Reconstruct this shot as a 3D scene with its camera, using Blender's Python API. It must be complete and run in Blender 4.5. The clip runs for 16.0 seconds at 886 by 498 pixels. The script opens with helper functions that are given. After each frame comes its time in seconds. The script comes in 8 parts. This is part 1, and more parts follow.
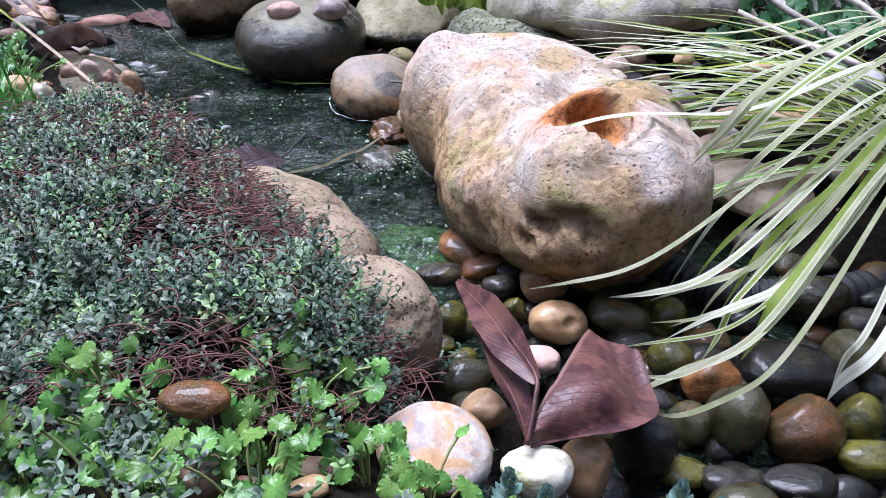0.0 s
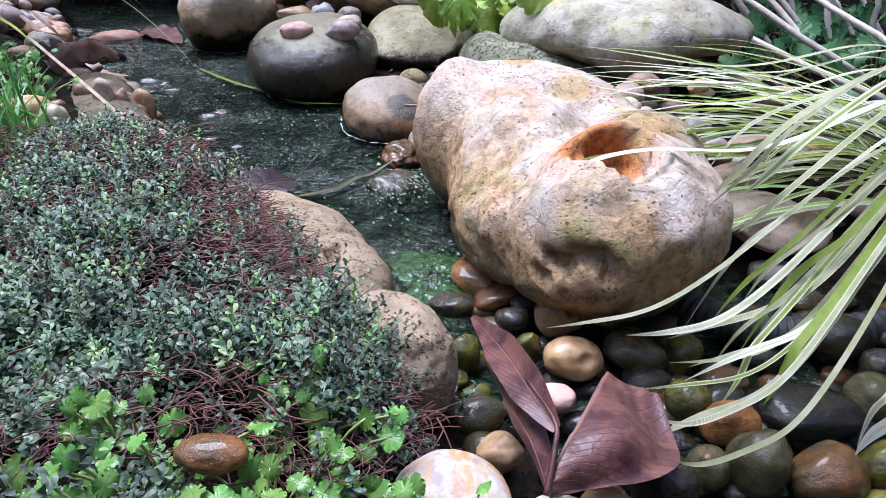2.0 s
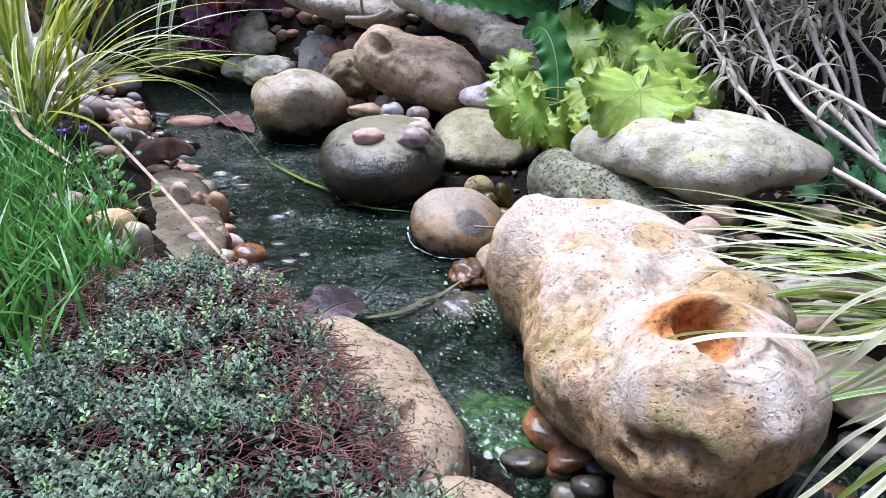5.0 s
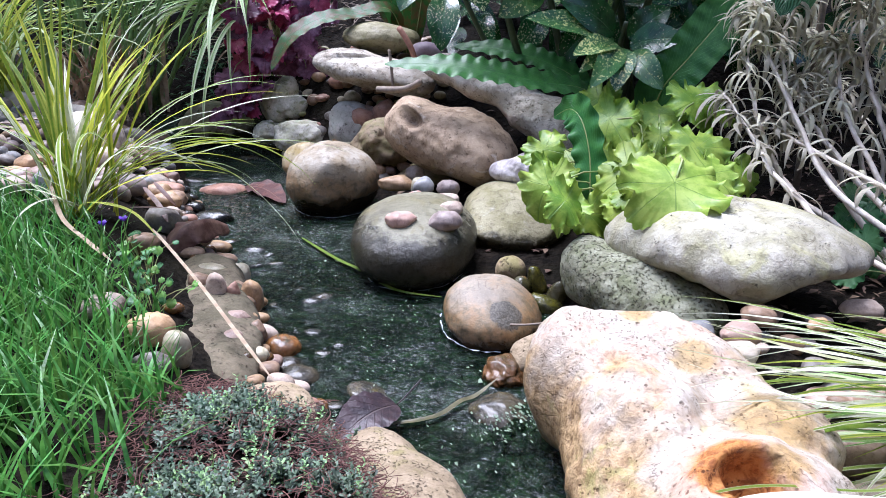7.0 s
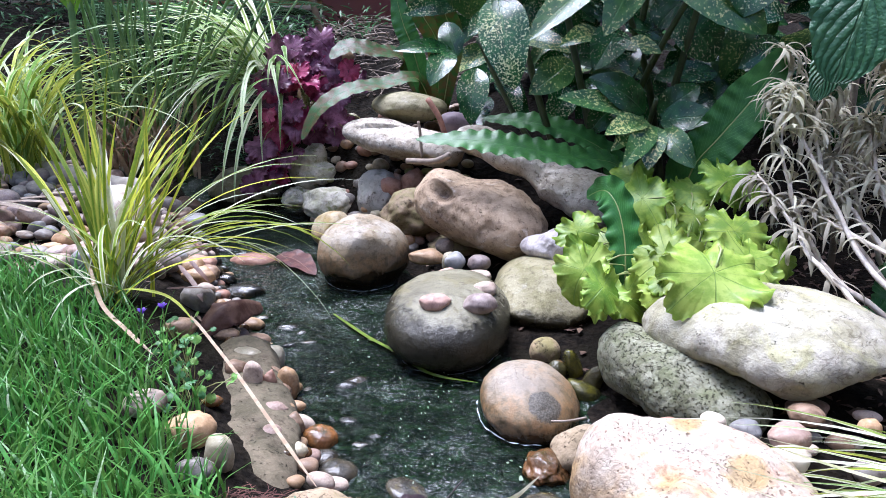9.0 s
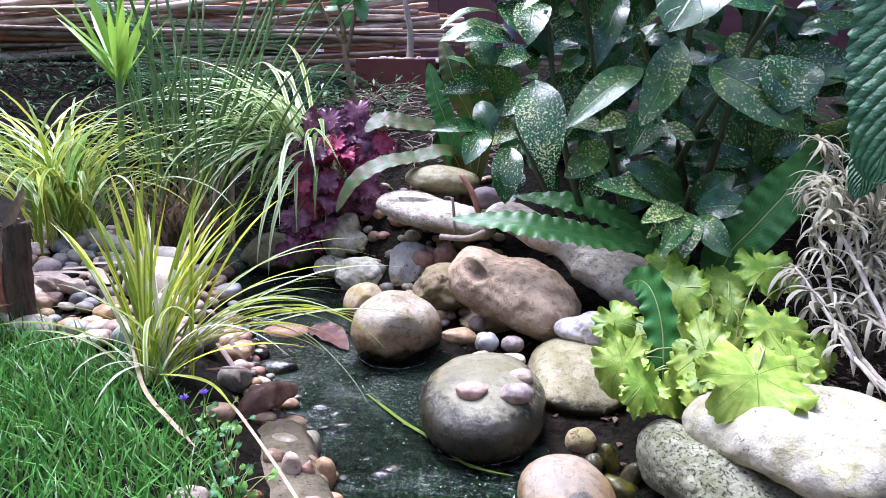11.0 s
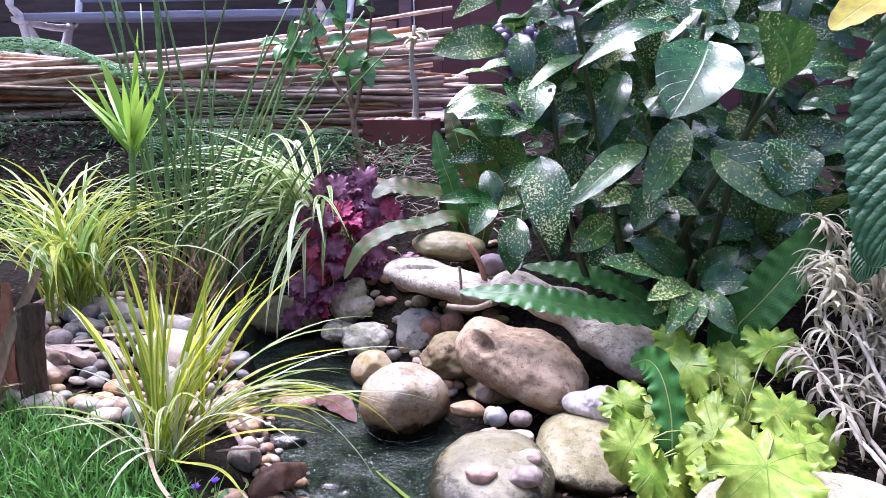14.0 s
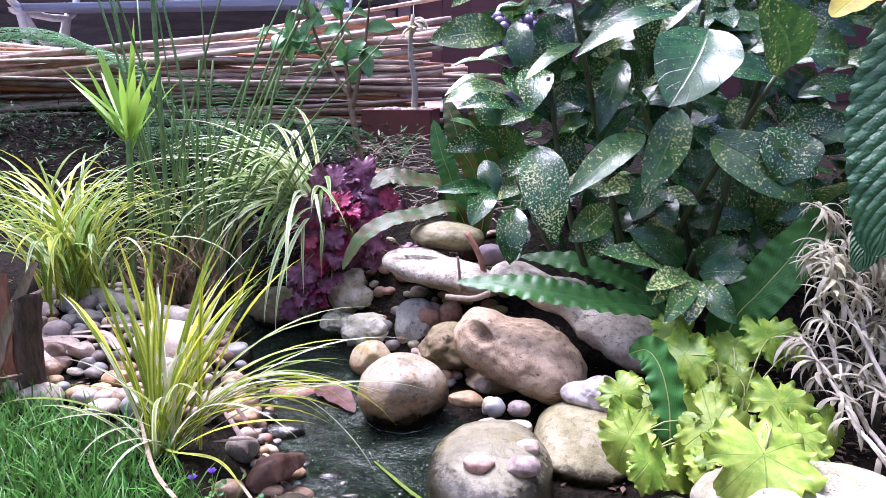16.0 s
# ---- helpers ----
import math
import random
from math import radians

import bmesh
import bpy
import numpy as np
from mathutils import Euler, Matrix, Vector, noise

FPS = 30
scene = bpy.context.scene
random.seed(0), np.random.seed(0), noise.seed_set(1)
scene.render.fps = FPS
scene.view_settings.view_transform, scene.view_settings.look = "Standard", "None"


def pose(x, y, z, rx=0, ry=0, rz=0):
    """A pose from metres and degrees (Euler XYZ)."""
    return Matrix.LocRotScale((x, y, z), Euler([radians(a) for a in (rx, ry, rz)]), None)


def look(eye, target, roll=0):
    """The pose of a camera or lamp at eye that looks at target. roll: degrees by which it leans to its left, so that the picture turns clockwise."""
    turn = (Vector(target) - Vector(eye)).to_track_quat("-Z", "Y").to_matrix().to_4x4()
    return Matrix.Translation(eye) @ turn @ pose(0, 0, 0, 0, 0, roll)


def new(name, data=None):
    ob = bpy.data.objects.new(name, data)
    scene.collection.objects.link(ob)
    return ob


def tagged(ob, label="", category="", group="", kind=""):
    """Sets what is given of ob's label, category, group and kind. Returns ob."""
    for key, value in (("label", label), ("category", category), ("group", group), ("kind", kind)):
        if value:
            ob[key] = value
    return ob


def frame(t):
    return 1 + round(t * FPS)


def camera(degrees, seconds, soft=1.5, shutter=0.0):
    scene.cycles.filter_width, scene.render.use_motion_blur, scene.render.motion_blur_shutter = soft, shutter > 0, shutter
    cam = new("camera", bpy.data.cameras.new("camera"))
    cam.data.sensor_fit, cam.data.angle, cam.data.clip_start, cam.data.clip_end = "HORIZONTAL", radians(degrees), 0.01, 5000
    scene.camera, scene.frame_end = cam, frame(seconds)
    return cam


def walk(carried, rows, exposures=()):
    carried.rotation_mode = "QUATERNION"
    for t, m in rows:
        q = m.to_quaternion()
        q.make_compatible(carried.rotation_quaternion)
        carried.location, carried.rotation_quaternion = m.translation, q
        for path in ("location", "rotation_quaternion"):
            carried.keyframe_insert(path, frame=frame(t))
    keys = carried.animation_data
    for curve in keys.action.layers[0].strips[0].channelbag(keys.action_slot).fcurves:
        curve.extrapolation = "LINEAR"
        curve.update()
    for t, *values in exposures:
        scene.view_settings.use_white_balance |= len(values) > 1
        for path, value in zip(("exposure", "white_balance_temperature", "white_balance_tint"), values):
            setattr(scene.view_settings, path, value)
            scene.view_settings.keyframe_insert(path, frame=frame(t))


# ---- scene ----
cam = camera(63.3, 16.0, soft=0.8)
PATH = [
    (0, (0.0000, 0.0000, 0.3044), (-0.0000, 0.8622, -0.2022), -1.29),
    (0.5, (-0.0008, 0.0012, 0.3050), (-0.0021, 0.8643, -0.2002), -1.19),
    (1, (-0.0037, 0.0032, 0.3059), (-0.0033, 0.8666, -0.1987), -0.74),
    (1.5, (-0.0059, 0.0065, 0.3085), (-0.0080, 0.8725, -0.1916), -0.65),
    (2, (-0.0068, 0.0115, 0.3133), (-0.0122, 0.8824, -0.1783), -0.57),
    (2.5, (-0.0088, 0.0172, 0.3223), (-0.0145, 0.8982, -0.1509), -0.23),
    (3, (-0.0119, 0.0231, 0.3292), (-0.0230, 0.9107, -0.1312), -0.02),
    (3.5, (-0.0157, 0.0307, 0.3376), (-0.0403, 0.9246, -0.1100), -0.26),
    (4, (-0.0221, 0.0364, 0.3460), (-0.0615, 0.9353, -0.0904), 0.15),
    (6.5, (-0.0486, 0.0725, 0.4226), (-0.1403, 0.9868, 0.0282), 0.31),
    (7, (-0.0517, 0.0790, 0.4396), (-0.1493, 0.9976, 0.0568), 0.05),
    (7.5, (-0.0541, 0.0840, 0.4549), (-0.1613, 1.0063, 0.0836), -0.26),
    (8, (-0.0613, 0.0868, 0.4665), (-0.1707, 1.0144, 0.1094), -0.38),
    (8.5, (-0.0693, 0.0902, 0.4775), (-0.1807, 1.0221, 0.1324), -0.40),
    (9, (-0.0807, 0.0974, 0.4939), (-0.2018, 1.0337, 0.1641), -0.34),
    (9.5, (-0.0920, 0.0993, 0.5101), (-0.2247, 1.0402, 0.1984), 0.13),
    (12, (-0.1190, 0.1030, 0.5845), (-0.2726, 1.0600, 0.3384), 0.22),
    (12.5, (-0.1226, 0.0999, 0.5999), (-0.2767, 1.0599, 0.3660), 0.13),
    (13, (-0.1218, 0.1013, 0.6097), (-0.2772, 1.0633, 0.3850), 0.18),
    (13.5, (-0.1225, 0.1002, 0.6158), (-0.2743, 1.0636, 0.3947), 0.25),
    (14, (-0.1192, 0.1013, 0.6194), (-0.2738, 1.0649, 0.4014), 0.07),
    (14.5, (-0.1162, 0.1025, 0.6192), (-0.2728, 1.0656, 0.4002), -0.05),
    (15, (-0.1179, 0.1062, 0.6190), (-0.2749, 1.0679, 0.3947), -0.18),
    (15.5, (-0.1160, 0.1068, 0.6168), (-0.2743, 1.0673, 0.3879), -0.20),
    (16, (-0.1145, 0.1065, 0.6172), (-0.2701, 1.0671, 0.3867), -0.07),
]
walk(cam, [(t, look(eye, target, roll)) for t, eye, target, roll in PATH], exposures=((0, 1.33, 5230, 23), (4, 1.43, 5280, 20), (7, 1.58, 5300, 20), (9.5, 1.74, 5300, 21), (12, 1.97, 5330, 27), (16, 2.01, 5480, 34)))

# ---- light: a bright overcast day, the sky open above and behind ----
sky_world = bpy.data.worlds.new("sky")
scene.world = sky_world
sky_world.use_nodes = True
sky_nodes = sky_world.node_tree
sky_tex = sky_nodes.nodes.new("ShaderNodeTexSky")
sky_tex.sky_type, sky_tex.sun_disc = "NISHITA", False
sky_tex.sun_elevation, sky_tex.sun_rotation = radians(70), radians(200)
sky_tex.air_density, sky_tex.dust_density, sky_tex.ozone_density = 1.0, 1.2, 1.0
sky_grey = sky_nodes.nodes.new("ShaderNodeHueSaturation")
sky_grey.inputs["Saturation"].default_value = 0.95
sky_nodes.links.new(sky_tex.outputs[0], sky_grey.inputs["Color"])
sky_nodes.links.new(sky_grey.outputs[0], sky_nodes.nodes["Background"].inputs[0])
sky_nodes.nodes["Background"].inputs[1].default_value = 0.078
sun = new("sun", bpy.data.lights.new("sun", "SUN"))
sun.data.energy, sun.data.angle, sun.data.color = 3.5, radians(38), (1.0, 0.95, 0.88)
sun.matrix_world = look((-0.9, 2.0, 3.3), (0, 0.9, 0))

# ---- materials ----
def shader(name):
    m = bpy.data.materials.new(name)
    m.use_nodes = True
    return m, m.node_tree, m.node_tree.nodes["Principled BSDF"]


def node(nt, kind, **values):
    n = nt.nodes.new("ShaderNode" + kind)
    for key, v in values.items():
        sock = n.inputs[key.replace("_", " ")]
        if isinstance(v, bpy.types.NodeSocket):
            nt.links.new(v, sock)
        else:
            sock.default_value = v
    return n


def maths(nt, op, a, b=0.0, clamp=False):
    n = nt.nodes.new("ShaderNodeMath")
    n.operation, n.use_clamp = op, clamp
    for k, v in enumerate((a, b)):
        if isinstance(v, bpy.types.NodeSocket):
            nt.links.new(v, n.inputs[k])
        else:
            n.inputs[k].default_value = v
    return n.outputs[0]


def blend(nt, fac, a, b, mode="MIX"):
    n = nt.nodes.new("ShaderNodeMix")
    n.data_type, n.blend_type = "RGBA", mode
    for sock, v in ((n.inputs[0], fac), (n.inputs[6], a), (n.inputs[7], b)):
        if isinstance(v, bpy.types.NodeSocket):
            nt.links.new(v, sock)
        else:
            sock.default_value = v if isinstance(v, float) else (*v, 1)
    return n.outputs[2]


def step(nt, value, low, high):
    """0 below low, 1 above high, smooth between."""
    n = nt.nodes.new("ShaderNodeMapRange")
    n.interpolation_type = "SMOOTHSTEP"
    nt.links.new(value, n.inputs[0])
    n.inputs[1].default_value, n.inputs[2].default_value = low, high
    return n.outputs[0]


def place(nt, spread=7.0):
    """World position, shifted for each object, so that no two carry the same pattern."""
    geo = nt.nodes.new("ShaderNodeNewGeometry")
    info = nt.nodes.new("ShaderNodeObjectInfo")
    shift = nt.nodes.new("ShaderNodeVectorMath")
    shift.operation = "MULTIPLY_ADD"
    nt.links.new(info.outputs["Random"], shift.inputs[0])
    shift.inputs[1].default_value = (spread, spread * 1.7, spread * 0.6)
    nt.links.new(geo.outputs["Position"], shift.inputs[2])
    return shift.outputs[0], info.outputs["Random"], geo


def relief(nt, bsdf, height, distance, strength=1.0):
    b = node(nt, "Bump", Height=height, Distance=distance, Strength=strength)
    nt.links.new(b.outputs[0], bsdf.inputs["Normal"])


def stone_mat(name, base, other, blotch=0.02, grain=0.25, rough=0.75, pits=0.0, pit_size=0.003, wet=None, patch=None, patch_at=0.6,
              vary=0.25, bump=0.002, coat=0.0, rusty=None, mark=None):
    """Stone: two tones in blotches, grain, pits, one patch colour; wet: the height under which it is wet and dark."""
    m, nt, bsdf = shader(name)
    pos, rnd, geo = place(nt)
    big = node(nt, "TexNoise", Vector=pos, Scale=0.5 / blotch, Detail=8.0, Roughness=0.62, Distortion=0.3).outputs[0]
    cloud = node(nt, "TexNoise", Vector=pos, Scale=0.16 / blotch, Detail=5.0, Roughness=0.6).outputs[0]
    fine = node(nt, "TexNoise", Vector=pos, Scale=420.0, Detail=3.0, Roughness=0.7).outputs[0]
    mid = node(nt, "TexNoise", Vector=pos, Scale=95.0, Detail=8.0, Roughness=0.68).outputs[0]
    col = blend(nt, step(nt, big, 0.36, 0.64), base, other)
    if patch:
        spot = node(nt, "TexNoise", Vector=pos, Scale=0.35 / blotch, Detail=8.0, Roughness=0.66, Distortion=0.8).outputs[0]
        col = blend(nt, maths(nt, "MULTIPLY", step(nt, spot, patch_at - 0.03, patch_at + 0.09), 0.85), col, patch)
    col = blend(nt, maths(nt, "MULTIPLY", step(nt, cloud, 0.48, 0.68), 0.72), col, blend(nt, 1.0, col, (0.52, 0.49, 0.47), "MULTIPLY"))
    col = blend(nt, maths(nt, "MULTIPLY", step(nt, cloud, 0.46, 0.28), 0.4), col, blend(nt, 0.55, col, (0.9, 0.88, 0.84), "SOFT_LIGHT"))
    dark = blend(nt, 1.0, col, (0.5, 0.47, 0.45), "MULTIPLY")
    col = blend(nt, maths(nt, "MULTIPLY", step(nt, mid, 0.5, 0.72), grain * 2.1, True), col, dark)
    lightc = blend(nt, 0.5, col, (1.0, 1.0, 1.0), "SOFT_LIGHT")
    col = blend(nt, maths(nt, "MULTIPLY", step(nt, fine, 0.5, 0.75), grain * 1.5, True), col, lightc)
    # hairline veins, only in places
    ridge = maths(nt, "ABSOLUTE", maths(nt, "SUBTRACT", node(nt, "TexNoise", Vector=pos, Scale=0.45 / blotch, Detail=3.0, Roughness=0.5, Distortion=1.2).outputs[0], 0.5))
    vein_at = maths(nt, "MULTIPLY", step(nt, ridge, 0.011, 0.003), step(nt, cloud, 0.45, 0.6))
    col = blend(nt, maths(nt, "MULTIPLY", vein_at, 0.5), col, blend(nt, 1.0, col, (0.42, 0.38, 0.35), "MULTIPLY"))
    height = maths(nt, "ADD", maths(nt, "MULTIPLY", mid, 0.75), maths(nt, "MULTIPLY", fine, 0.15))
    if pits:
        holes = node(nt, "TexNoise", Vector=pos, Scale=0.75 / pit_size, Detail=3.0, Roughness=0.55, Distortion=0.15).outputs[0]
        gate = node(nt, "TexNoise", Vector=pos, Scale=0.16 / pit_size, Detail=2.0).outputs[0]
        pit = maths(nt, "MULTIPLY", step(nt, holes, 0.565, 0.62), step(nt, gate, 0.62 - pits * 0.22, 0.7 - pits * 0.22))
        col = blend(nt, maths(nt, "MULTIPLY", pit, 0.75), col, blend(nt, 1.0, col, (0.22, 0.2, 0.16), "MULTIPLY"))
        height = maths(nt, "SUBTRACT", height, maths(nt, "MULTIPLY", pit, 1.6))
    if rusty is not None:
        # iron and algae stain left by the water, with an uneven upper edge
        level_z = node(nt, "SeparateXYZ", Vector=geo.outputs["Position"]).outputs[2]
        tide = maths(nt, "ADD", level_z, maths(nt, "MULTIPLY", maths(nt, "SUBTRACT", big, 0.5), 0.07))
        col = blend(nt, maths(nt, "MULTIPLY", step(nt, tide, rusty + 0.012, rusty - 0.018), 0.8), col, blend(nt, step(nt, mid, 0.42, 0.6), (0.24, 0.13, 0.04), (0.13, 0.085, 0.03)))
    if mark:
        # one rough grey patch with a ragged edge: its middle, its radius
        off = node(nt, "VectorMath")
        off.operation = "DISTANCE"
        nt.links.new(geo.outputs["Position"], off.inputs[0])
        off.inputs[1].default_value = mark[:3]
        ragged = maths(nt, "ADD", off.outputs["Value"], maths(nt, "MULTIPLY", maths(nt, "SUBTRACT", mid, 0.5), mark[3] * 1.1))
        col = blend(nt, maths(nt, "MULTIPLY", step(nt, ragged, mark[3] * 1.05, mark[3] * 0.85), 0.9), col, blend(nt, step(nt, fine, 0.4, 0.6), (0.035, 0.033, 0.026), (0.11, 0.1, 0.08)))
    value = maths(nt, "ADD", maths(nt, "MULTIPLY", rnd, vary * 2), 1 - vary)
    hue = node(nt, "HueSaturation", Color=col, Value=value)
    col = hue.outputs[0]
    shine = maths(nt, "ADD", maths(nt, "MULTIPLY", mid, 0.25), rough - 0.12)
    if wet is not None:
        sep = node(nt, "SeparateXYZ", Vector=geo.outputs["Position"])
        edge = maths(nt, "ADD", sep.outputs[2], maths(nt, "MULTIPLY", maths(nt, "SUBTRACT", big, 0.5), -0.06))
        soak = step(nt, edge, wet + 0.008, wet - 0.008)
        col = blend(nt, soak, col, blend(nt, 1.0, col, (0.17, 0.165, 0.17), "MULTIPLY"))
        shine = maths(nt, "SUBTRACT", shine, maths(nt, "MULTIPLY", soak, rough - 0.22))
    nt.links.new(col, bsdf.inputs["Base Color"])
    nt.links.new(shine, bsdf.inputs["Roughness"])
    bsdf.inputs["Coat Weight"].default_value, bsdf.inputs["Coat Roughness"].default_value = coat, 0.045
    bsdf.inputs["Specular IOR Level"].default_value = 0.3
    relief(nt, bsdf, height, bump)
    return m


STONE = {
    "disc": stone_mat("disc_stone", (0.22, 0.205, 0.135), (0.17, 0.155, 0.095), 0.014, 0.5, 0.4, wet=0.075, patch=(0.17, 0.15, 0.075), patch_at=0.55, bump=0.003),
    "round": stone_mat("round_stone", (0.52, 0.46, 0.36), (0.36, 0.28, 0.17), 0.018, 0.5, 0.6, rusty=0.082, wet=0.036, patch=(0.19, 0.17, 0.11), patch_at=0.6, bump=0.004),
    "ochre": stone_mat("ochre_stone", (0.46, 0.39, 0.26), (0.34, 0.25, 0.1), 0.016, 0.4, 0.6, rusty=0.03, wet=0.005),
    "spot": stone_mat("spotted_stone", (0.42, 0.385, 0.32), (0.31, 0.265, 0.2), 0.022, 0.45, 0.5, rusty=0.052, wet=0.014, mark=(-0.058, 0.842, 0.041, 0.022), vary=0.0),
    "olive": stone_mat("olive_stone", (0.28, 0.25, 0.15), (0.19, 0.17, 0.08), 0.016, 0.5, 0.6, wet=0.03, patch=(0.36, 0.34, 0.26), bump=0.003),
    "brown": stone_mat("brown_stone", (0.37, 0.275, 0.18), (0.24, 0.17, 0.105), 0.016, 0.55, 0.75, pits=0.12, pit_size=0.002, patch=(0.44, 0.38, 0.31), bump=0.004),
    "slab": stone_mat("slab_stone", (0.64, 0.58, 0.48), (0.44, 0.38, 0.29), 0.014, 0.5, 0.8, pits=0.4, pit_size=0.0022, bump=0.006),
    "whiteslab": stone_mat("white_slab_stone", (0.385, 0.36, 0.285), (0.28, 0.26, 0.165), 0.022, 0.4, 0.7, pits=0.05, pit_size=0.0018, patch=(0.36, 0.34, 0.18), patch_at=0.56, bump=0.004),
    "pitted": stone_mat("pitted_stone", (0.31, 0.31, 0.215), (0.17, 0.18, 0.095), 0.012, 0.5, 0.8, pits=1.5, pit_size=0.003, bump=0.004),
    "kerb": stone_mat("kerb_stone", (0.38, 0.29, 0.185), (0.29, 0.22, 0.13), 0.016, 0.45, 0.75, pits=0.6, pit_size=0.0018, bump=0.004, patch=(0.24, 0.2, 0.08), patch_at=0.58),
    "whiterock": stone_mat("pale_rock", (0.68, 0.64, 0.52), (0.48, 0.46, 0.31), 0.015, 0.45, 0.75, patch=(0.2, 0.22, 0.07), patch_at=0.54),
    "whiteorange": stone_mat("flint_white_orange", (0.55, 0.48, 0.38), (0.3, 0.26, 0.25), 0.008, 0.35, 0.5, patch=(0.5, 0.27, 0.1), patch_at=0.5),
    "greyrock": stone_mat("grey_rock", (0.26, 0.26, 0.22), (0.34, 0.32, 0.28), 0.015, 0.35, 0.8, pits=0.4),
    "mossbrown": stone_mat("mossy_brown_rock", (0.27, 0.2, 0.12), (0.2, 0.17, 0.07), 0.012, 0.4, 0.75, pits=0.3),
    "flint": stone_mat("flint_stone", (0.58, 0.53, 0.49), (0.38, 0.33, 0.32), 0.008, 0.3, 0.55, patch=(0.25, 0.22, 0.24), patch_at=0.66),
    "pink": stone_mat("pink_pebble", (0.5, 0.33, 0.26), (0.45, 0.28, 0.22), 0.006, 0.38, 0.55, bump=0.0014),
    "mauve": stone_mat("mauve_pebble", (0.37, 0.3, 0.265), (0.28, 0.22, 0.195), 0.006, 0.38, 0.55, bump=0.0014),
    "pale": stone_mat("pale_pebble", (0.5, 0.4, 0.31), (0.4, 0.31, 0.24), 0.006, 0.38, 0.55, bump=0.0014),
    "cream": stone_mat("cream_pebble", (0.6, 0.52, 0.42), (0.46, 0.38, 0.28), 0.008, 0.4, 0.6, patch=(0.5, 0.36, 0.24), patch_at=0.6, bump=0.0014),
    "tan": stone_mat("tan_pebble", (0.42, 0.28, 0.16), (0.32, 0.2, 0.1), 0.006, 0.38, 0.45, bump=0.0014),
    "bluegrey": stone_mat("blue_grey_pebble", (0.24, 0.24, 0.235), (0.31, 0.295, 0.275), 0.01, 0.2, 0.5, bump=0.0014),
    "greyp": stone_mat("grey_pebble", (0.26, 0.235, 0.2), (0.19, 0.165, 0.14), 0.006, 0.38, 0.5, bump=0.0014),
    "olivep": stone_mat("olive_pebble", (0.3, 0.27, 0.17), (0.38, 0.33, 0.23), 0.006, 0.38, 0.4, bump=0.0014),
    "mossp": stone_mat("mossy_pebble", (0.24, 0.26, 0.08), (0.3, 0.28, 0.13), 0.01, 0.25, 0.5, bump=0.0014),
    "redp": stone_mat("red_pebble", (0.3, 0.155, 0.105), (0.34, 0.2, 0.14), 0.006, 0.38, 0.5, bump=0.0014),
    "brownp": stone_mat("brown_pebble", (0.28, 0.185, 0.12), (0.2, 0.13, 0.08), 0.006, 0.38, 0.45, bump=0.0014),
    "pinkgrey": stone_mat("pink_grey_pebble", (0.38, 0.275, 0.215), (0.28, 0.185, 0.14), 0.006, 0.38, 0.5, bump=0.0014),
    "purple": stone_mat("purple_pebble", (0.27, 0.2, 0.23), (0.31, 0.25, 0.27), 0.02, 0.15, 0.55, bump=0.0014),
    "wetdark": stone_mat("wet_dark_pebble", (0.01, 0.0095, 0.008), (0.024, 0.022, 0.015), 0.008, 0.4, 0.22, patch=(0.05, 0.035, 0.012), patch_at=0.58, bump=0.0028, coat=0.3),
    "wetgrey": stone_mat("wet_grey_pebble", (0.026, 0.024, 0.018), (0.055, 0.045, 0.028), 0.008, 0.4, 0.22, patch=(0.07, 0.055, 0.015), patch_at=0.56, bump=0.0028, coat=0.3),
    "wetolive": stone_mat("wet_olive_pebble", (0.045, 0.04, 0.012), (0.07, 0.065, 0.035), 0.008, 0.4, 0.22, patch=(0.13, 0.06, 0.015), patch_at=0.57, bump=0.0028, coat=0.3),
    "mosswet": stone_mat("wet_mossy_pebble", (0.11, 0.1, 0.012), (0.04, 0.04, 0.014), 0.007, 0.4, 0.24, bump=0.0028, coat=0.3),
    "tanwet": stone_mat("wet_tan_pebble", (0.42, 0.27, 0.13), (0.3, 0.18, 0.08), 0.006, 0.38, 0.34, coat=0.3, bump=0.0014),
    "orangewet": stone_mat("wet_orange_pebble", (0.24, 0.1, 0.03), (0.1, 0.05, 0.015), 0.008, 0.4, 0.24, patch=(0.05, 0.045, 0.015), patch_at=0.58, bump=0.0028, coat=0.3),
    "brownwet": stone_mat("wet_brown_pebble", (0.12, 0.055, 0.018), (0.05, 0.036, 0.014), 0.01, 0.4, 0.24, patch=(0.06, 0.06, 0.02), patch_at=0.57, bump=0.0028, coat=0.3),
}


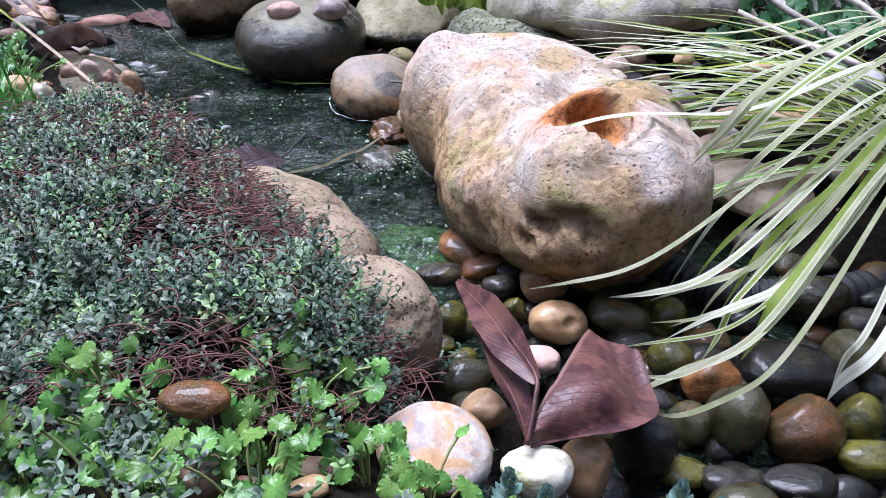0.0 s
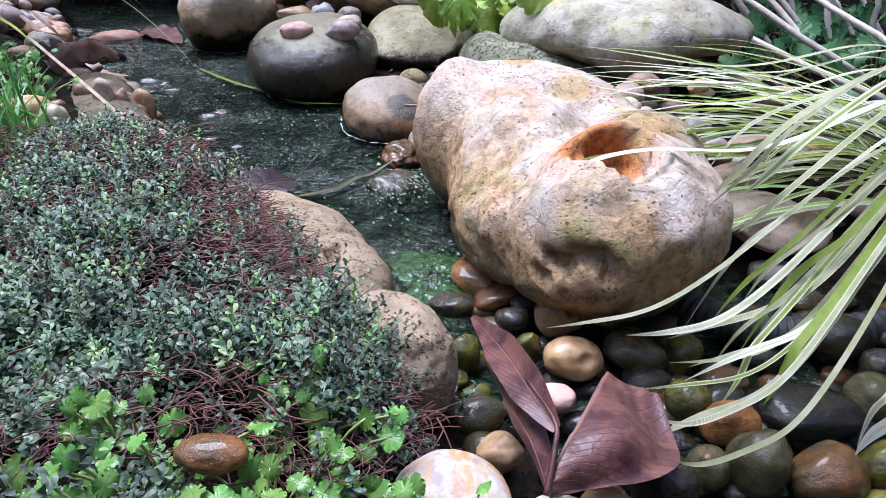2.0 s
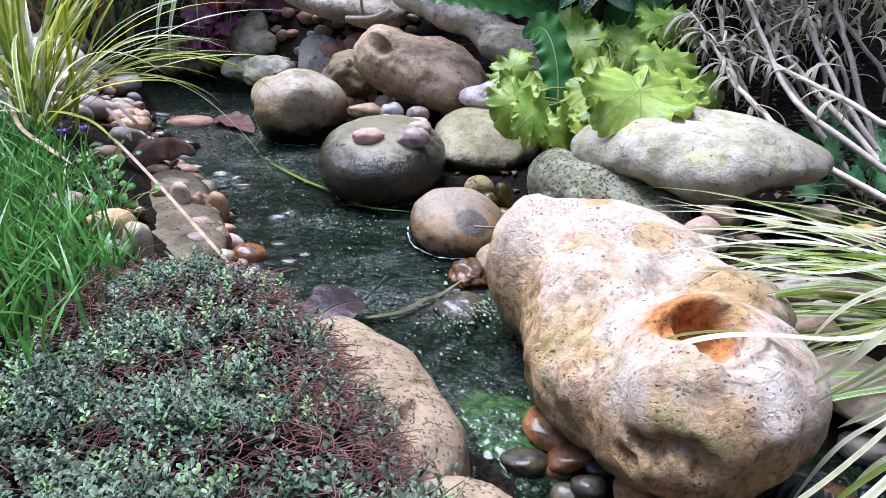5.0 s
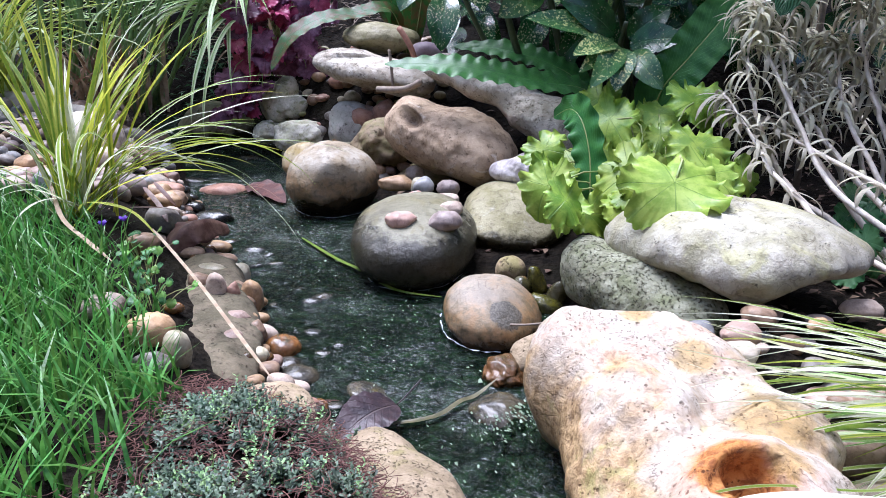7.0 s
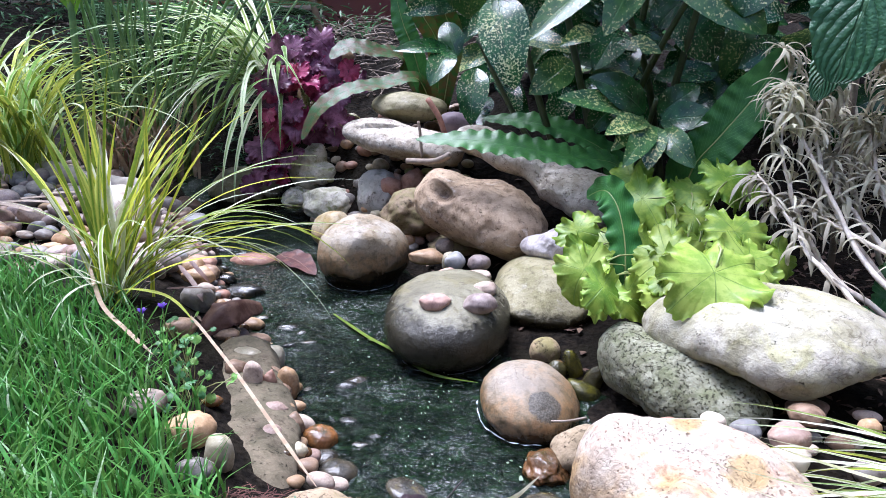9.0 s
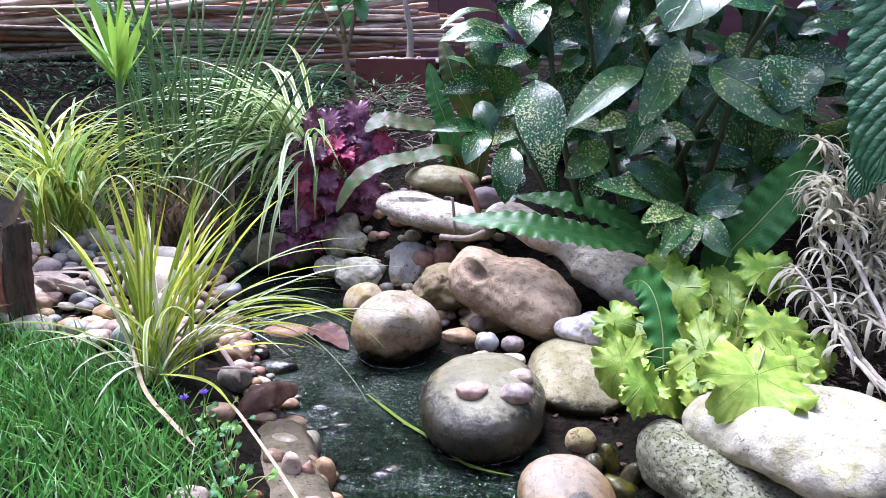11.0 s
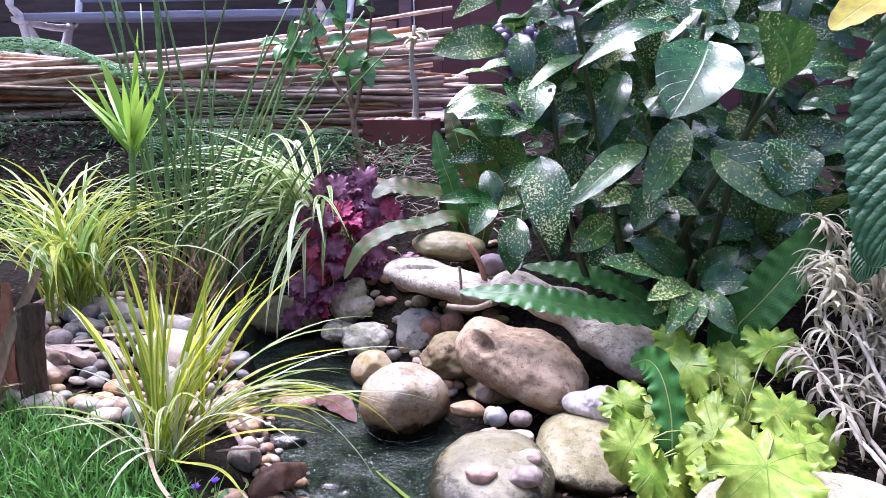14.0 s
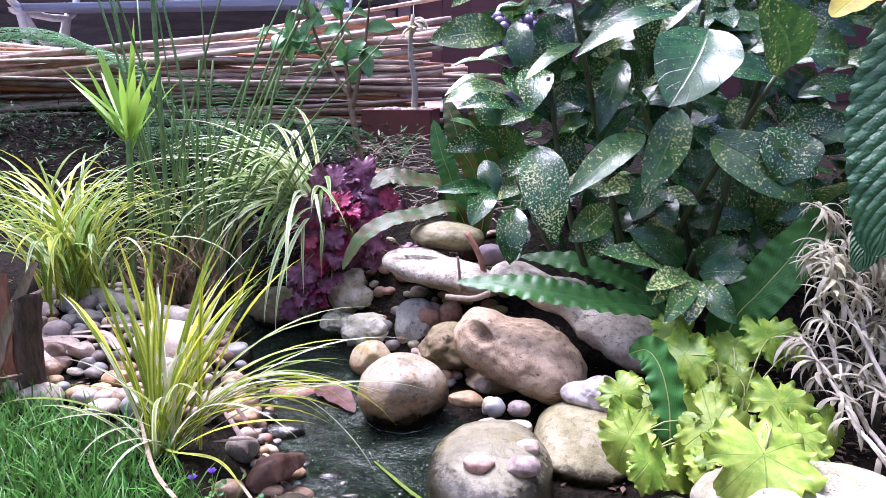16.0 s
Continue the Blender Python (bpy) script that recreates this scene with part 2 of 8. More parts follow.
def honey_mat():
    """Pale limestone: cream above, rose patches, honey and algae stains lower down, a darker and smoother foot,
    scattered pits and hairline cracks.
    """
    m, nt, bsdf = shader("honey_limestone")
    geo = nt.nodes.new("ShaderNodeNewGeometry")
    pos = geo.outputs["Position"]

    def cloud(scale, detail=6.0, rough=0.62, twist=0.4):
        return node(nt, "TexNoise", Vector=pos, Scale=scale, Detail=detail, Roughness=rough, Distortion=twist).outputs[0]

    wide, broad, mid, fine = cloud(14.0, 8.0), cloud(34.0, 9.0), cloud(120.0, 7.0, 0.7), cloud(520.0, 3.0)
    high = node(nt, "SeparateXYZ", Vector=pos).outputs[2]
    col = blend(nt, step(nt, broad, 0.38, 0.62), (0.52, 0.46, 0.38), (0.42, 0.34, 0.255))
    col = blend(nt, maths(nt, "MULTIPLY", step(nt, cloud(21.0, 7.0), 0.5, 0.64), 0.6), col, (0.5, 0.31, 0.22))
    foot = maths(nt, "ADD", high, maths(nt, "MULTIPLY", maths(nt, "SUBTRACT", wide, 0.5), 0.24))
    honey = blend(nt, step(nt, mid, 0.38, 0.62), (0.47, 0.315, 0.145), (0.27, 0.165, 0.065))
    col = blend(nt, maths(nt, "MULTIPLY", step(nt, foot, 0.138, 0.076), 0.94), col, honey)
    # dark brown at the very bottom, with an uneven upper edge
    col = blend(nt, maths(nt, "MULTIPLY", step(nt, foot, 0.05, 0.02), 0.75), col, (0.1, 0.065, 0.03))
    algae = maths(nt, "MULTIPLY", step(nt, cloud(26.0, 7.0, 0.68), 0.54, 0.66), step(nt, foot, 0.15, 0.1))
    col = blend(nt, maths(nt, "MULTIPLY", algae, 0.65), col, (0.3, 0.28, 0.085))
    # iron stain in the hollow
    off = node(nt, "VectorMath")
    off.operation = "DISTANCE"
    nt.links.new(pos, off.inputs[0])
    off.inputs[1].default_value = (0.094, 0.463, 0.128)
    near = maths(nt, "ADD", off.outputs["Value"], maths(nt, "MULTIPLY", maths(nt, "SUBTRACT", broad, 0.5), 0.03))
    col = blend(nt, maths(nt, "MULTIPLY", step(nt, near, 0.05, 0.032), 0.6), col, (0.55, 0.33, 0.22))
    col = blend(nt, step(nt, near, 0.034, 0.025), col, blend(nt, step(nt, mid, 0.4, 0.6), (0.46, 0.2, 0.05), (0.3, 0.1, 0.02)))
    # brown run-off stains on the side under the sedge
    for at_, wide_ in (((0.14, 0.54, 0.125), 0.042), ((0.1, 0.61, 0.14), 0.026), ((0.06, 0.665, 0.14), 0.018), ((0.125, 0.47, 0.14), 0.02)):
        away = node(nt, "VectorMath")
        away.operation = "DISTANCE"
        nt.links.new(pos, away.inputs[0])
        away.inputs[1].default_value = at_
        rim = maths(nt, "ADD", away.outputs["Value"], maths(nt, "MULTIPLY", maths(nt, "SUBTRACT", broad, 0.5), 0.045))
        col = blend(nt, maths(nt, "MULTIPLY", step(nt, rim, wide_, wide_ * 0.45), 0.75), col, blend(nt, step(nt, mid, 0.4, 0.6), (0.4, 0.25, 0.07), (0.3, 0.2, 0.06)))
    dull = blend(nt, 1.0, col, (0.62, 0.58, 0.54), "MULTIPLY")
    col = blend(nt, maths(nt, "MULTIPLY", step(nt, mid, 0.48, 0.66), 0.7), col, dull)
    # pits of two sizes
    jog = node(nt, "TexNoise", Vector=pos, Scale=260.0, Detail=2.0)
    warp = node(nt, "VectorMath")
    warp.operation = "MULTIPLY_ADD"
    nt.links.new(jog.outputs["Color"], warp.inputs[0])
    warp.inputs[1].default_value = (0.004, 0.004, 0.004)
    nt.links.new(pos, warp.inputs[2])
    pits = None
    for spacing, low, high_at in ((0.009, 0.56, 0.66), (0.0036, 0.42, 0.56)):
        cell = node(nt, "TexVoronoi", Vector=warp.outputs[0], Scale=1 / spacing, Randomness=1.0)
        size_of = maths(nt, "MULTIPLY", maths(nt, "POWER", node(nt, "SeparateXYZ", Vector=cell.outputs["Color"]).outputs[0], 1.6), 0.32)
        one = step(nt, maths(nt, "SUBTRACT", cell.outputs["Distance"], size_of), 0.07, -0.03)
        one = maths(nt, "MULTIPLY", one, step(nt, cloud(46.0 if spacing > 0.008 else 30.0, 3.0), low, high_at))
        pits = one if pits is None else maths(nt, "MAXIMUM", pits, one)
    line = maths(nt, "ABSOLUTE", maths(nt, "SUBTRACT", cloud(15.0, 5.0, 0.55, 1.4), 0.5))
    crack = maths(nt, "MULTIPLY", step(nt, line, 0.006, 0.0015), step(nt, wide, 0.46, 0.56))
    hollow = maths(nt, "MAXIMUM", pits, maths(nt, "MULTIPLY", crack, 0.7))
    col = blend(nt, maths(nt, "MULTIPLY", hollow, 0.8), col, blend(nt, 1.0, col, (0.3, 0.24, 0.2), "MULTIPLY"))
    nt.links.new(col, bsdf.inputs["Base Color"])
    nt.links.new(maths(nt, "SUBTRACT", 0.68, maths(nt, "MULTIPLY", step(nt, foot, 0.07, 0.03), 0.4)), bsdf.inputs["Roughness"])
    bsdf.inputs["Specular IOR Level"].default_value = 0.35
    height = maths(nt, "ADD", maths(nt, "MULTIPLY", broad, 0.0045), maths(nt, "ADD", maths(nt, "MULTIPLY", mid, 0.0028), maths(nt, "MULTIPLY", fine, 0.0003)))
    relief(nt, bsdf, maths(nt, "SUBTRACT", height, maths(nt, "MULTIPLY", hollow, 0.0016)), 1.0, 0.9)
    return m


def soil_mat():
    m, nt, bsdf = shader("dark_soil")
    geo = nt.nodes.new("ShaderNodeNewGeometry")
    pos = geo.outputs["Position"]
    a = node(nt, "TexNoise", Vector=pos, Scale=60.0, Detail=6.0, Roughness=0.75).outputs[0]
    b = node(nt, "TexNoise", Vector=pos, Scale=9.0, Detail=4.0).outputs[0]
    c = node(nt, "TexVoronoi", Vector=pos, Scale=130.0).outputs["Distance"]
    col = blend(nt, step(nt, a, 0.4, 0.65), (0.006, 0.005, 0.004), (0.022, 0.017, 0.012))
    col = blend(nt, step(nt, b, 0.5, 0.7), col, (0.016, 0.014, 0.009))
    nt.links.new(col, bsdf.inputs["Base Color"])
    bsdf.inputs["Roughness"].default_value = 0.7
    bsdf.inputs["Specular IOR Level"].default_value = 0.04
    relief(nt, bsdf, maths(nt, "ADD", a, maths(nt, "MULTIPLY", c, 0.5)), 0.008)
    return m


def water_mat():
    """Shallow murky water: a green-black body under a mirror-like surface with short ripples."""
    m, nt, bsdf = shader("stream_water")
    geo = nt.nodes.new("ShaderNodeNewGeometry")
    turn = node(nt, "Mapping", Vector=geo.outputs["Position"], Rotation=(0, 0, radians(28)), Scale=(0.9, 1.2, 1.0))
    pos = turn.outputs[0]
    wave = node(nt, "TexNoise", Vector=pos, Scale=78.0, Detail=3.0, Roughness=0.5, Distortion=1.6).outputs[0]
    slow = node(nt, "TexNoise", Vector=pos, Scale=8.0, Detail=2.0).outputs[0]
    weed = node(nt, "TexNoise", Vector=geo.outputs["Position"], Scale=60.0, Detail=6.0, Roughness=0.75).outputs[0]
    col = blend(nt, step(nt, weed, 0.42, 0.66), (0.005, 0.011, 0.006), (0.02, 0.045, 0.017))
    nt.links.new(col, bsdf.inputs["Base Color"])
    bsdf.inputs["Roughness"].default_value = 0.03
    bsdf.inputs["IOR"].default_value = 1.33
    bsdf.inputs["Specular IOR Level"].default_value = 0.85
    bsdf.inputs["Transmission Weight"].default_value = 0.3
    relief(nt, bsdf, maths(nt, "MULTIPLY", wave, maths(nt, "ADD", 0.4, step(nt, slow, 0.4, 0.64))), 0.02)
    return m


def scum_mat():
    """Small flecks of foam and algae."""
    m, nt, bsdf = shader("floating_flecks")
    geo = nt.nodes.new("ShaderNodeNewGeometry")
    col = blend(nt, geo.outputs["Random Per Island"], (0.03, 0.06, 0.02), (0.2, 0.24, 0.17))
    nt.links.new(col, bsdf.inputs["Base Color"])
    bsdf.inputs["Roughness"].default_value = 0.3
    return m



def foam_mat():
    m, nt, bsdf = shader("white_foam")
    geo = nt.nodes.new("ShaderNodeNewGeometry")
    n = node(nt, "TexNoise", Vector=geo.outputs["Position"], Scale=160.0, Detail=3.0).outputs[0]
    nt.links.new(blend(nt, step(nt, n, 0.4, 0.6), (0.2, 0.22, 0.24), (0.52, 0.55, 0.58)), bsdf.inputs["Base Color"])
    bsdf.inputs["Roughness"].default_value = 0.25
    return m


def plain_mat(name, a, b, size=0.01, rough=0.6, bump=0.0005, metal=0.0, stretch=(1, 1, 1), vary=0.1):
    """Two tones in noise at a real-world size, stretched for grain."""
    m, nt, bsdf = shader(name)
    pos, rnd, geo = place(nt)
    fit = node(nt, "Mapping", Vector=pos, Scale=stretch)
    n = node(nt, "TexNoise", Vector=fit.outputs[0], Scale=0.5 / size, Detail=5.0, Roughness=0.65).outputs[0]
    f = node(nt, "TexNoise", Vector=fit.outputs[0], Scale=4 / size, Detail=3.0, Roughness=0.6).outputs[0]
    col = blend(nt, step(nt, n, 0.35, 0.65), a, b)
    hue = node(nt, "HueSaturation", Color=col, Value=maths(nt, "ADD", maths(nt, "MULTIPLY", rnd, vary * 2), maths(nt, "ADD", 0.85 - vary, maths(nt, "MULTIPLY", f, 0.3))))
    nt.links.new(hue.outputs[0], bsdf.inputs["Base Color"])
    bsdf.inputs["Roughness"].default_value, bsdf.inputs["Metallic"].default_value = rough, metal
    relief(nt, bsdf, maths(nt, "ADD", n, maths(nt, "MULTIPLY", f, 0.5)), bump)
    return m


def leaf_mat(name, a, b, rough=0.4, glow=0.3, vein=None, veins=0.0, spots=None, spot_cut=0.56, spot_size=0.004, edge=None, stripe=None, vary=0.2,
             bump=0.0006, quilt=0.0, line_width=0.03, spec=0.35):
    """A leaf: light passes through it. UV: u across from 0 to 1, v along. stripe: colour of the margins of a striped blade."""
    m, nt, bsdf = shader(name)
    pos, rnd, geo = place(nt)
    uv = nt.nodes.new("ShaderNodeUVMap")
    sep = node(nt, "SeparateXYZ", Vector=uv.outputs[0])
    u, v = sep.outputs[0], sep.outputs[1]
    n = node(nt, "TexNoise", Vector=pos, Scale=55.0, Detail=4.0, Roughness=0.6).outputs[0]
    f = node(nt, "TexNoise", Vector=pos, Scale=380.0, Detail=2.0).outputs[0]
    island = geo.outputs["Random Per Island"]
    col = blend(nt, step(nt, n, 0.36, 0.64), a, b)
    off = maths(nt, "ABSOLUTE", maths(nt, "SUBTRACT", u, 0.5))
    height = maths(nt, "MULTIPLY", f, 0.3)
    if stripe:
        wob = maths(nt, "ADD", off, maths(nt, "MULTIPLY", maths(nt, "SUBTRACT", rnd, 0.5), 0.75))
        rib = maths(nt, "SINE", maths(nt, "MULTIPLY", u, 44.0))
        wob = maths(nt, "ADD", wob, maths(nt, "MULTIPLY", rib, 0.09))
        col = blend(nt, step(nt, wob, 0.12, 0.4), col, stripe)
        height = maths(nt, "ADD", height, maths(nt, "MULTIPLY", rib, 0.25))
    if spots:
        s1 = node(nt, "TexNoise", Vector=pos, Scale=0.55 / spot_size, Detail=3.0, Roughness=0.65).outputs[0]
        gate = node(nt, "TexNoise", Vector=pos, Scale=18.0, Detail=1.0).outputs[0]
        cut = maths(nt, "ADD", s1, maths(nt, "MULTIPLY", maths(nt, "SUBTRACT", gate, 0.5), 0.22))
        cut = maths(nt, "ADD", cut, maths(nt, "MULTIPLY", maths(nt, "SUBTRACT", rnd, 0.5), 0.1))
        col = blend(nt, step(nt, cut, spot_cut, spot_cut + 0.03), col, spots)
    if vein:
        side = maths(nt, "ABSOLUTE", maths(nt, "SINE", maths(nt, "MULTIPLY", maths(nt, "SUBTRACT", v, maths(nt, "MULTIPLY", off, 0.55)), 3.14159 * veins)))
        line = maths(nt, "MAXIMUM", step(nt, off, line_width, line_width * 0.4), maths(nt, "MULTIPLY", step(nt, side, 0.16, 0.04), 0.55 if line_width > 0.02 else 0.06))
        col = blend(nt, maths(nt, "MULTIPLY", line, 0.7), col, vein)
        height = maths(nt, "SUBTRACT", height, maths(nt, "MULTIPLY", line, 0.8 + quilt * 3))
        if quilt:
            height = maths(nt, "ADD", height, maths(nt, "MULTIPLY", side, quilt * 3))
            cell = node(nt, "TexVoronoi", Vector=pos, Scale=240.0).outputs["Distance"]
            height = maths(nt, "SUBTRACT", height, maths(nt, "MULTIPLY", cell, quilt))
    if edge:
        rim = maths(nt, "MAXIMUM", step(nt, off, 0.44, 0.5), 0.0)
        col = blend(nt, maths(nt, "MULTIPLY", rim, step(nt, n, 0.45, 0.6)), col, edge)
    both = maths(nt, "ADD", maths(nt, "MULTIPLY", rnd, 0.5), maths(nt, "MULTIPLY", island, 0.5))
    value = maths(nt, "ADD", maths(nt, "MULTIPLY", both, vary * 2), 1 - vary)
    hue = node(nt, "HueSaturation", Color=col, Value=value, Saturation=0.97, Hue=maths(nt, "ADD", maths(nt, "MULTIPLY", both, vary * 0.12), 0.5 - vary * 0.06))
    nt.links.new(hue.outputs[0], bsdf.inputs["Base Color"])
    bsdf.inputs["Roughness"].default_value = rough
    if rough < 0.25:
        bsdf.inputs["Coat Weight"].default_value, bsdf.inputs["Coat Roughness"].default_value = 0.35, 0.16
    else:
        bsdf.inputs["Specular IOR Level"].default_value = spec
    relief(nt, bsdf, height, bump)
    thin = node(nt, "BsdfTranslucent", Color=hue.outputs[0])
    mix = node(nt, "MixShader", Fac=glow)
    nt.links.new(bsdf.outputs[0], mix.inputs[1])
    nt.links.new(thin.outputs[0], mix.inputs[2])
    nt.links.new(mix.outputs[0], nt.nodes["Material Output"].inputs[0])
    return m


SOIL, WATER, SCUM, FOAM, HONEY = soil_mat(), water_mat(), scum_mat(), foam_mat(), honey_mat()
SEDGE_WHITE = leaf_mat("striped_sedge_white", (0.23, 0.34, 0.035), (0.33, 0.43, 0.08), 0.36, 0.42, stripe=(0.86, 0.85, 0.66), vary=0.15)
SEDGE_CREAM = leaf_mat("cream_sedge", (0.5, 0.54, 0.26), (0.68, 0.68, 0.42), 0.36, 0.42, stripe=(0.87, 0.86, 0.7), vary=0.15)
SEDGE_GOLD = leaf_mat("striped_sedge_gold", (0.12, 0.22, 0.012), (0.19, 0.3, 0.02), 0.38, 0.28, stripe=(0.46, 0.47, 0.06), vary=0.4)
SEDGE_GREEN = leaf_mat("striped_sedge_green", (0.17, 0.35, 0.06), (0.27, 0.46, 0.1), 0.34, 0.36, stripe=(0.7, 0.77, 0.45), vary=0.3)
SEDGE_YELLOW = leaf_mat("striped_sedge_yellow", (0.17, 0.29, 0.01), (0.27, 0.38, 0.015), 0.38, 0.36, stripe=(0.62, 0.6, 0.04), vary=0.4)
GRASS = leaf_mat("lawn_grass", (0.045, 0.13, 0.016), (0.12, 0.28, 0.045), 0.35, 0.3, vary=0.55)
LITTER_STRAW = leaf_mat("brown_dead_blade", (0.2, 0.11, 0.065), (0.3, 0.17, 0.1), 0.6, 0.2, vary=0.3)
REED = leaf_mat("reed_green", (0.15, 0.26, 0.09), (0.23, 0.35, 0.13), 0.4, 0.2, vary=0.2)
REED_BRIGHT = leaf_mat("reed_bright", (0.28, 0.46, 0.05), (0.26, 0.46, 0.05), 0.4, 0.4, vary=0.15)
STRAW = leaf_mat("dry_straw", (0.38, 0.29, 0.19), (0.27, 0.18, 0.11), 0.6, 0.2, vary=0.25)
LIME_LEAF = leaf_mat("lime_leaf", (0.13, 0.24, 0.015), (0.27, 0.37, 0.035), 0.42, 0.18, vein=(0.22, 0.34, 0.07), veins=2.0, vary=0.35, bump=0.0009, line_width=0.012)
LIME_PALE = leaf_mat("pale_lime_leaf", (0.19, 0.3, 0.024), (0.33, 0.43, 0.065), 0.42, 0.2, vein=(0.16, 0.28, 0.04), veins=3.0, vary=0.25, bump=0.0009, line_width=0.012)
WINE_LEAF = leaf_mat("wine_leaf", (0.1, 0.028, 0.06), (0.23, 0.09, 0.16), 0.34, 0.2, vein=(0.05, 0.012, 0.025), veins=4.0, vary=0.4, line_width=0.012)
WINE_ROSE = leaf_mat("rose_wine_leaf", (0.24, 0.02, 0.07), (0.42, 0.06, 0.15), 0.34, 0.25, vein=(0.12, 0.01, 0.03), veins=4.0, vary=0.35, line_width=0.012)
FERN_LEAF = leaf_mat("strap_fern", (0.03, 0.13, 0.025), (0.055, 0.19, 0.035), 0.36, 0.2, vein=(0.05, 0.2, 0.035), veins=26.0, vary=0.15)
FERN_BROWN = leaf_mat("strap_fern_browning", (0.022, 0.095, 0.012), (0.09, 0.055, 0.014), 0.42, 0.25, vein=(0.05, 0.09, 0.02), veins=26.0, vary=0.2)
AUCUBA = leaf_mat("spotted_laurel", (0.007, 0.05, 0.008), (0.018, 0.095, 0.016), 0.27, 0.12, vein=(0.05, 0.14, 0.04), veins=7.0, spec=0.6, spots=(0.5, 0.54, 0.24), spot_cut=0.615, spot_size=0.0019, vary=0.25)
AUCUBA_GOLD = leaf_mat("spotted_laurel_gold", (0.02, 0.09, 0.02), (0.06, 0.17, 0.03), 0.28, 0.18, spec=0.6, vein=(0.1, 0.22, 0.05), veins=7.0, spots=(0.56, 0.56, 0.2), spot_cut=0.565, spot_size=0.0026, vary=0.2)
THYME = leaf_mat("thyme_leaf", (0.055, 0.105, 0.062), (0.19, 0.27, 0.165), 0.42, 0.12, vary=0.75)
THYME_FRESH = leaf_mat("thyme_fresh", (0.15, 0.26, 0.09), (0.26, 0.36, 0.14), 0.45, 0.2, vary=0.4)
TWIG = plain_mat("thyme_twig", (0.075, 0.028, 0.024), (0.19, 0.085, 0.062), 0.01, 0.8)
IVY = leaf_mat("ground_ivy_leaf", (0.075, 0.19, 0.03), (0.18, 0.34, 0.06), 0.28, 0.25, vein=(0.2, 0.38, 0.09), veins=3.0, vary=0.5, line_width=0.012)
ALGAE = stone_mat("wet_green_algae", (0.01, 0.03, 0.006), (0.03, 0.085, 0.012), 0.005, 0.5, 0.2, bump=0.005, vary=0.0, coat=0.5)
MORTAR = stone_mat("sandy_mortar", (0.155, 0.125, 0.08), (0.1, 0.085, 0.05), 0.012, 0.5, 0.85, pits=0.3, pit_size=0.002, bump=0.004, vary=0.0)
SEDUM = leaf_mat("blue_sedum", (0.16, 0.27, 0.22), (0.22, 0.34, 0.28), 0.5, 0.15, vary=0.15)


def smooth(a, b, v):
    k = np.clip((np.asarray(v, float) - a) / (b - a), 0, 1)
    return k * k * (3 - 2 * k)


def stream_x(y):
    """The middle of the stream at y."""
    return np.interp(y, (0.1, 0.3, 0.5, 0.6, 0.72, 0.9, 1.0, 1.2, 1.4, 1.6, 1.8, 2.2, 2.6),
                     (0.16, 0.14, 0.05, -0.05, -0.15, -0.25, -0.33, -0.46, -0.57, -0.68, -0.83, -1.1, -1.3))


def thyme_edge(y):
    """Where the thyme mound ends towards the stream."""
    return np.interp(y, (0.05, 0.15, 0.2, 0.26, 0.3, 0.45, 0.6, 0.8), (-0.05, -0.045, -0.02, 0.0, -0.014, -0.107, -0.2, -0.32))


def ground_z(x, y):
    """Height of the soil: a stream bed with a lawn bank, a rockery bank and a terrace behind."""
    x, y = np.asarray(x, float), np.asarray(y, float)
    bed = -0.045 + 0.045 * smooth(0.62, 0.44, y) + 0.1 * smooth(0.27, 0.1, y)
    u, wide = x - stream_x(y), 1 + 0.9 * smooth(0.55, 0.35, y)
    left = 0.08 * smooth(0.07, 0.19, -u) + 0.055 * smooth(0.17, 0.33, -u) + 0.03 * smooth(1.0, 1.5, y) * smooth(0.2, 0.5, -u)
    left = left + 0.2 * smooth(2.0, 2.6, y) * smooth(0.1, 0.3, -u)
    right = (0.045 * smooth(0.1 * wide, 0.26 * wide, u) + 0.18 * smooth(1.3, 1.9, y) * smooth(0.08, 0.3, u)
             + 0.03 * smooth(0.25, 0.6, u) + 0.2 * smooth(1.65, 2.4, y) * smooth(0.1, 0.35, u))
    bed = bed + 0.16 * smooth(1.95, 2.3, y) * (1 - smooth(0.05, 0.3, u))
    z = bed + np.where(u < 0, left * (1 - smooth(0.62, 0.44, y) * 0.5), right * (1 - smooth(0.55, 0.4, y) * 0.5))
    mound = smooth(-0.02, 0.09, thyme_edge(y) - x) * smooth(0.6, 0.48, y) * smooth(-0.75, -0.45, x)
    z = z + mound * (0.125 - z)
    z = z + 0.05 * np.exp(-(((x - 0.19) / 0.09) ** 2 + ((y - 0.768) / 0.05) ** 2))
    return np.where(y > 2.72, np.maximum(z, 0.5), z)


# ---- helpers for shapes ----
def make_mesh(name, verts, faces, mats=(), uvs=None, flat=False, mat_index=None):
    me = bpy.data.meshes.new(name)
    verts = np.asarray(verts, float)
    me.from_pydata(verts.tolist(), [], [tuple(int(i) for i in f) for f in faces])
    if uvs is not None:
        layer = me.uv_layers.new(name="UVMap")
        loops = np.zeros(len(me.loops), np.int32)
        me.loops.foreach_get("vertex_index", loops)
        layer.data.foreach_set("uv", np.asarray(uvs, float)[loops].ravel())
    for m in mats:
        me.materials.append(m)
    if mat_index is not None:
        me.polygons.foreach_set("material_index", np.asarray(mat_index, np.int32))
    if not flat:
        me.polygons.foreach_set("use_smooth", np.ones(len(me.polygons), bool))
    me.update()
    return me


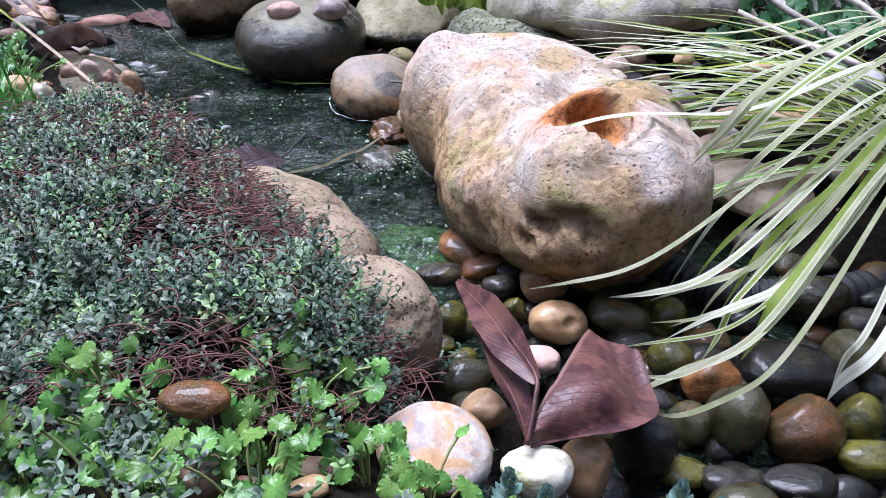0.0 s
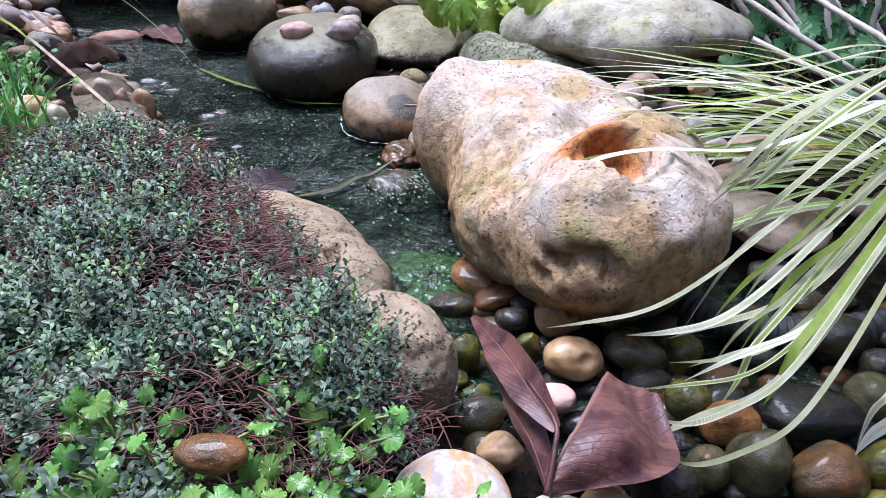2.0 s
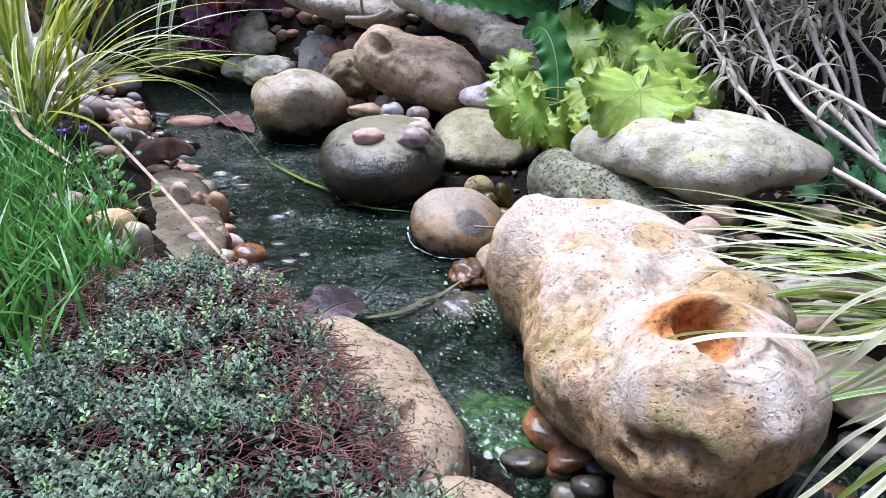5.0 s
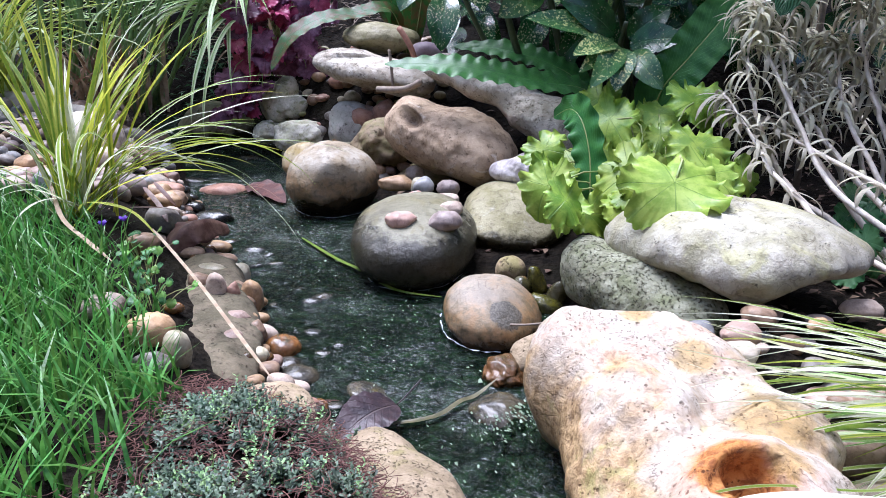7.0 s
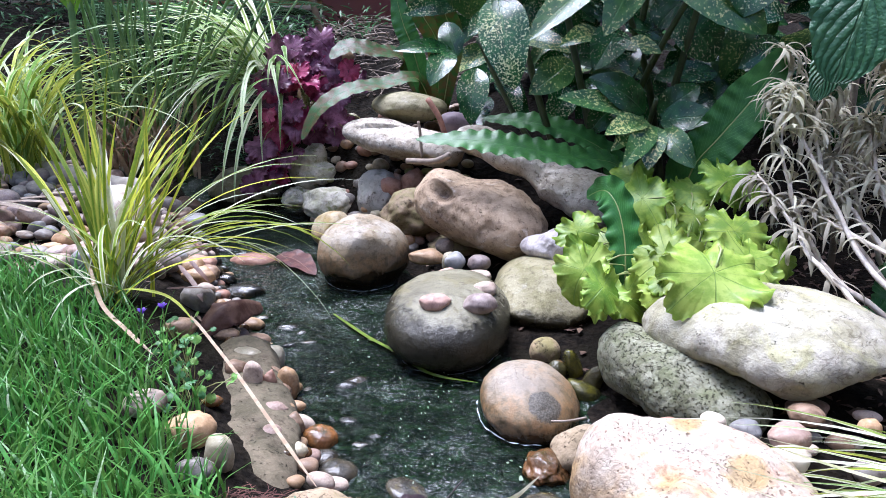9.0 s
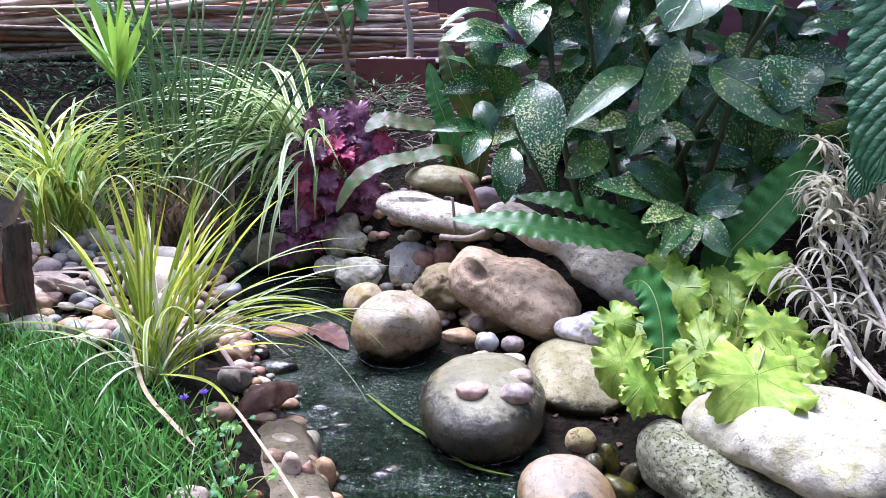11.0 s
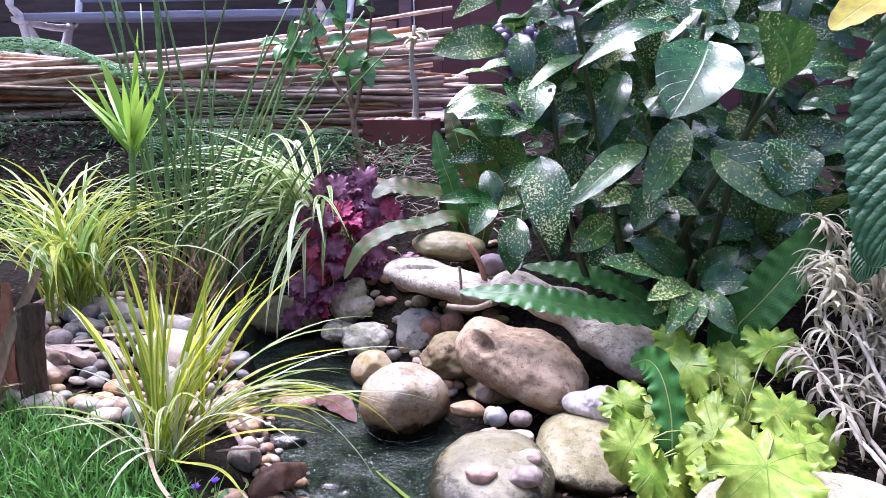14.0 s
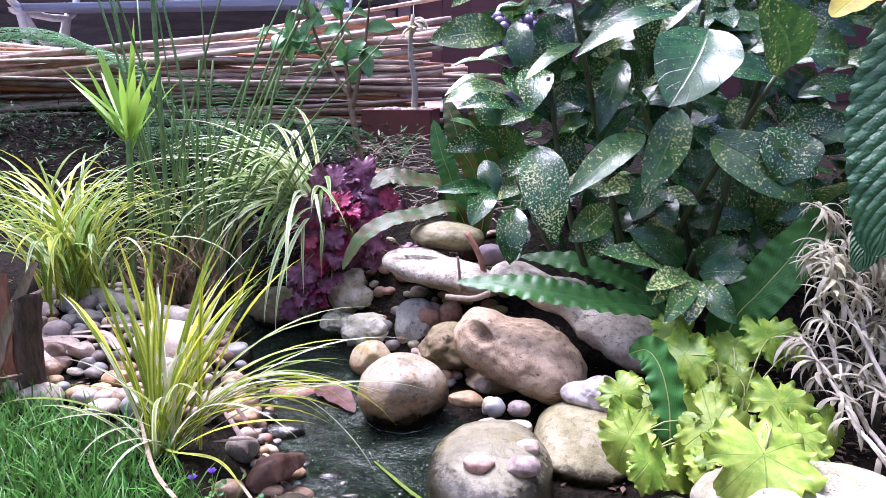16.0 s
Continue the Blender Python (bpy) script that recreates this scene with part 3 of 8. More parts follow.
def thing(name, at, label, category, group="", kind=""):
    """An Empty at a thing's base, for its parts."""
    ob = new(name)
    ob.empty_display_size = 0.02
    ob.matrix_world = Matrix.Translation(at)
    return tagged(ob, label, category, group, kind)


def piece(name, me, parent, label=""):
    """A part, whose mesh is in world places, under its thing."""
    ob = new(name, me)
    if parent is not None:
        ob.parent = parent
        ob.matrix_parent_inverse = Matrix.Translation(-parent.location)
    return tagged(ob, label)


def ball(level):
    """Points and triangles of a unit ball."""
    bm = bmesh.new()
    bmesh.ops.create_icosphere(bm, subdivisions=level, radius=1.0)
    v = np.array([p.co[:] for p in bm.verts])
    f = [[p.index for p in q.verts] for q in bm.faces]
    bm.free()
    return v, f


BALLS = {n: ball(n) for n in (3, 4, 5, 6)}


def lumps(v, scale, seed, octaves=3):
    """Smooth noise at points, about -1 to 1."""
    off = Vector((seed * 3.17, seed * 1.31, seed * 0.73))
    return np.array([noise.fractal(Vector(p) * scale + off, 1.0, 2.0, octaves) for p in v])


def sculpt(name, centre, blobs, cuts=(), soft=0.03, level=6, grain=0.003, grain_scale=60.0, seed=1, mats=(), dents=0.0, swell=0.0):
    """A rock as the smooth union of balls (x, y, z, rx, ry, rz), with hollows (x, y, z, r, depth softness) cut out, seen from its centre."""
    v, f = BALLS[level]
    c = np.array(centre)

    def field(p):
        d = None
        for x, y, z, rx, ry, rz in blobs:
            q = (p - (x, y, z)) / (rx, ry, rz)
            e = (np.linalg.norm(q, axis=1) - 1) * min(rx, ry, rz)
            if d is None:
                d = e
            else:
                h = np.clip(0.5 + 0.5 * (d - e) / soft, 0, 1)
                d = d * (1 - h) + e * h - soft * h * (1 - h)
        for x, y, z, rx, ry, rz, k in cuts:
            e = -(np.linalg.norm((p - (x, y, z)) / (rx, ry, rz), axis=1) - 1) * min(rx, ry, rz)
            h = np.clip(0.5 - 0.5 * (d - e) / k, 0, 1)
            d = d * (1 - h) + e * h + k * h * (1 - h)
        return d

    lo, hi = np.zeros(len(v)), np.full(len(v), 0.6)
    steps = np.linspace(0.0, 0.4, 161)[1:]
    done = np.zeros(len(v), bool)
    for s in steps:
        out = field(c + v * s) > 0
        hi = np.where(out & ~done, s, hi)
        done |= out
    lo = hi - 0.0025
    for _ in range(12):
        mid = (lo + hi) / 2
        out = field(c + v * mid[:, None]) > 0
        hi, lo = np.where(out, mid, hi), np.where(out, lo, mid)
    p = c + v * hi[:, None]
    n1 = lumps(p, grain_scale, seed, 4)
    hi = hi + grain * n1
    if swell:
        hi = hi + swell * lumps(p, 16.0, seed + 9, 3)
    if dents:
        n2 = lumps(p, grain_scale * 0.35, seed + 5, 2)
        hi = hi - dents * smooth(0.25, 0.6, n2)
    return make_mesh(name, c + v * hi[:, None], f, mats)


PEBBLES = []


def pebble_shapes():
    v, f = BALLS[4]
    for k in range(14):
        rng = np.random.default_rng(50 + k)
        p = np.sign(v) * np.abs(v) ** rng.uniform(0.82, 1.0)
        p = p * (1 + 0.19 * lumps(v, 0.9, k + 1, 1)[:, None] + 0.05 * lumps(v, 2.4, k + 31, 2)[:, None])
        for _ in range(k % 4):
            side = rng.normal(size=3)
            side /= np.linalg.norm(side)
            over = np.maximum(p @ side - 0.62, 0)
            p = p - over[:, None] * side * 0.7
        ext = (p.max(0) - p.min(0)) / 2
        p = (p - (p.max(0) + p.min(0)) / 2) / ext
        PEBBLES.append(p)


pebble_shapes()
PEBBLE_MESH = {}
STONE_WORDS = {
    "disc": "flat-topped grey-green boulder with a wet dark foot in the stream", "round": "round weathered buff boulder with dark wet base in the water",
    "ochre": "small rounded ochre boulder at the waterside", "spot": "smooth oval buff cobble with a rough grey patch, in the water",
    "olive": "rounded olive-brown boulder in the rockery", "brown": "smooth brown boulder with a hollow in its face",
    "whiterock": "pale limestone rock with green algae stains", "greyrock": "rough grey rock in the rockery", "mossbrown": "mossy brown rough rock at the stream's edge",
    "pink": "smooth pink pebble beside the stream", "mauve": "smooth mauve-grey pebble beside the stream", "pale": "smooth pale cream pebble beside the stream", "tan": "smooth tan pebble on the stream bank", "cream": "rounded cream stone on the pebble bank",
    "bluegrey": "smooth blue-grey pebble beside the stream", "greyp": "smooth grey pebble beside the stream", "olivep": "smooth olive pebble beside the stream", "mossp": "moss-green pebble beside the stream",
    "redp": "smooth reddish pebble beside the stream", "brownp": "smooth brown pebble beside the stream", "pinkgrey": "smooth pinkish grey pebble beside the stream", "purple": "smooth purple pebble beside the slab",
    "wetdark": "dark wet pebble in the stream", "wetgrey": "wet grey pebble in the stream", "wetolive": "wet olive pebble in the stream",
    "mosswet": "wet mossy yellow-green pebble in the stream", "tanwet": "wet tan pebble in the stream", "orangewet": "wet glossy orange-brown pebble at the water",
    "brownwet": "wet brown pebble in the stream", "kerb": "buff weathered rock beside the thyme", "whiteorange": "white flint cobble with an orange stain"}


def stone(name, look_of, at, size, tilt=0, flat=0.0, rough=0.0, hole=0):
    """One stone: half sizes across, in depth and up; tilt: degrees in the plane that faces the lawn's end."""
    key = int(abs(at[0] * 7919 + at[1] * 6133 + at[2] * 4447) * 10) % 14
    big = name != "pebble"
    if not big and size[0] == size[1] > size[2]:
        size = (size[0], 0.4 * size[0] + 0.6 * size[2], size[2])
    if big or hole:
        v, f = BALLS[5 if big else 4]
        p = PEBBLES[key] if not big else v * (1 + 0.07 * lumps(v, 1.1, key + 1, 1)[:, None] + 0.022 * lumps(v, 3.2, key + 11, 4)[:, None])
        if big:
            turn = np.random.default_rng(key + 200)
            for _ in range(0 if look_of in ("disc", "spot", "whiteorange") else 5):
                side = turn.normal(size=3)
                side /= np.linalg.norm(side)
                p = p - (np.maximum(p @ side - 0.8, 0) * 0.75)[:, None] * side
            p = p / np.abs(p).max(0)
        if rough:
            p = p * (1 + rough * 0.35 * lumps(v, 1.6, key + 3, 4)[:, None])
        if flat:
            p[:, 2] = np.where(p[:, 2] > 0, np.sign(p[:, 2]) * np.abs(p[:, 2]) ** (1 + flat) * (1 - flat * 0.1), p[:, 2])
        if hole:
            d = np.linalg.norm(p - (0.35, -0.75, 0.45), axis=1)
            p = p * (1 - 0.28 * smooth(0.34, 0.1, d))[:, None]
        me = make_mesh(name, p * np.array(size), f, (STONE[look_of],))
        ob = new(name, me)
        ob.matrix_world = pose(*at, 0, tilt, 0)
    else:
        if (key, look_of) not in PEBBLE_MESH:
            PEBBLE_MESH[key, look_of] = make_mesh("pebble", PEBBLES[key], BALLS[4][1], (STONE[look_of],))
        ob = new(name, PEBBLE_MESH[key, look_of])
        ob.matrix_world = pose(*at, 0, tilt, 0) @ Matrix.Diagonal((*size, 1))
    return tagged(ob, STONE_WORDS[look_of], "stone" if big else "pebble", "" if big else "pebbles along the stream")


def heap(name, stones, label):
    """Many small stones as one object: (look, place, half sizes, tilt)."""
    looks = sorted({q[0] for q in stones})
    v3, f3 = BALLS[3]
    vs, fs, mi = [], [], []
    for k, (look_of, at, size, tilt) in enumerate(stones):
        c, n = math.cos(radians(tilt)), math.sin(radians(tilt))
        p = v3 * (1 + 0.1 * np.sin(v3 @ (1.7, 2.3, 1.1) + k)[:, None]) * np.array(size)
        p = np.stack([p[:, 0] * c + p[:, 2] * n, p[:, 1], p[:, 2] * c - p[:, 0] * n], 1)
        fs += [[i + k * len(v3) for i in q] for q in f3]
        vs.append(p + np.array(at))
        mi += [looks.index(look_of)] * len(f3)
    me = make_mesh(name, np.concatenate(vs), fs, [STONE[q] for q in looks], mat_index=mi)
    return tagged(new(name, me), label, "pebbles", kind="stuff")


def ribbon(path, widths, side, fold=0.25, across=3, wave=0.0, waves=0.0, phase=0.0):
    """Points, faces and UVs of a strip along a path; fold: how deep its middle lies, wave: ruffle of its margins."""
    path, widths = np.asarray(path, float), np.asarray(widths, float)
    n = len(path)
    tan = np.gradient(path, axis=0)
    tan /= np.linalg.norm(tan, axis=1, keepdims=True) + 1e-9
    side = np.broadcast_to(np.asarray(side, float), path.shape)
    side = side - tan * (side * tan).sum(1, keepdims=True)
    side /= np.linalg.norm(side, axis=1, keepdims=True) + 1e-9
    up = np.cross(side, tan)
    s = np.linspace(0, 1, n)
    verts, uvs = [], []
    for k in range(across):
        q = 2 * k / (across - 1) - 1
        lift = fold * abs(q) * widths + wave * widths * abs(q) ** 3 * np.sin(2 * np.pi * waves * s + phase + (1.2 if q > 0 else 0))
        verts.append(path + side * (q * widths)[:, None] + up * lift[:, None])
        uvs.append(np.stack([np.full(n, (q + 1) / 2), s], 1))
    v, t = np.concatenate(verts), np.concatenate(uvs)
    faces = [(k * n + i, (k + 1) * n + i, (k + 1) * n + i + 1, k * n + i + 1) for k in range(across - 1) for i in range(n - 1)]
    return v, faces, t


def blade_path(base, az, elev, length, droop, n=12, bend=0.0, power=1.3):
    """An arching blade: it leaves base at an azimuth and elevation (degrees) and sinks along its way."""
    s = np.linspace(0, 1, n)
    e = np.radians(elev) - np.radians(droop) * s ** power
    a = np.radians(az + bend * s)
    step_len = length / (n - 1)
    d = np.stack([np.cos(a) * np.cos(e), np.sin(a) * np.cos(e), np.sin(e)], 1) * step_len
    return np.asarray(base) + np.concatenate([np.zeros((1, 3)), np.cumsum(d[:-1], axis=0)]), a


def blade(base, az, elev, length, droop, width, n=12, bend=0.0, fold=0.3, power=1.3, ground=True):
    path, a = blade_path(base, az, elev, length, droop, n, bend, power)
    if ground:
        floor = ground_z(path[:, 0], path[:, 1]) + 0.006
        path[:, 2] = np.maximum(path[:, 2], np.maximum(floor, 0.006))
    s = np.linspace(0, 1, n)
    w = width / 2 * np.minimum(1, 0.55 + s * 2.5) * np.minimum(1, (1 - s) * 3.2 + 0.03)
    side = np.stack([-np.sin(a), np.cos(a), 0 * a], 1)
    return ribbon(path, w, side, fold)


def join(parts):
    """Several (verts, faces, uvs) as one."""
    vs, fs, ts, k = [], [], [], 0
    for v, f, t in parts:
        vs.append(v)
        ts.append(t)
        fs += [tuple(i + k for i in q) for q in f]
        k += len(v)
    return np.concatenate(vs), fs, np.concatenate(ts)


def tube(path, radii, sides=7):
    """A round limb along a path."""
    path, radii = np.asarray(path, float), np.asarray(radii, float)
    tan = np.gradient(path, axis=0)
    tan /= np.linalg.norm(tan, axis=1, keepdims=True) + 1e-9
    ref = np.where(np.abs(tan[:, 2:3]) > 0.9, (1.0, 0, 0), (0, 0, 1.0))
    a = np.cross(tan, ref)
    a /= np.linalg.norm(a, axis=1, keepdims=True)
    b = np.cross(tan, a)
    n = len(path)
    ring = [path + (a * math.cos(q) + b * math.sin(q)) * radii[:, None] for q in np.linspace(0, 2 * math.pi, sides, endpoint=False)]
    v = np.concatenate(ring + [path[:1], path[-1:]])
    f = [(k * n + i, k * n + i + 1, (k + 1) % sides * n + i + 1, (k + 1) % sides * n + i) for k in range(sides) for i in range(n - 1)]
    f += [(sides * n, k * n, (k + 1) % sides * n) for k in range(sides)] + [(sides * n + 1, (k + 1) % sides * n + n - 1, k * n + n - 1) for k in range(sides)]
    t = np.stack([np.repeat(np.linspace(0, 1, sides), n), np.tile(np.linspace(0, 1, n), sides)], 1)
    return v, f, np.concatenate([t, np.zeros((2, 2))])


def box(x0, x1, y0, y1, z0, z1, bevel=0.004):
    bm = bmesh.new()
    bmesh.ops.create_cube(bm, size=1.0)
    for q in bm.verts:
        q.co = Vector(((x0 + x1) / 2 + q.co.x * (x1 - x0), (y0 + y1) / 2 + q.co.y * (y1 - y0), (z0 + z1) / 2 + q.co.z * (z1 - z0)))
    if bevel:
        bmesh.ops.bevel(bm, geom=bm.edges[:], offset=bevel, segments=2, affect="EDGES", profile=0.7)
    return bm


def bm_mesh(name, bm, mat, smooth_faces=False):
    me = bpy.data.meshes.new(name)
    bm.to_mesh(me)
    bm.free()
    me.materials.append(mat)
    if smooth_faces:
        me.polygons.foreach_set("use_smooth", np.ones(len(me.polygons), bool))
    return me


# ---- ground and water ----
def ground():
    far = (2.2, 2.8, 3.6, 5, 8, 14, 30, 80)
    xs = np.concatenate([[-d for d in far[::-1]], np.arange(-2.0, 1.41, 0.02), far])
    ys = np.concatenate([[-80, -30, -12, -6, -3, -1.5, -0.9, -0.6], np.arange(-0.4, 3.01, 0.02), (3.3, 3.8, 4.6, 6, 9, 15, 30, 80)])
    gx, gy = np.meshgrid(xs, ys, indexing="ij")
    z = ground_z(gx, gy)
    flat = np.stack([gx.ravel(), gy.ravel(), 0 * gx.ravel()], 1)
    z = z.ravel() + 0.006 * lumps(flat, 14.0, 2, 4)
    flat[:, 2] = z
    n = len(ys)
    faces = [(i * n + j, (i + 1) * n + j, (i + 1) * n + j + 1, i * n + j + 1) for i in range(len(xs) - 1) for j in range(n - 1)]
    ob = new("ground", make_mesh("ground", flat, faces, (SOIL,)))
    tagged(ob, "dark damp soil of a garden bed sloping to a stream", "ground", kind="structure")


def water():
    """The pool and its run-off: a sheet with small ripples, livelier where it runs off past the large rock."""
    ys, us = np.arange(0.16, 2.1, 0.004), np.arange(-0.3, 0.42, 0.004)
    gy, gu = np.meshgrid(ys, us, indexing="ij")
    v = np.stack([(stream_x(gy) + gu).ravel(), gy.ravel(), 0 * gy.ravel()], 1)
    turned = np.stack([v[:, 0] * 0.88 + v[:, 1] * 0.47, (v[:, 1] * 0.88 - v[:, 0] * 0.47) * 1.5, v[:, 2]], 1)
    lively = 0.25 + 0.5 * smooth(0.8, 0.6, v[:, 1]) + 0.7 * smooth(0.0, 0.5, lumps(v, 6.0, 8, 2)) + 0.9 * smooth(0.02, 0.1, -gu.ravel())
    fall = np.exp(-((v[:, 0] + 0.05) ** 2 + (v[:, 1] - 0.682) ** 2) / 0.0013)
    v[:, 2] = 0.004 * smooth(0.6, 0.46, v[:, 1]) + lively * (0.0009 * lumps(turned, 85.0, 4, 2) + 0.0008 * lumps(turned, 30.0, 6, 1)) + fall * (0.008 + 0.009 * lumps(v, 62.0, 3, 2))
    n = len(us)
    faces = [(i * n + j, i * n + j + 1, (i + 1) * n + j + 1, (i + 1) * n + j) for i in range(len(ys) - 1) for j in range(n - 1)]
    ob = new("water", make_mesh("water", v, faces, (WATER,)))
    tagged(ob, "shallow dark stream water with small ripples", "water", kind="structure")


def flecks():
    """Foam and algae flecks, drawn out along the stream."""
    rng = np.random.default_rng(17)
    n = 1100
    y = 0.5 + 1.3 * rng.uniform(size=n) ** 1.4
    x = stream_x(y) + rng.normal(0.03, 0.08, n)
    patchy = lumps(np.stack([x, y, 0 * x], 1), 9.0, 14, 2)
    ok = (patchy > -0.15) & (rng.uniform(size=n) < 0.35 + patchy)
    x, y = np.concatenate([x[ok], rng.normal(-0.05, 0.018, 170)]), np.concatenate([y[ok], rng.normal(0.684, 0.018, 170)])
    verts, faces = [], []
    for k in range(len(x)):
        size, a = rng.uniform(0.0006, 0.002), rng.normal(2.0, 0.35)
        if rng.uniform() < 0.06:
            size *= 2
        m = 6
        for j in range(m):
            q = 2 * math.pi * j / m
            r = size * rng.uniform(0.5, 1.2)
            dx, dy = r * 1.7 * math.cos(q), r * 0.7 * math.sin(q)
            verts.append((x[k] + dx * math.cos(a) - dy * math.sin(a), y[k] + dx * math.sin(a) + dy * math.cos(a), 0.0034 + 0.011 * math.exp(-((x[k] + 0.05) ** 2 + (y[k] - 0.682) ** 2) / 0.0013)))
        faces.append(tuple(range(k * m, k * m + m)))
    tagged(new("foam_flecks", make_mesh("foam_flecks", verts, faces, (SCUM,))), "pale foam and algae flecks floating on the water", "foam", kind="stuff")


ground()
water()
flecks()


# ---- rocks ----
def large_rock():
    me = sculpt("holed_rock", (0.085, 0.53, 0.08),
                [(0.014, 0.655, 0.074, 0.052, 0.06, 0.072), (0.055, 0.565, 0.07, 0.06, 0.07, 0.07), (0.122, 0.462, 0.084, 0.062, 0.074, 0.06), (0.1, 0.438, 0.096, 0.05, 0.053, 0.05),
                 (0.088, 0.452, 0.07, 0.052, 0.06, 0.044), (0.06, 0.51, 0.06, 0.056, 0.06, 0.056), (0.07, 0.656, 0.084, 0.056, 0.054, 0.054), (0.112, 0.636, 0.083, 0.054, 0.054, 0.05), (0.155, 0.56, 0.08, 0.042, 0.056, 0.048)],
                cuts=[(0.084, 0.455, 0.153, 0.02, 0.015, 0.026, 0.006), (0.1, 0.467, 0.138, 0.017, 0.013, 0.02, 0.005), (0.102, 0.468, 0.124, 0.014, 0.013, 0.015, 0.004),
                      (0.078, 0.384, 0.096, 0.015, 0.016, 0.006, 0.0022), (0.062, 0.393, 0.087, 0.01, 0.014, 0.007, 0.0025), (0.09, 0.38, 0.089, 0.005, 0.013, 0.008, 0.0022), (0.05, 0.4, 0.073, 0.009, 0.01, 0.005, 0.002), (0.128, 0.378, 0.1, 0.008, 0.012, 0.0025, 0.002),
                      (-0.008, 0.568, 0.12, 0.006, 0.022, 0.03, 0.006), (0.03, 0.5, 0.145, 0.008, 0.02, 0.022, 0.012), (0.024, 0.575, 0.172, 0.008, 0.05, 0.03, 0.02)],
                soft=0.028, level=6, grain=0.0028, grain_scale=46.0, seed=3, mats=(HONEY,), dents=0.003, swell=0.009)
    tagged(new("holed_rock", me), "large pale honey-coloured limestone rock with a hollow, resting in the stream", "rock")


def kerb_rocks():
    me = sculpt("kerb_rock", (-0.1, 0.48, 0.045), [(-0.17, 0.585, 0.008, 0.035, 0.05, 0.034), (-0.125, 0.5, 0.026, 0.05, 0.07, 0.038), (-0.082, 0.42, 0.04, 0.042, 0.05, 0.034)],
                cuts=[(-0.085, 0.44, 0.075, 0.007, 0.012, 0.014, 0.004), (-0.052, 0.398, 0.073, 0.012, 0.006, 0.008, 0.004), (-0.06, 0.425, 0.08, 0.004, 0.004, 0.008, 0.003), (-0.07, 0.405, 0.078, 0.01, 0.006, 0.004, 0.002), (-0.1, 0.45, 0.072, 0.009, 0.008, 0.005, 0.003), (-0.115, 0.5, 0.07, 0.012, 0.01, 0.006, 0.004)],
                soft=0.05, level=6, grain=0.0025, seed=7, mats=(STONE["kerb"],), dents=0.003, swell=0.006)
    tagged(new("kerb_rock", me), "long weathered buff rock edging the stream beside the thyme", "rock")
    me = sculpt("kerb_rock", (-0.035, 0.31, 0.065), [(-0.048, 0.338, 0.06, 0.034, 0.036, 0.034), (-0.034, 0.32, 0.064, 0.03, 0.03, 0.033)],
                cuts=[(-0.016, 0.295, 0.088, 0.0075, 0.01, 0.003, 0.0015), (-0.03, 0.3, 0.097, 0.009, 0.006, 0.003, 0.002), (-0.005, 0.3, 0.082, 0.005, 0.008, 0.0035, 0.0015), (-0.022, 0.305, 0.1, 0.004, 0.004, 0.004, 0.002)],
                soft=0.03, level=6, grain=0.002, seed=9, mats=(STONE["kerb"],), dents=0.003)
    tagged(new("kerb_rock", me), "rounded buff rock with small hollows beside the thyme", "rock")
    me = sculpt("algae_rock", (-0.02, 0.52, -0.005), [(-0.035, 0.54, -0.02, 0.06, 0.05, 0.022), (-0.005, 0.48, -0.018, 0.045, 0.05, 0.022)], soft=0.03, level=6, grain=0.004, grain_scale=110.0, seed=23, mats=(ALGAE,), dents=0.003, swell=0.006)
    tagged(new("algae_rock", me), "flat stone covered in wet green algae at the run-off", "rock")
    me = sculpt("mortar_bed", (-0.385, 0.73, 0.035), [(-0.335, 0.56, 0.034, 0.05, 0.06, 0.022), (-0.365, 0.63, 0.03, 0.055, 0.07, 0.022), (-0.37, 0.71, 0.032, 0.045, 0.07, 0.022), (-0.4, 0.79, 0.032, 0.045, 0.06, 0.02), (-0.44, 0.87, 0.034, 0.04, 0.06, 0.018), (-0.475, 0.94, 0.036, 0.035, 0.05, 0.016)], soft=0.03, level=5, grain=0.003, grain_scale=50.0, seed=25, mats=(MORTAR,), dents=0.002)
    tagged(new("mortar_bed", me), "sandy hardened mortar strip along the bank", "mortar")


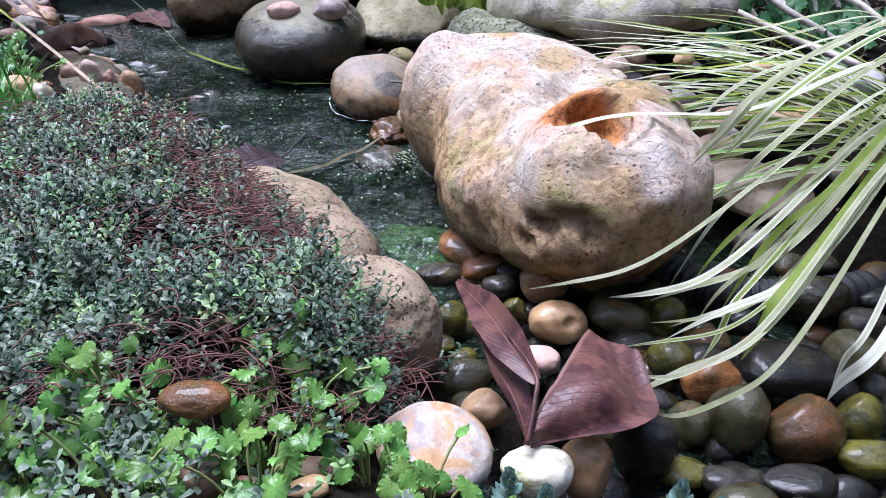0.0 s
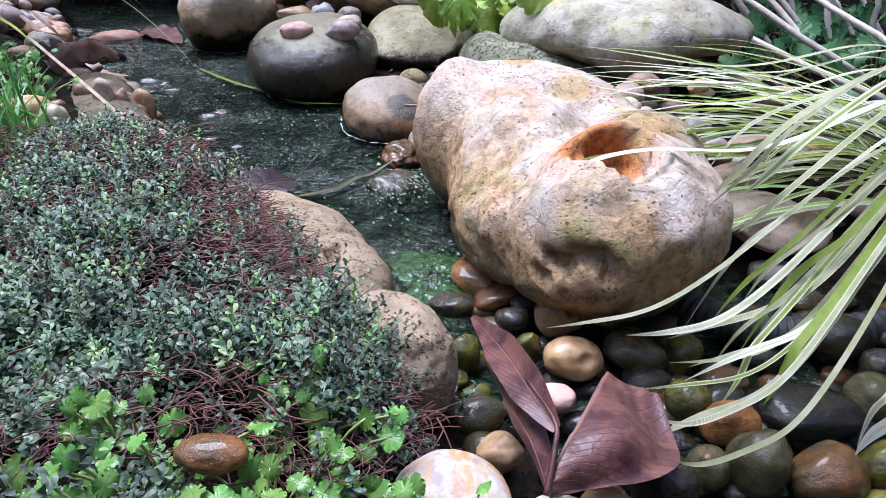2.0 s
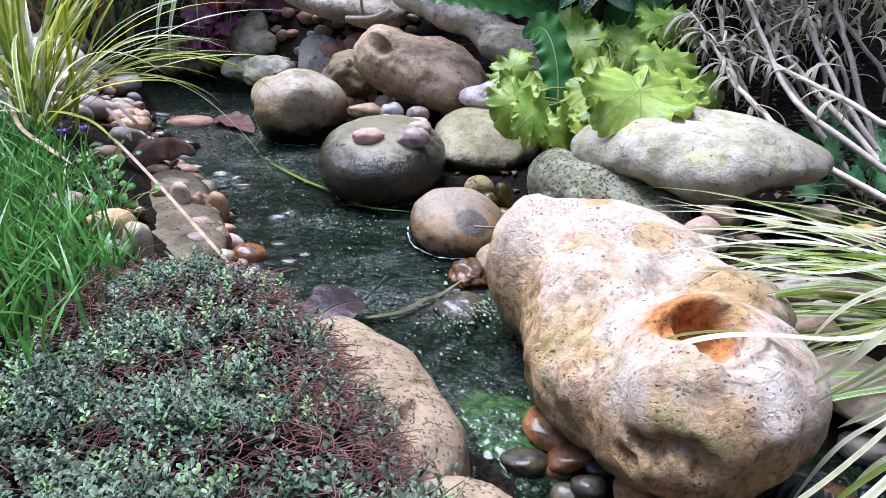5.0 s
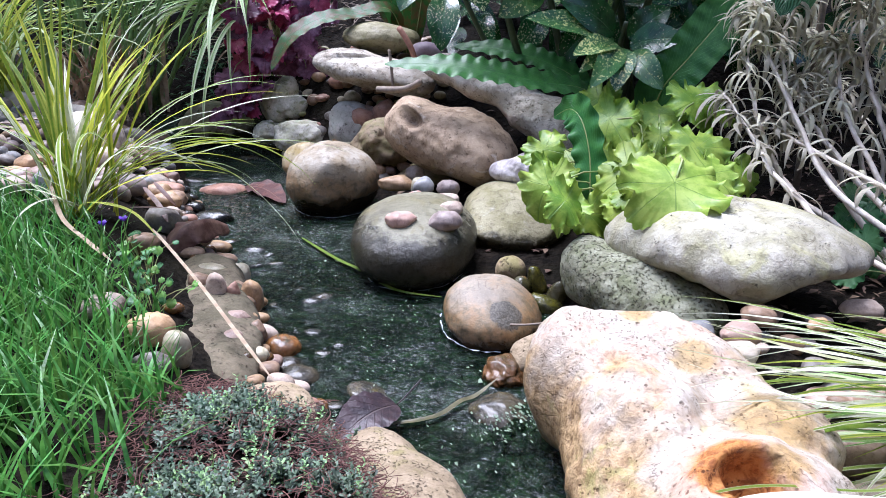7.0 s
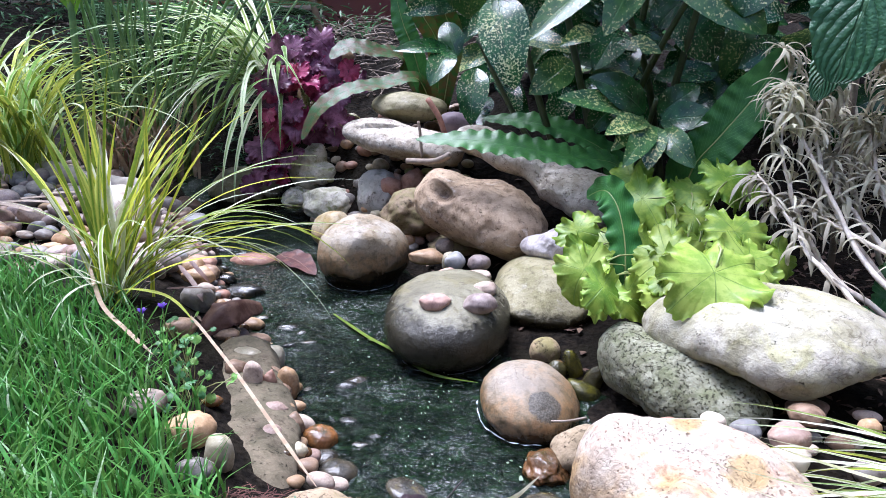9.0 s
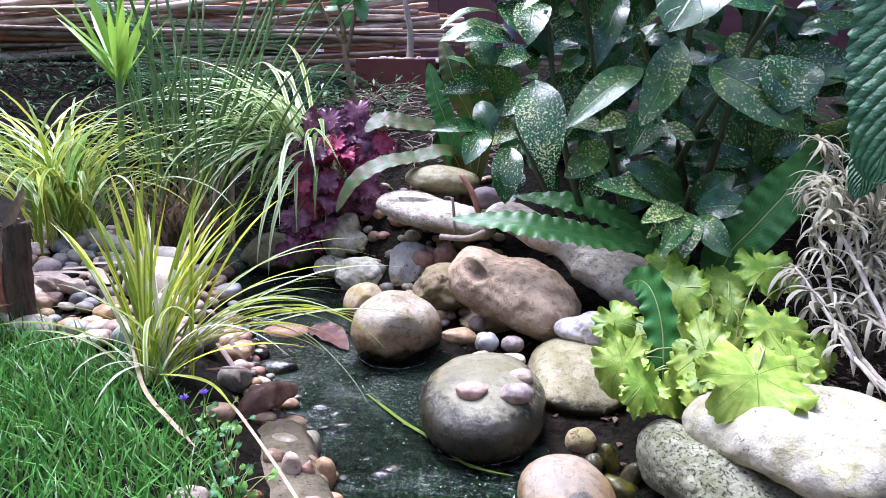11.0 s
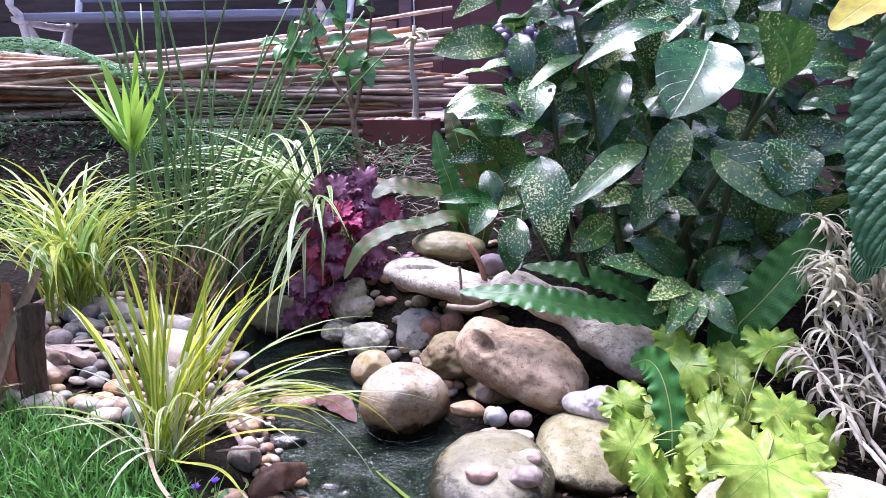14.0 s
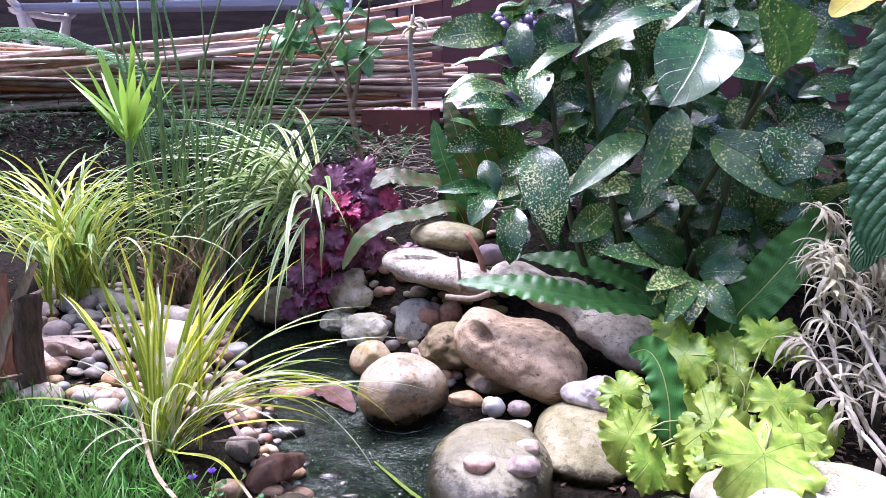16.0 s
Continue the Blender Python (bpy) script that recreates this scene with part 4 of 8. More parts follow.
def rockery():
    me = sculpt("slab", (-0.03, 1.48, 0.17), [(-0.2, 1.54, 0.226, 0.05, 0.05, 0.026), (-0.1, 1.5, 0.196, 0.07, 0.06, 0.032), (0.0, 1.44, 0.152, 0.075, 0.06, 0.036), (0.05, 1.4, 0.125, 0.055, 0.05, 0.036)],
                cuts=[(-0.08, 1.42, 0.235, 0.1, 0.03, 0.02, 0.015)], soft=0.04, level=6, grain=0.004, grain_scale=38.0, seed=11, mats=(STONE["slab"],), dents=0.003, swell=0.006)
    tagged(new("slab", me), "long pale grey rough stone slab lying aslant in the rockery", "rock")
    me = sculpt("slab", (-0.38, 1.63, 0.2), [(-0.44, 1.65, 0.222, 0.06, 0.06, 0.024), (-0.36, 1.62, 0.2, 0.09, 0.07, 0.03), (-0.29, 1.6, 0.18, 0.06, 0.05, 0.027)],
                cuts=[(-0.38, 1.585, 0.232, 0.07, 0.03, 0.005, 0.004), (-0.37, 1.55, 0.165, 0.09, 0.04, 0.02, 0.015)], soft=0.03, level=6, grain=0.003, grain_scale=40.0, seed=13, mats=(STONE["slab"],), dents=0.002, swell=0.005)
    tagged(new("slab", me), "flat grey stone slab with a split top edge", "rock")
    me = sculpt("slab", (0.2, 0.9, 0.13), [(0.112, 0.948, 0.106, 0.048, 0.055, 0.034), (0.17, 0.91, 0.118, 0.075, 0.075, 0.045), (0.207, 0.862, 0.111, 0.062, 0.064, 0.042), (0.27, 0.89, 0.119, 0.065, 0.075, 0.036), (0.22, 0.96, 0.121, 0.08, 0.06, 0.034), (0.325, 0.92, 0.108, 0.04, 0.055, 0.022)],
                cuts=[(0.13, 0.84, 0.062, 0.06, 0.05, 0.03, 0.02), (0.3, 0.83, 0.08, 0.05, 0.03, 0.025, 0.02), (0.27, 0.88, 0.19, 0.03, 0.05, 0.02, 0.012), (0.17, 0.86, 0.2, 0.015, 0.05, 0.022, 0.01)],
                soft=0.026, level=6, grain=0.0022, grain_scale=42.0, seed=15, mats=(STONE["whiteslab"],), dents=0.003, swell=0.006)
    tagged(new("slab", me), "large white stone slab with green stains, laid on a pitted rock", "rock")
    me = sculpt("pitted_rock", (0.1, 0.89, 0.05), [(0.045, 0.942, 0.06, 0.036, 0.045, 0.044), (0.095, 0.89, 0.055, 0.055, 0.058, 0.046), (0.15, 0.855, 0.046, 0.05, 0.05, 0.036)],
                soft=0.03, level=6, grain=0.0015, grain_scale=110.0, seed=17, mats=(STONE["pitted"],), dents=0.002, swell=0.006)
    tagged(new("pitted_rock", me), "greenish grey pitted rock under the white slab", "rock")
    me = sculpt("hollowed_boulder", (-0.18, 1.39, 0.11), [(-0.248, 1.4, 0.135, 0.055, 0.07, 0.055), (-0.175, 1.39, 0.115, 0.08, 0.1, 0.06), (-0.125, 1.365, 0.1, 0.07, 0.09, 0.055), (-0.1, 1.35, 0.085, 0.045, 0.06, 0.04)],
                cuts=[(-0.24, 1.338, 0.158, 0.019, 0.034, 0.012, 0.003), (-0.1, 1.3, 0.185, 0.07, 0.05, 0.02, 0.02)],
                soft=0.024, level=6, grain=0.0025, seed=29, mats=(STONE["brown"],), dents=0.002, swell=0.007)
    tagged(new("hollowed_boulder", me), "smooth brown boulder with a hollow in its face", "rock")
    me = sculpt("angular_rock", (-0.61, 1.74, 0.11), [(-0.62, 1.75, 0.1, 0.05, 0.045, 0.05), (-0.6, 1.74, 0.14, 0.03, 0.03, 0.035), (-0.58, 1.73, 0.1, 0.035, 0.03, 0.03)],
                soft=0.006, level=5, grain=0.012, grain_scale=17.0, seed=19, mats=(STONE["whiterock"],), dents=0.008)
    tagged(new("angular_rock", me), "angular white rock with green algae", "rock")
    me = sculpt("flint", (-0.02, 1.26, 0.1), [(-0.06, 1.27, 0.09, 0.035, 0.03, 0.022), (-0.025, 1.255, 0.092, 0.045, 0.032, 0.026), (0.012, 1.25, 0.1, 0.035, 0.032, 0.026), (-0.03, 1.255, 0.108, 0.035, 0.03, 0.022)],
                soft=0.006, level=6, grain=0.007, grain_scale=26.0, seed=21, mats=(STONE["flint"],), dents=0.005)
    tagged(new("flint", me), "jagged pale mauve flint on an olive boulder", "rock")


large_rock()
kerb_rocks()
rockery()


# ---- single stones: half sizes across, in depth and up ----
stone("boulder", "disc", (-0.198, 1.078, 0.037), (0.095, 0.131, 0.058), 0, flat=-0.3)
stone("boulder", "round", (-0.387, 1.316, 0.049), (0.085, 0.085, 0.074), 0, flat=0.1)
stone("boulder", "ochre", (-0.498, 1.520, 0.027), (0.050, 0.045, 0.042), 0)
stone("cobble", "spot", (-0.075, 0.893, 0.014), (0.065, 0.078, 0.044), 14)
stone("boulder", "olive", (-0.049, 1.226, 0.029), (0.095, 0.118, 0.054), 0)
stone("boulder", "olive", (-0.363, 1.725, 0.260), (0.090, 0.063, 0.034), 4)
stone("pebble", "purple", (-0.249, 1.655, 0.237), (0.039, 0.039, 0.025), 0)
stone("boulder", "olive", (-0.807, 1.796, 0.038), (0.099, 0.069, 0.058), 0)
stone("rock", "whiterock", (-0.545, 1.641, 0.049), (0.064, 0.045, 0.039), 0, rough=0.45)
stone("rock", "whiterock", (-0.633, 1.696, 0.046), (0.038, 0.038, 0.026), 0, rough=0.4)
stone("rock", "greyrock", (-0.418, 1.607, 0.081), (0.051, 0.051, 0.061), 0, rough=0.25)
stone("rock", "mossbrown", (-0.322, 1.484, 0.080), (0.064, 0.064, 0.050), 0, rough=0.4)
stone("boulder", "tan", (-0.628, 2.034, 0.347), (0.067, 0.053, 0.033), 0)
stone("rock", "mossbrown", (-0.220, 1.452, 0.026), (0.063, 0.063, 0.026), 0, rough=0.3)
stone("pebble", "pink", (-0.211, 1.013, 0.091), (0.023, 0.023, 0.013), 0)
stone("pebble", "mauve", (-0.149, 1.020, 0.090), (0.025, 0.025, 0.015), 0)
stone("pebble", "pale", (-0.146, 1.076, 0.088), (0.018, 0.018, 0.011), 0)
stone("pebble", "pink", (-0.214, 1.175, 0.072), (0.018, 0.018, 0.012), 0)
stone("pebble", "pale", (-0.169, 1.177, 0.066), (0.027, 0.027, 0.011), -6)
stone("pebble", "tan", (-0.264, 1.290, 0.059), (0.033, 0.033, 0.014), 4)
stone("pebble", "bluegrey", (-0.208, 1.243, 0.068), (0.016, 0.016, 0.018), 50)
stone("pebble", "olivep", (-0.220, 1.259, 0.062), (0.013, 0.013, 0.017), 0)
stone("pebble", "mauve", (-0.168, 1.253, 0.064), (0.020, 0.020, 0.014), 0)
stone("pebble", "pale", (-0.240, 1.353, 0.059), (0.017, 0.017, 0.014), 0)
stone("pebble", "pale", (-0.375, 1.522, 0.040), (0.025, 0.025, 0.020), 0)
stone("pebble", "bluegrey", (-0.327, 1.484, 0.039), (0.017, 0.017, 0.014), 0)
stone("pebble", "tan", (-0.324, 1.437, 0.035), (0.014, 0.014, 0.015), 0)
stone("pebble", "redp", (-0.386, 1.590, 0.105), (0.027, 0.027, 0.025), 0)
stone("pebble", "redp", (-0.355, 1.591, 0.084), (0.029, 0.029, 0.014), 0)
stone("pebble", "redp", (-0.339, 1.599, 0.119), (0.027, 0.027, 0.029), 0)
stone("pebble", "redp", (-0.383, 1.574, 0.065), (0.016, 0.016, 0.015), 0)
stone("pebble", "brownp", (-0.303, 1.500, 0.098), (0.016, 0.016, 0.018), 0)
stone("pebble", "bluegrey", (-0.519, 1.734, 0.072), (0.023, 0.023, 0.012), 0)
stone("pebble", "mauve", (-0.486, 1.691, 0.066), (0.020, 0.020, 0.016), 0)
stone("pebble", "pale", (-0.568, 1.805, 0.073), (0.016, 0.016, 0.013), 0)
stone("pebble", "mauve", (-0.536, 1.781, 0.080), (0.024, 0.024, 0.010), 0)
stone("pebble", "brownp", (-0.502, 1.814, 0.095), (0.019, 0.019, 0.015), 0)
stone("pebble", "greyp", (-0.526, 1.822, 0.089), (0.017, 0.017, 0.014), 0)
stone("pebble", "bluegrey", (-0.532, 1.723, 0.061), (0.021, 0.021, 0.011), 0)
stone("cobble", "mossbrown", (-0.055, 1.045, 0.006), (0.023, 0.022, 0.023), 0)
stone("cobble", "wetolive", (-0.04, 0.985, 0.006), (0.014, 0.014, 0.02), 8)
stone("cobble", "mosswet", (-0.017, 0.995, 0.012), (0.013, 0.013, 0.028), -18)
stone("cobble", "wetolive", (0.009, 0.968, 0.006), (0.014, 0.014, 0.026), 22)
stone("pebble", "mosswet", (-0.004, 0.945, 0.0), (0.028, 0.018, 0.015), 30)
stone("pebble", "pale", (0.147, 0.897, 0.017), (0.016, 0.016, 0.007), 0)
stone("pebble", "cream", (0.109, 0.757, 0.084), (0.013, 0.013, 0.012), 0)
stone("cobble", "brown", (0.098, 0.768, 0.045), (0.05, 0.03, 0.029), 0)
stone("pebble", "redp", (0.068, 0.762, 0.074), (0.013, 0.012, 0.008), 0)
stone("pebble", "bluegrey", (0.146, 0.77, 0.07), (0.016, 0.014, 0.01), 0)
stone("pebble", "brownp", (0.21, 0.789, 0.083), (0.018, 0.016, 0.011), 0)
stone("pebble", "pinkgrey", (0.181, 0.749, 0.081), (0.02, 0.018, 0.014), -6)
stone("pebble", "cream", (0.173, 0.715, 0.076), (0.019, 0.017, 0.013), 0)
stone("pebble", "tan", (0.266, 0.773, 0.082), (0.011, 0.011, 0.009), 0)
stone("pebble", "pinkgrey", (0.239, 0.857, 0.050), (0.025, 0.025, 0.010), 0)
stone("pebble", "pale", (0.294, 0.838, 0.056), (0.015, 0.015, 0.006), 0)
stone("pebble", "pale", (0.347, 0.858, 0.062), (0.023, 0.023, 0.012), 0)
stone("pebble", "pinkgrey", (0.259, 0.644, 0.023), (0.033, 0.023, 0.023), 0)
stone("pebble", "greyp", (0.280, 0.737, 0.029), (0.017, 0.017, 0.009), 0)
stone("pebble", "pale", (0.271, 0.813, 0.037), (0.016, 0.016, 0.007), 0)
stone("pebble", "brownp", (0.255, 0.848, 0.036), (0.011, 0.011, 0.006), 0)
stone("pebble", "tan", (0.367, 0.804, 0.061), (0.025, 0.025, 0.011), 0)
stone("pebble", "greyp", (0.398, 0.729, 0.063), (0.032, 0.032, 0.013), 0)
stone("pebble", "pale", (0.311, 0.559, 0.040), (0.014, 0.014, 0.010), 0)
stone("pebble", "brownp", (0.356, 0.602, 0.039), (0.015, 0.015, 0.009), 0)
stone("pebble", "greyp", (0.316, 0.666, 0.029), (0.022, 0.022, 0.009), 0)
stone("pebble", "bluegrey", (0.443, 0.733, 0.064), (0.025, 0.025, 0.014), 0)
stone("pebble", "tan", (0.358, 0.695, 0.041), (0.026, 0.026, 0.011), 0)
stone("pebble", "pale", (0.350, 0.563, 0.039), (0.015, 0.015, 0.009), 0)
stone("pebble", "tan", (0.370, 0.561, 0.044), (0.017, 0.017, 0.014), 0)
stone("boulder", "cream", (-0.84, 1.3, 0.115), (0.07, 0.055, 0.055), 4)
stone("pebble", "tan", (-0.637, 1.172, 0.052), (0.030, 0.030, 0.016), 0)
stone("pebble", "redp", (-0.668, 1.241, 0.048), (0.030, 0.030, 0.015), 0)
stone("pebble", "brownp", (-0.638, 1.192, 0.047), (0.025, 0.025, 0.014), 0)
stone("pebble", "tan", (-0.665, 1.195, 0.056), (0.025, 0.025, 0.016), 0)
stone("pebble", "greyp", (-0.582, 1.052, 0.064), (0.025, 0.025, 0.022), 35)
stone("pebble", "brownp", (-0.532, 0.900, 0.089), (0.023, 0.023, 0.014), 0)
stone("pebble", "wetdark", (-0.582, 1.221, 0.001), (0.037, 0.037, 0.016), 0)
stone("pebble", "wetdark", (-0.638, 1.268, 0.004), (0.023, 0.023, 0.014), 0)
stone("pebble", "tan", (-0.520, 1.094, 0.003), (0.024, 0.024, 0.011), 0)
stone("pebble", "brownp", (-0.479, 1.003, 0.021), (0.027, 0.027, 0.012), 0)
stone("pebble", "brownp", (-0.503, 0.970, 0.047), (0.020, 0.020, 0.009), 0)
stone("pebble", "olivep", (-0.450, 0.914, 0.046), (0.022, 0.022, 0.010), 0)
stone("pebble", "olivep", (-0.431, 0.955, 0.018), (0.016, 0.016, 0.021), 0)
stone("pebble", "pale", (-0.412, 0.841, 0.056), (0.012, 0.011, 0.022), 0)
stone("pebble", "brownp", (-0.443, 0.863, 0.055), (0.014, 0.014, 0.012), 0)
stone("pebble", "redp", (-0.395, 0.850, 0.045), (0.010, 0.010, 0.018), 0)
stone("pebble", "tan", (-0.380, 0.871, 0.031), (0.014, 0.012, 0.025), 0)
stone("pebble", "pinkgrey", (-0.369, 0.787, 0.044), (0.018, 0.018, 0.012), 0)
stone("pebble", "brownp", (-0.345, 0.782, 0.034), (0.015, 0.015, 0.014), 0)
stone("pebble", "orangewet", (-0.322, 0.800, -0.001), (0.024, 0.024, 0.019), 0)
stone("pebble", "olivep", (-0.323, 0.732, 0.034), (0.013, 0.013, 0.009), 0)
stone("pebble", "tan", (-0.346, 0.813, 0.016), (0.009, 0.009, 0.009), 0)
stone("pebble", "orangewet", (-0.321, 0.735, 0.030), (0.014, 0.014, 0.006), 0)
stone("pebble", "wetgrey", (-0.284, 0.745, -0.009), (0.025, 0.025, 0.021), 0)
stone("pebble", "wetgrey", (-0.308, 0.769, -0.007), (0.020, 0.020, 0.013), 0)
stone("pebble", "orangewet", (-0.248, 0.690, -0.006), (0.012, 0.012, 0.014), 0)
stone("pebble", "tan", (-0.407, 0.669, 0.094), (0.026, 0.026, 0.018), 0)
stone("pebble", "olivep", (-0.362, 0.638, 0.093), (0.014, 0.014, 0.020), 0)
stone("pebble", "greyp", (-0.373, 0.610, 0.097), (0.018, 0.018, 0.011), 0)
stone("pebble", "pale", (-0.471, 0.701, 0.100), (0.022, 0.022, 0.013), 0)
stone("pebble", "orangewet", (-0.427, 0.759, 0.071), (0.013, 0.013, 0.007), 0)
stone("pebble", "tan", (-0.409, 0.679, 0.092), (0.024, 0.024, 0.015), 0)
stone("pebble", "greyp", (-0.382, 0.613, 0.063), (0.021, 0.021, 0.013), 0)
stone("pebble", "tan", (-0.350, 0.504, 0.092), (0.015, 0.015, 0.012), 0)
stone("pebble", "wetdark", (-0.465, 1.150, -0.036), (0.033, 0.033, 0.014), 0)
stone("pebble", "wetdark", (-0.413, 1.054, -0.035), (0.031, 0.031, 0.015), 0)
stone("pebble", "wetdark", (-0.382, 0.976, -0.037), (0.028, 0.028, 0.013), 0)
stone("pebble", "wetdark", (-0.503, 1.190, -0.025), (0.024, 0.024, 0.015), 0)
stone("pebble", "wetdark", (-0.292, 0.781, -0.022), (0.023, 0.023, 0.018), 0)
stone("pebble", "wetdark", (-0.672, 1.429, -0.008), (0.030, 0.030, 0.012), 0)
stone("pebble", "redp", (-0.634, 1.394, -0.008), (0.052, 0.052, 0.022), 0)
stone("pebble", "wetdark", (-0.718, 1.450, -0.007), (0.030, 0.030, 0.013), 0)
stone("pebble", "wetdark", (-0.670, 1.636, -0.013), (0.040, 0.040, 0.017), 0)
stone("cobble", "orangewet", (0.025, 0.506, 0.012), (0.029, 0.029, 0.012), -4)
stone("pebble", "orangewet", (0.032, 0.469, 0.013), (0.020, 0.020, 0.008), -18)
stone("pebble", "wetgrey", (-0.002, 0.469, 0.005), (0.019, 0.019, 0.010), 0)
stone("pebble", "wetgrey", (0.041, 0.435, 0.015), (0.014, 0.014, 0.010), 0)
stone("pebble", "wetdark", (0.053, 0.458, 0.016), (0.014, 0.014, 0.006), 0)
stone("pebble", "tanwet", (0.070, 0.422, 0.032), (0.017, 0.017, 0.017), 0, hole=1)
stone("pebble", "wetdark", (0.102, 0.430, 0.017), (0.015, 0.015, 0.012), 0)
stone("pebble", "tanwet", (0.074, 0.381, 0.024), (0.019, 0.019, 0.014), 0, hole=1)
stone("pebble", "wetolive", (0.119, 0.396, 0.016), (0.023, 0.023, 0.011), 18)
stone("pebble", "wetdark", (0.064, 0.418, 0.006), (0.012, 0.012, 0.006), 0)
stone("pebble", "mosswet", (0.045, 0.391, 0.021), (0.010, 0.008, 0.016), 0)
stone("pebble", "mosswet", (0.003, 0.397, 0.015), (0.012, 0.012, 0.015), 0)
stone("pebble", "mosswet", (0.016, 0.349, 0.007), (0.014, 0.014, 0.007), 0)
stone("pebble", "mosswet", (0.137, 0.342, 0.022), (0.014, 0.014, 0.012), 0)
stone("pebble", "orangewet", (0.155, 0.325, 0.023), (0.017, 0.017, 0.013), -12)
stone("pebble", "brownwet", (0.173, 0.377, 0.007), (0.016, 0.016, 0.007), 0)
stone("pebble", "brownwet", (0.120, 0.357, 0.008), (0.012, 0.012, 0.008), 0)
stone("pebble", "wetdark", (0.125, 0.328, 0.002), (0.016, 0.016, 0.007), 0)
stone("pebble", "wetolive", (0.135, 0.294, 0.014), (0.012, 0.012, 0.014), 0)
stone("pebble", "wetolive", (0.158, 0.286, 0.026), (0.016, 0.016, 0.021), 0)
stone("pebble", "brownwet", (0.190, 0.281, 0.023), (0.020, 0.020, 0.018), 0)
stone("pebble", "wetdark", (0.207, 0.333, 0.018), (0.032, 0.032, 0.013), 10)
stone("pebble", "wetdark", (0.100, 0.262, 0.032), (0.016, 0.016, 0.022), 0)
stone("pebble", "tanwet", (0.064, 0.236, 0.046), (0.013, 0.013, 0.016), 0)
stone("pebble", "whiterock", (0.039, 0.220, 0.061), (0.016, 0.016, 0.011), 0)
stone("cobble", "whiteorange", (-0.005, 0.208, 0.090), (0.024, 0.024, 0.010), 6)
stone("pebble", "tan", (0.019, 0.273, 0.050), (0.012, 0.012, 0.010), 0)
stone("pebble", "pink", (0.056, 0.342, 0.023), (0.014, 0.014, 0.008), 0)
stone("pebble", "greyp", (-0.043, 0.228, 0.079), (0.010, 0.010, 0.004), 0)
stone("pebble", "wetolive", (0.247, 0.342, 0.021), (0.016, 0.016, 0.016), 0)
stone("pebble", "mosswet", (0.224, 0.289, 0.021), (0.013, 0.013, 0.016), 0)
stone("pebble", "mosswet", (0.218, 0.262, 0.019), (0.016, 0.016, 0.009), 0)
stone("pebble", "wetgrey", (0.254, 0.401, 0.024), (0.021, 0.021, 0.014), 0)
stone("pebble", "wetgrey", (0.271, 0.373, 0.021), (0.015, 0.015, 0.011), 0)
stone("pebble", "brownp", (-0.080, 0.161, 0.130), (0.010, 0.010, 0.009), 0)
stone("pebble", "redp", (-0.065, 0.162, 0.122), (0.008, 0.008, 0.003), 0)
stone("pebble", "orangewet", (-0.082, 0.179, 0.145), (0.012, 0.012, 0.005), 0)
# by the thyme: the dark wet look paints in the shade under the twigs
stone("pebble", "wetgrey", (-0.075, 0.250, 0.130), (0.012, 0.012, 0.005), 0)
stone("pebble", "wetdark", (-0.053, 0.252, 0.115), (0.012, 0.012, 0.005), 0)
stone("pebble", "mosswet", (0.160, 0.463, 0.020), (0.011, 0.011, 0.020), 0)
stone("pebble", "mosswet", (0.153, 0.400, 0.012), (0.012, 0.012, 0.012), 0)
stone("pebble", "wetdark", (0.144, 0.252, 0.017), (0.017, 0.017, 0.007), 0)
stone("pebble", "wetdark", (0.173, 0.243, 0.023), (0.018, 0.018, 0.008), 0)
stone("pebble", "mosswet", (0.121, 0.258, 0.016), (0.013, 0.013, 0.006), 0)
stone("pebble", "wetdark", (0.234, 0.326, 0.009), (0.012, 0.012, 0.009), 0)
stone("pebble", "mosswet", (-0.010, 0.381, 0.007), (0.017, 0.017, 0.007), 0)
stone("pebble", "wetgrey", (0.259, 0.447, 0.006), (0.013, 0.013, 0.006), 0)
stone("pebble", "brownp", (-0.048, 0.188, 0.101), (0.009, 0.009, 0.004), 0)
stone("pebble", "tanwet", (-0.048, 0.169, 0.113), (0.008, 0.008, 0.003), 0)
stone("rock", "pale", (0.264, 0.541, 0.039), (0.046, 0.046, 0.019), 8)
stone("pebble", "pinkgrey", (0.271, 0.725, 0.022), (0.028, 0.028, 0.012), 0)
stone("pebble", "greyp", (0.259, 0.503, 0.011), (0.025, 0.025, 0.011), 0)
stone("pebble", "brownp", (0.317, 0.721, 0.033), (0.030, 0.030, 0.013), 0)
stone("rock", "kerb", (-0.016, 0.8, 0.01), (0.036, 0.036, 0.026), -14, rough=0.15)
stone("pebble", "purple", (-0.077, 0.263, 0.122), (0.012, 0.011, 0.009), 0)
stone("pebble", "bluegrey", (-0.054, 0.268, 0.108), (0.014, 0.011, 0.009), 10)
stone("rock", "brownwet", (-0.055, 0.772, 0.004), (0.026, 0.03, 0.017), 10, rough=0.5)
stone("rock", "wetgrey", (-0.058, 0.7, -0.002), (0.034, 0.034, 0.018), 4, rough=0.35)
stone("rock", "kerb", (-0.259, 0.587, 0.067), (0.041, 0.041, 0.017), 0, rough=0.2)


# ---- plants ----
def bezier(points, n):
    """A smooth path through a few points."""
    p = np.asarray(points, float)
    t = np.linspace(0, len(p) - 1, n)
    i = np.clip(t.astype(int), 0, len(p) - 2)
    u = (t - i)[:, None]
    a, b, c, d = p[np.maximum(i - 1, 0)], p[i], p[i + 1], p[np.minimum(i + 2, len(p) - 1)]
    return 0.5 * (2 * b + (c - a) * u + (2 * a - 5 * b + 4 * c - d) * u ** 2 + (3 * b - a - 3 * c + d) * u ** 3)


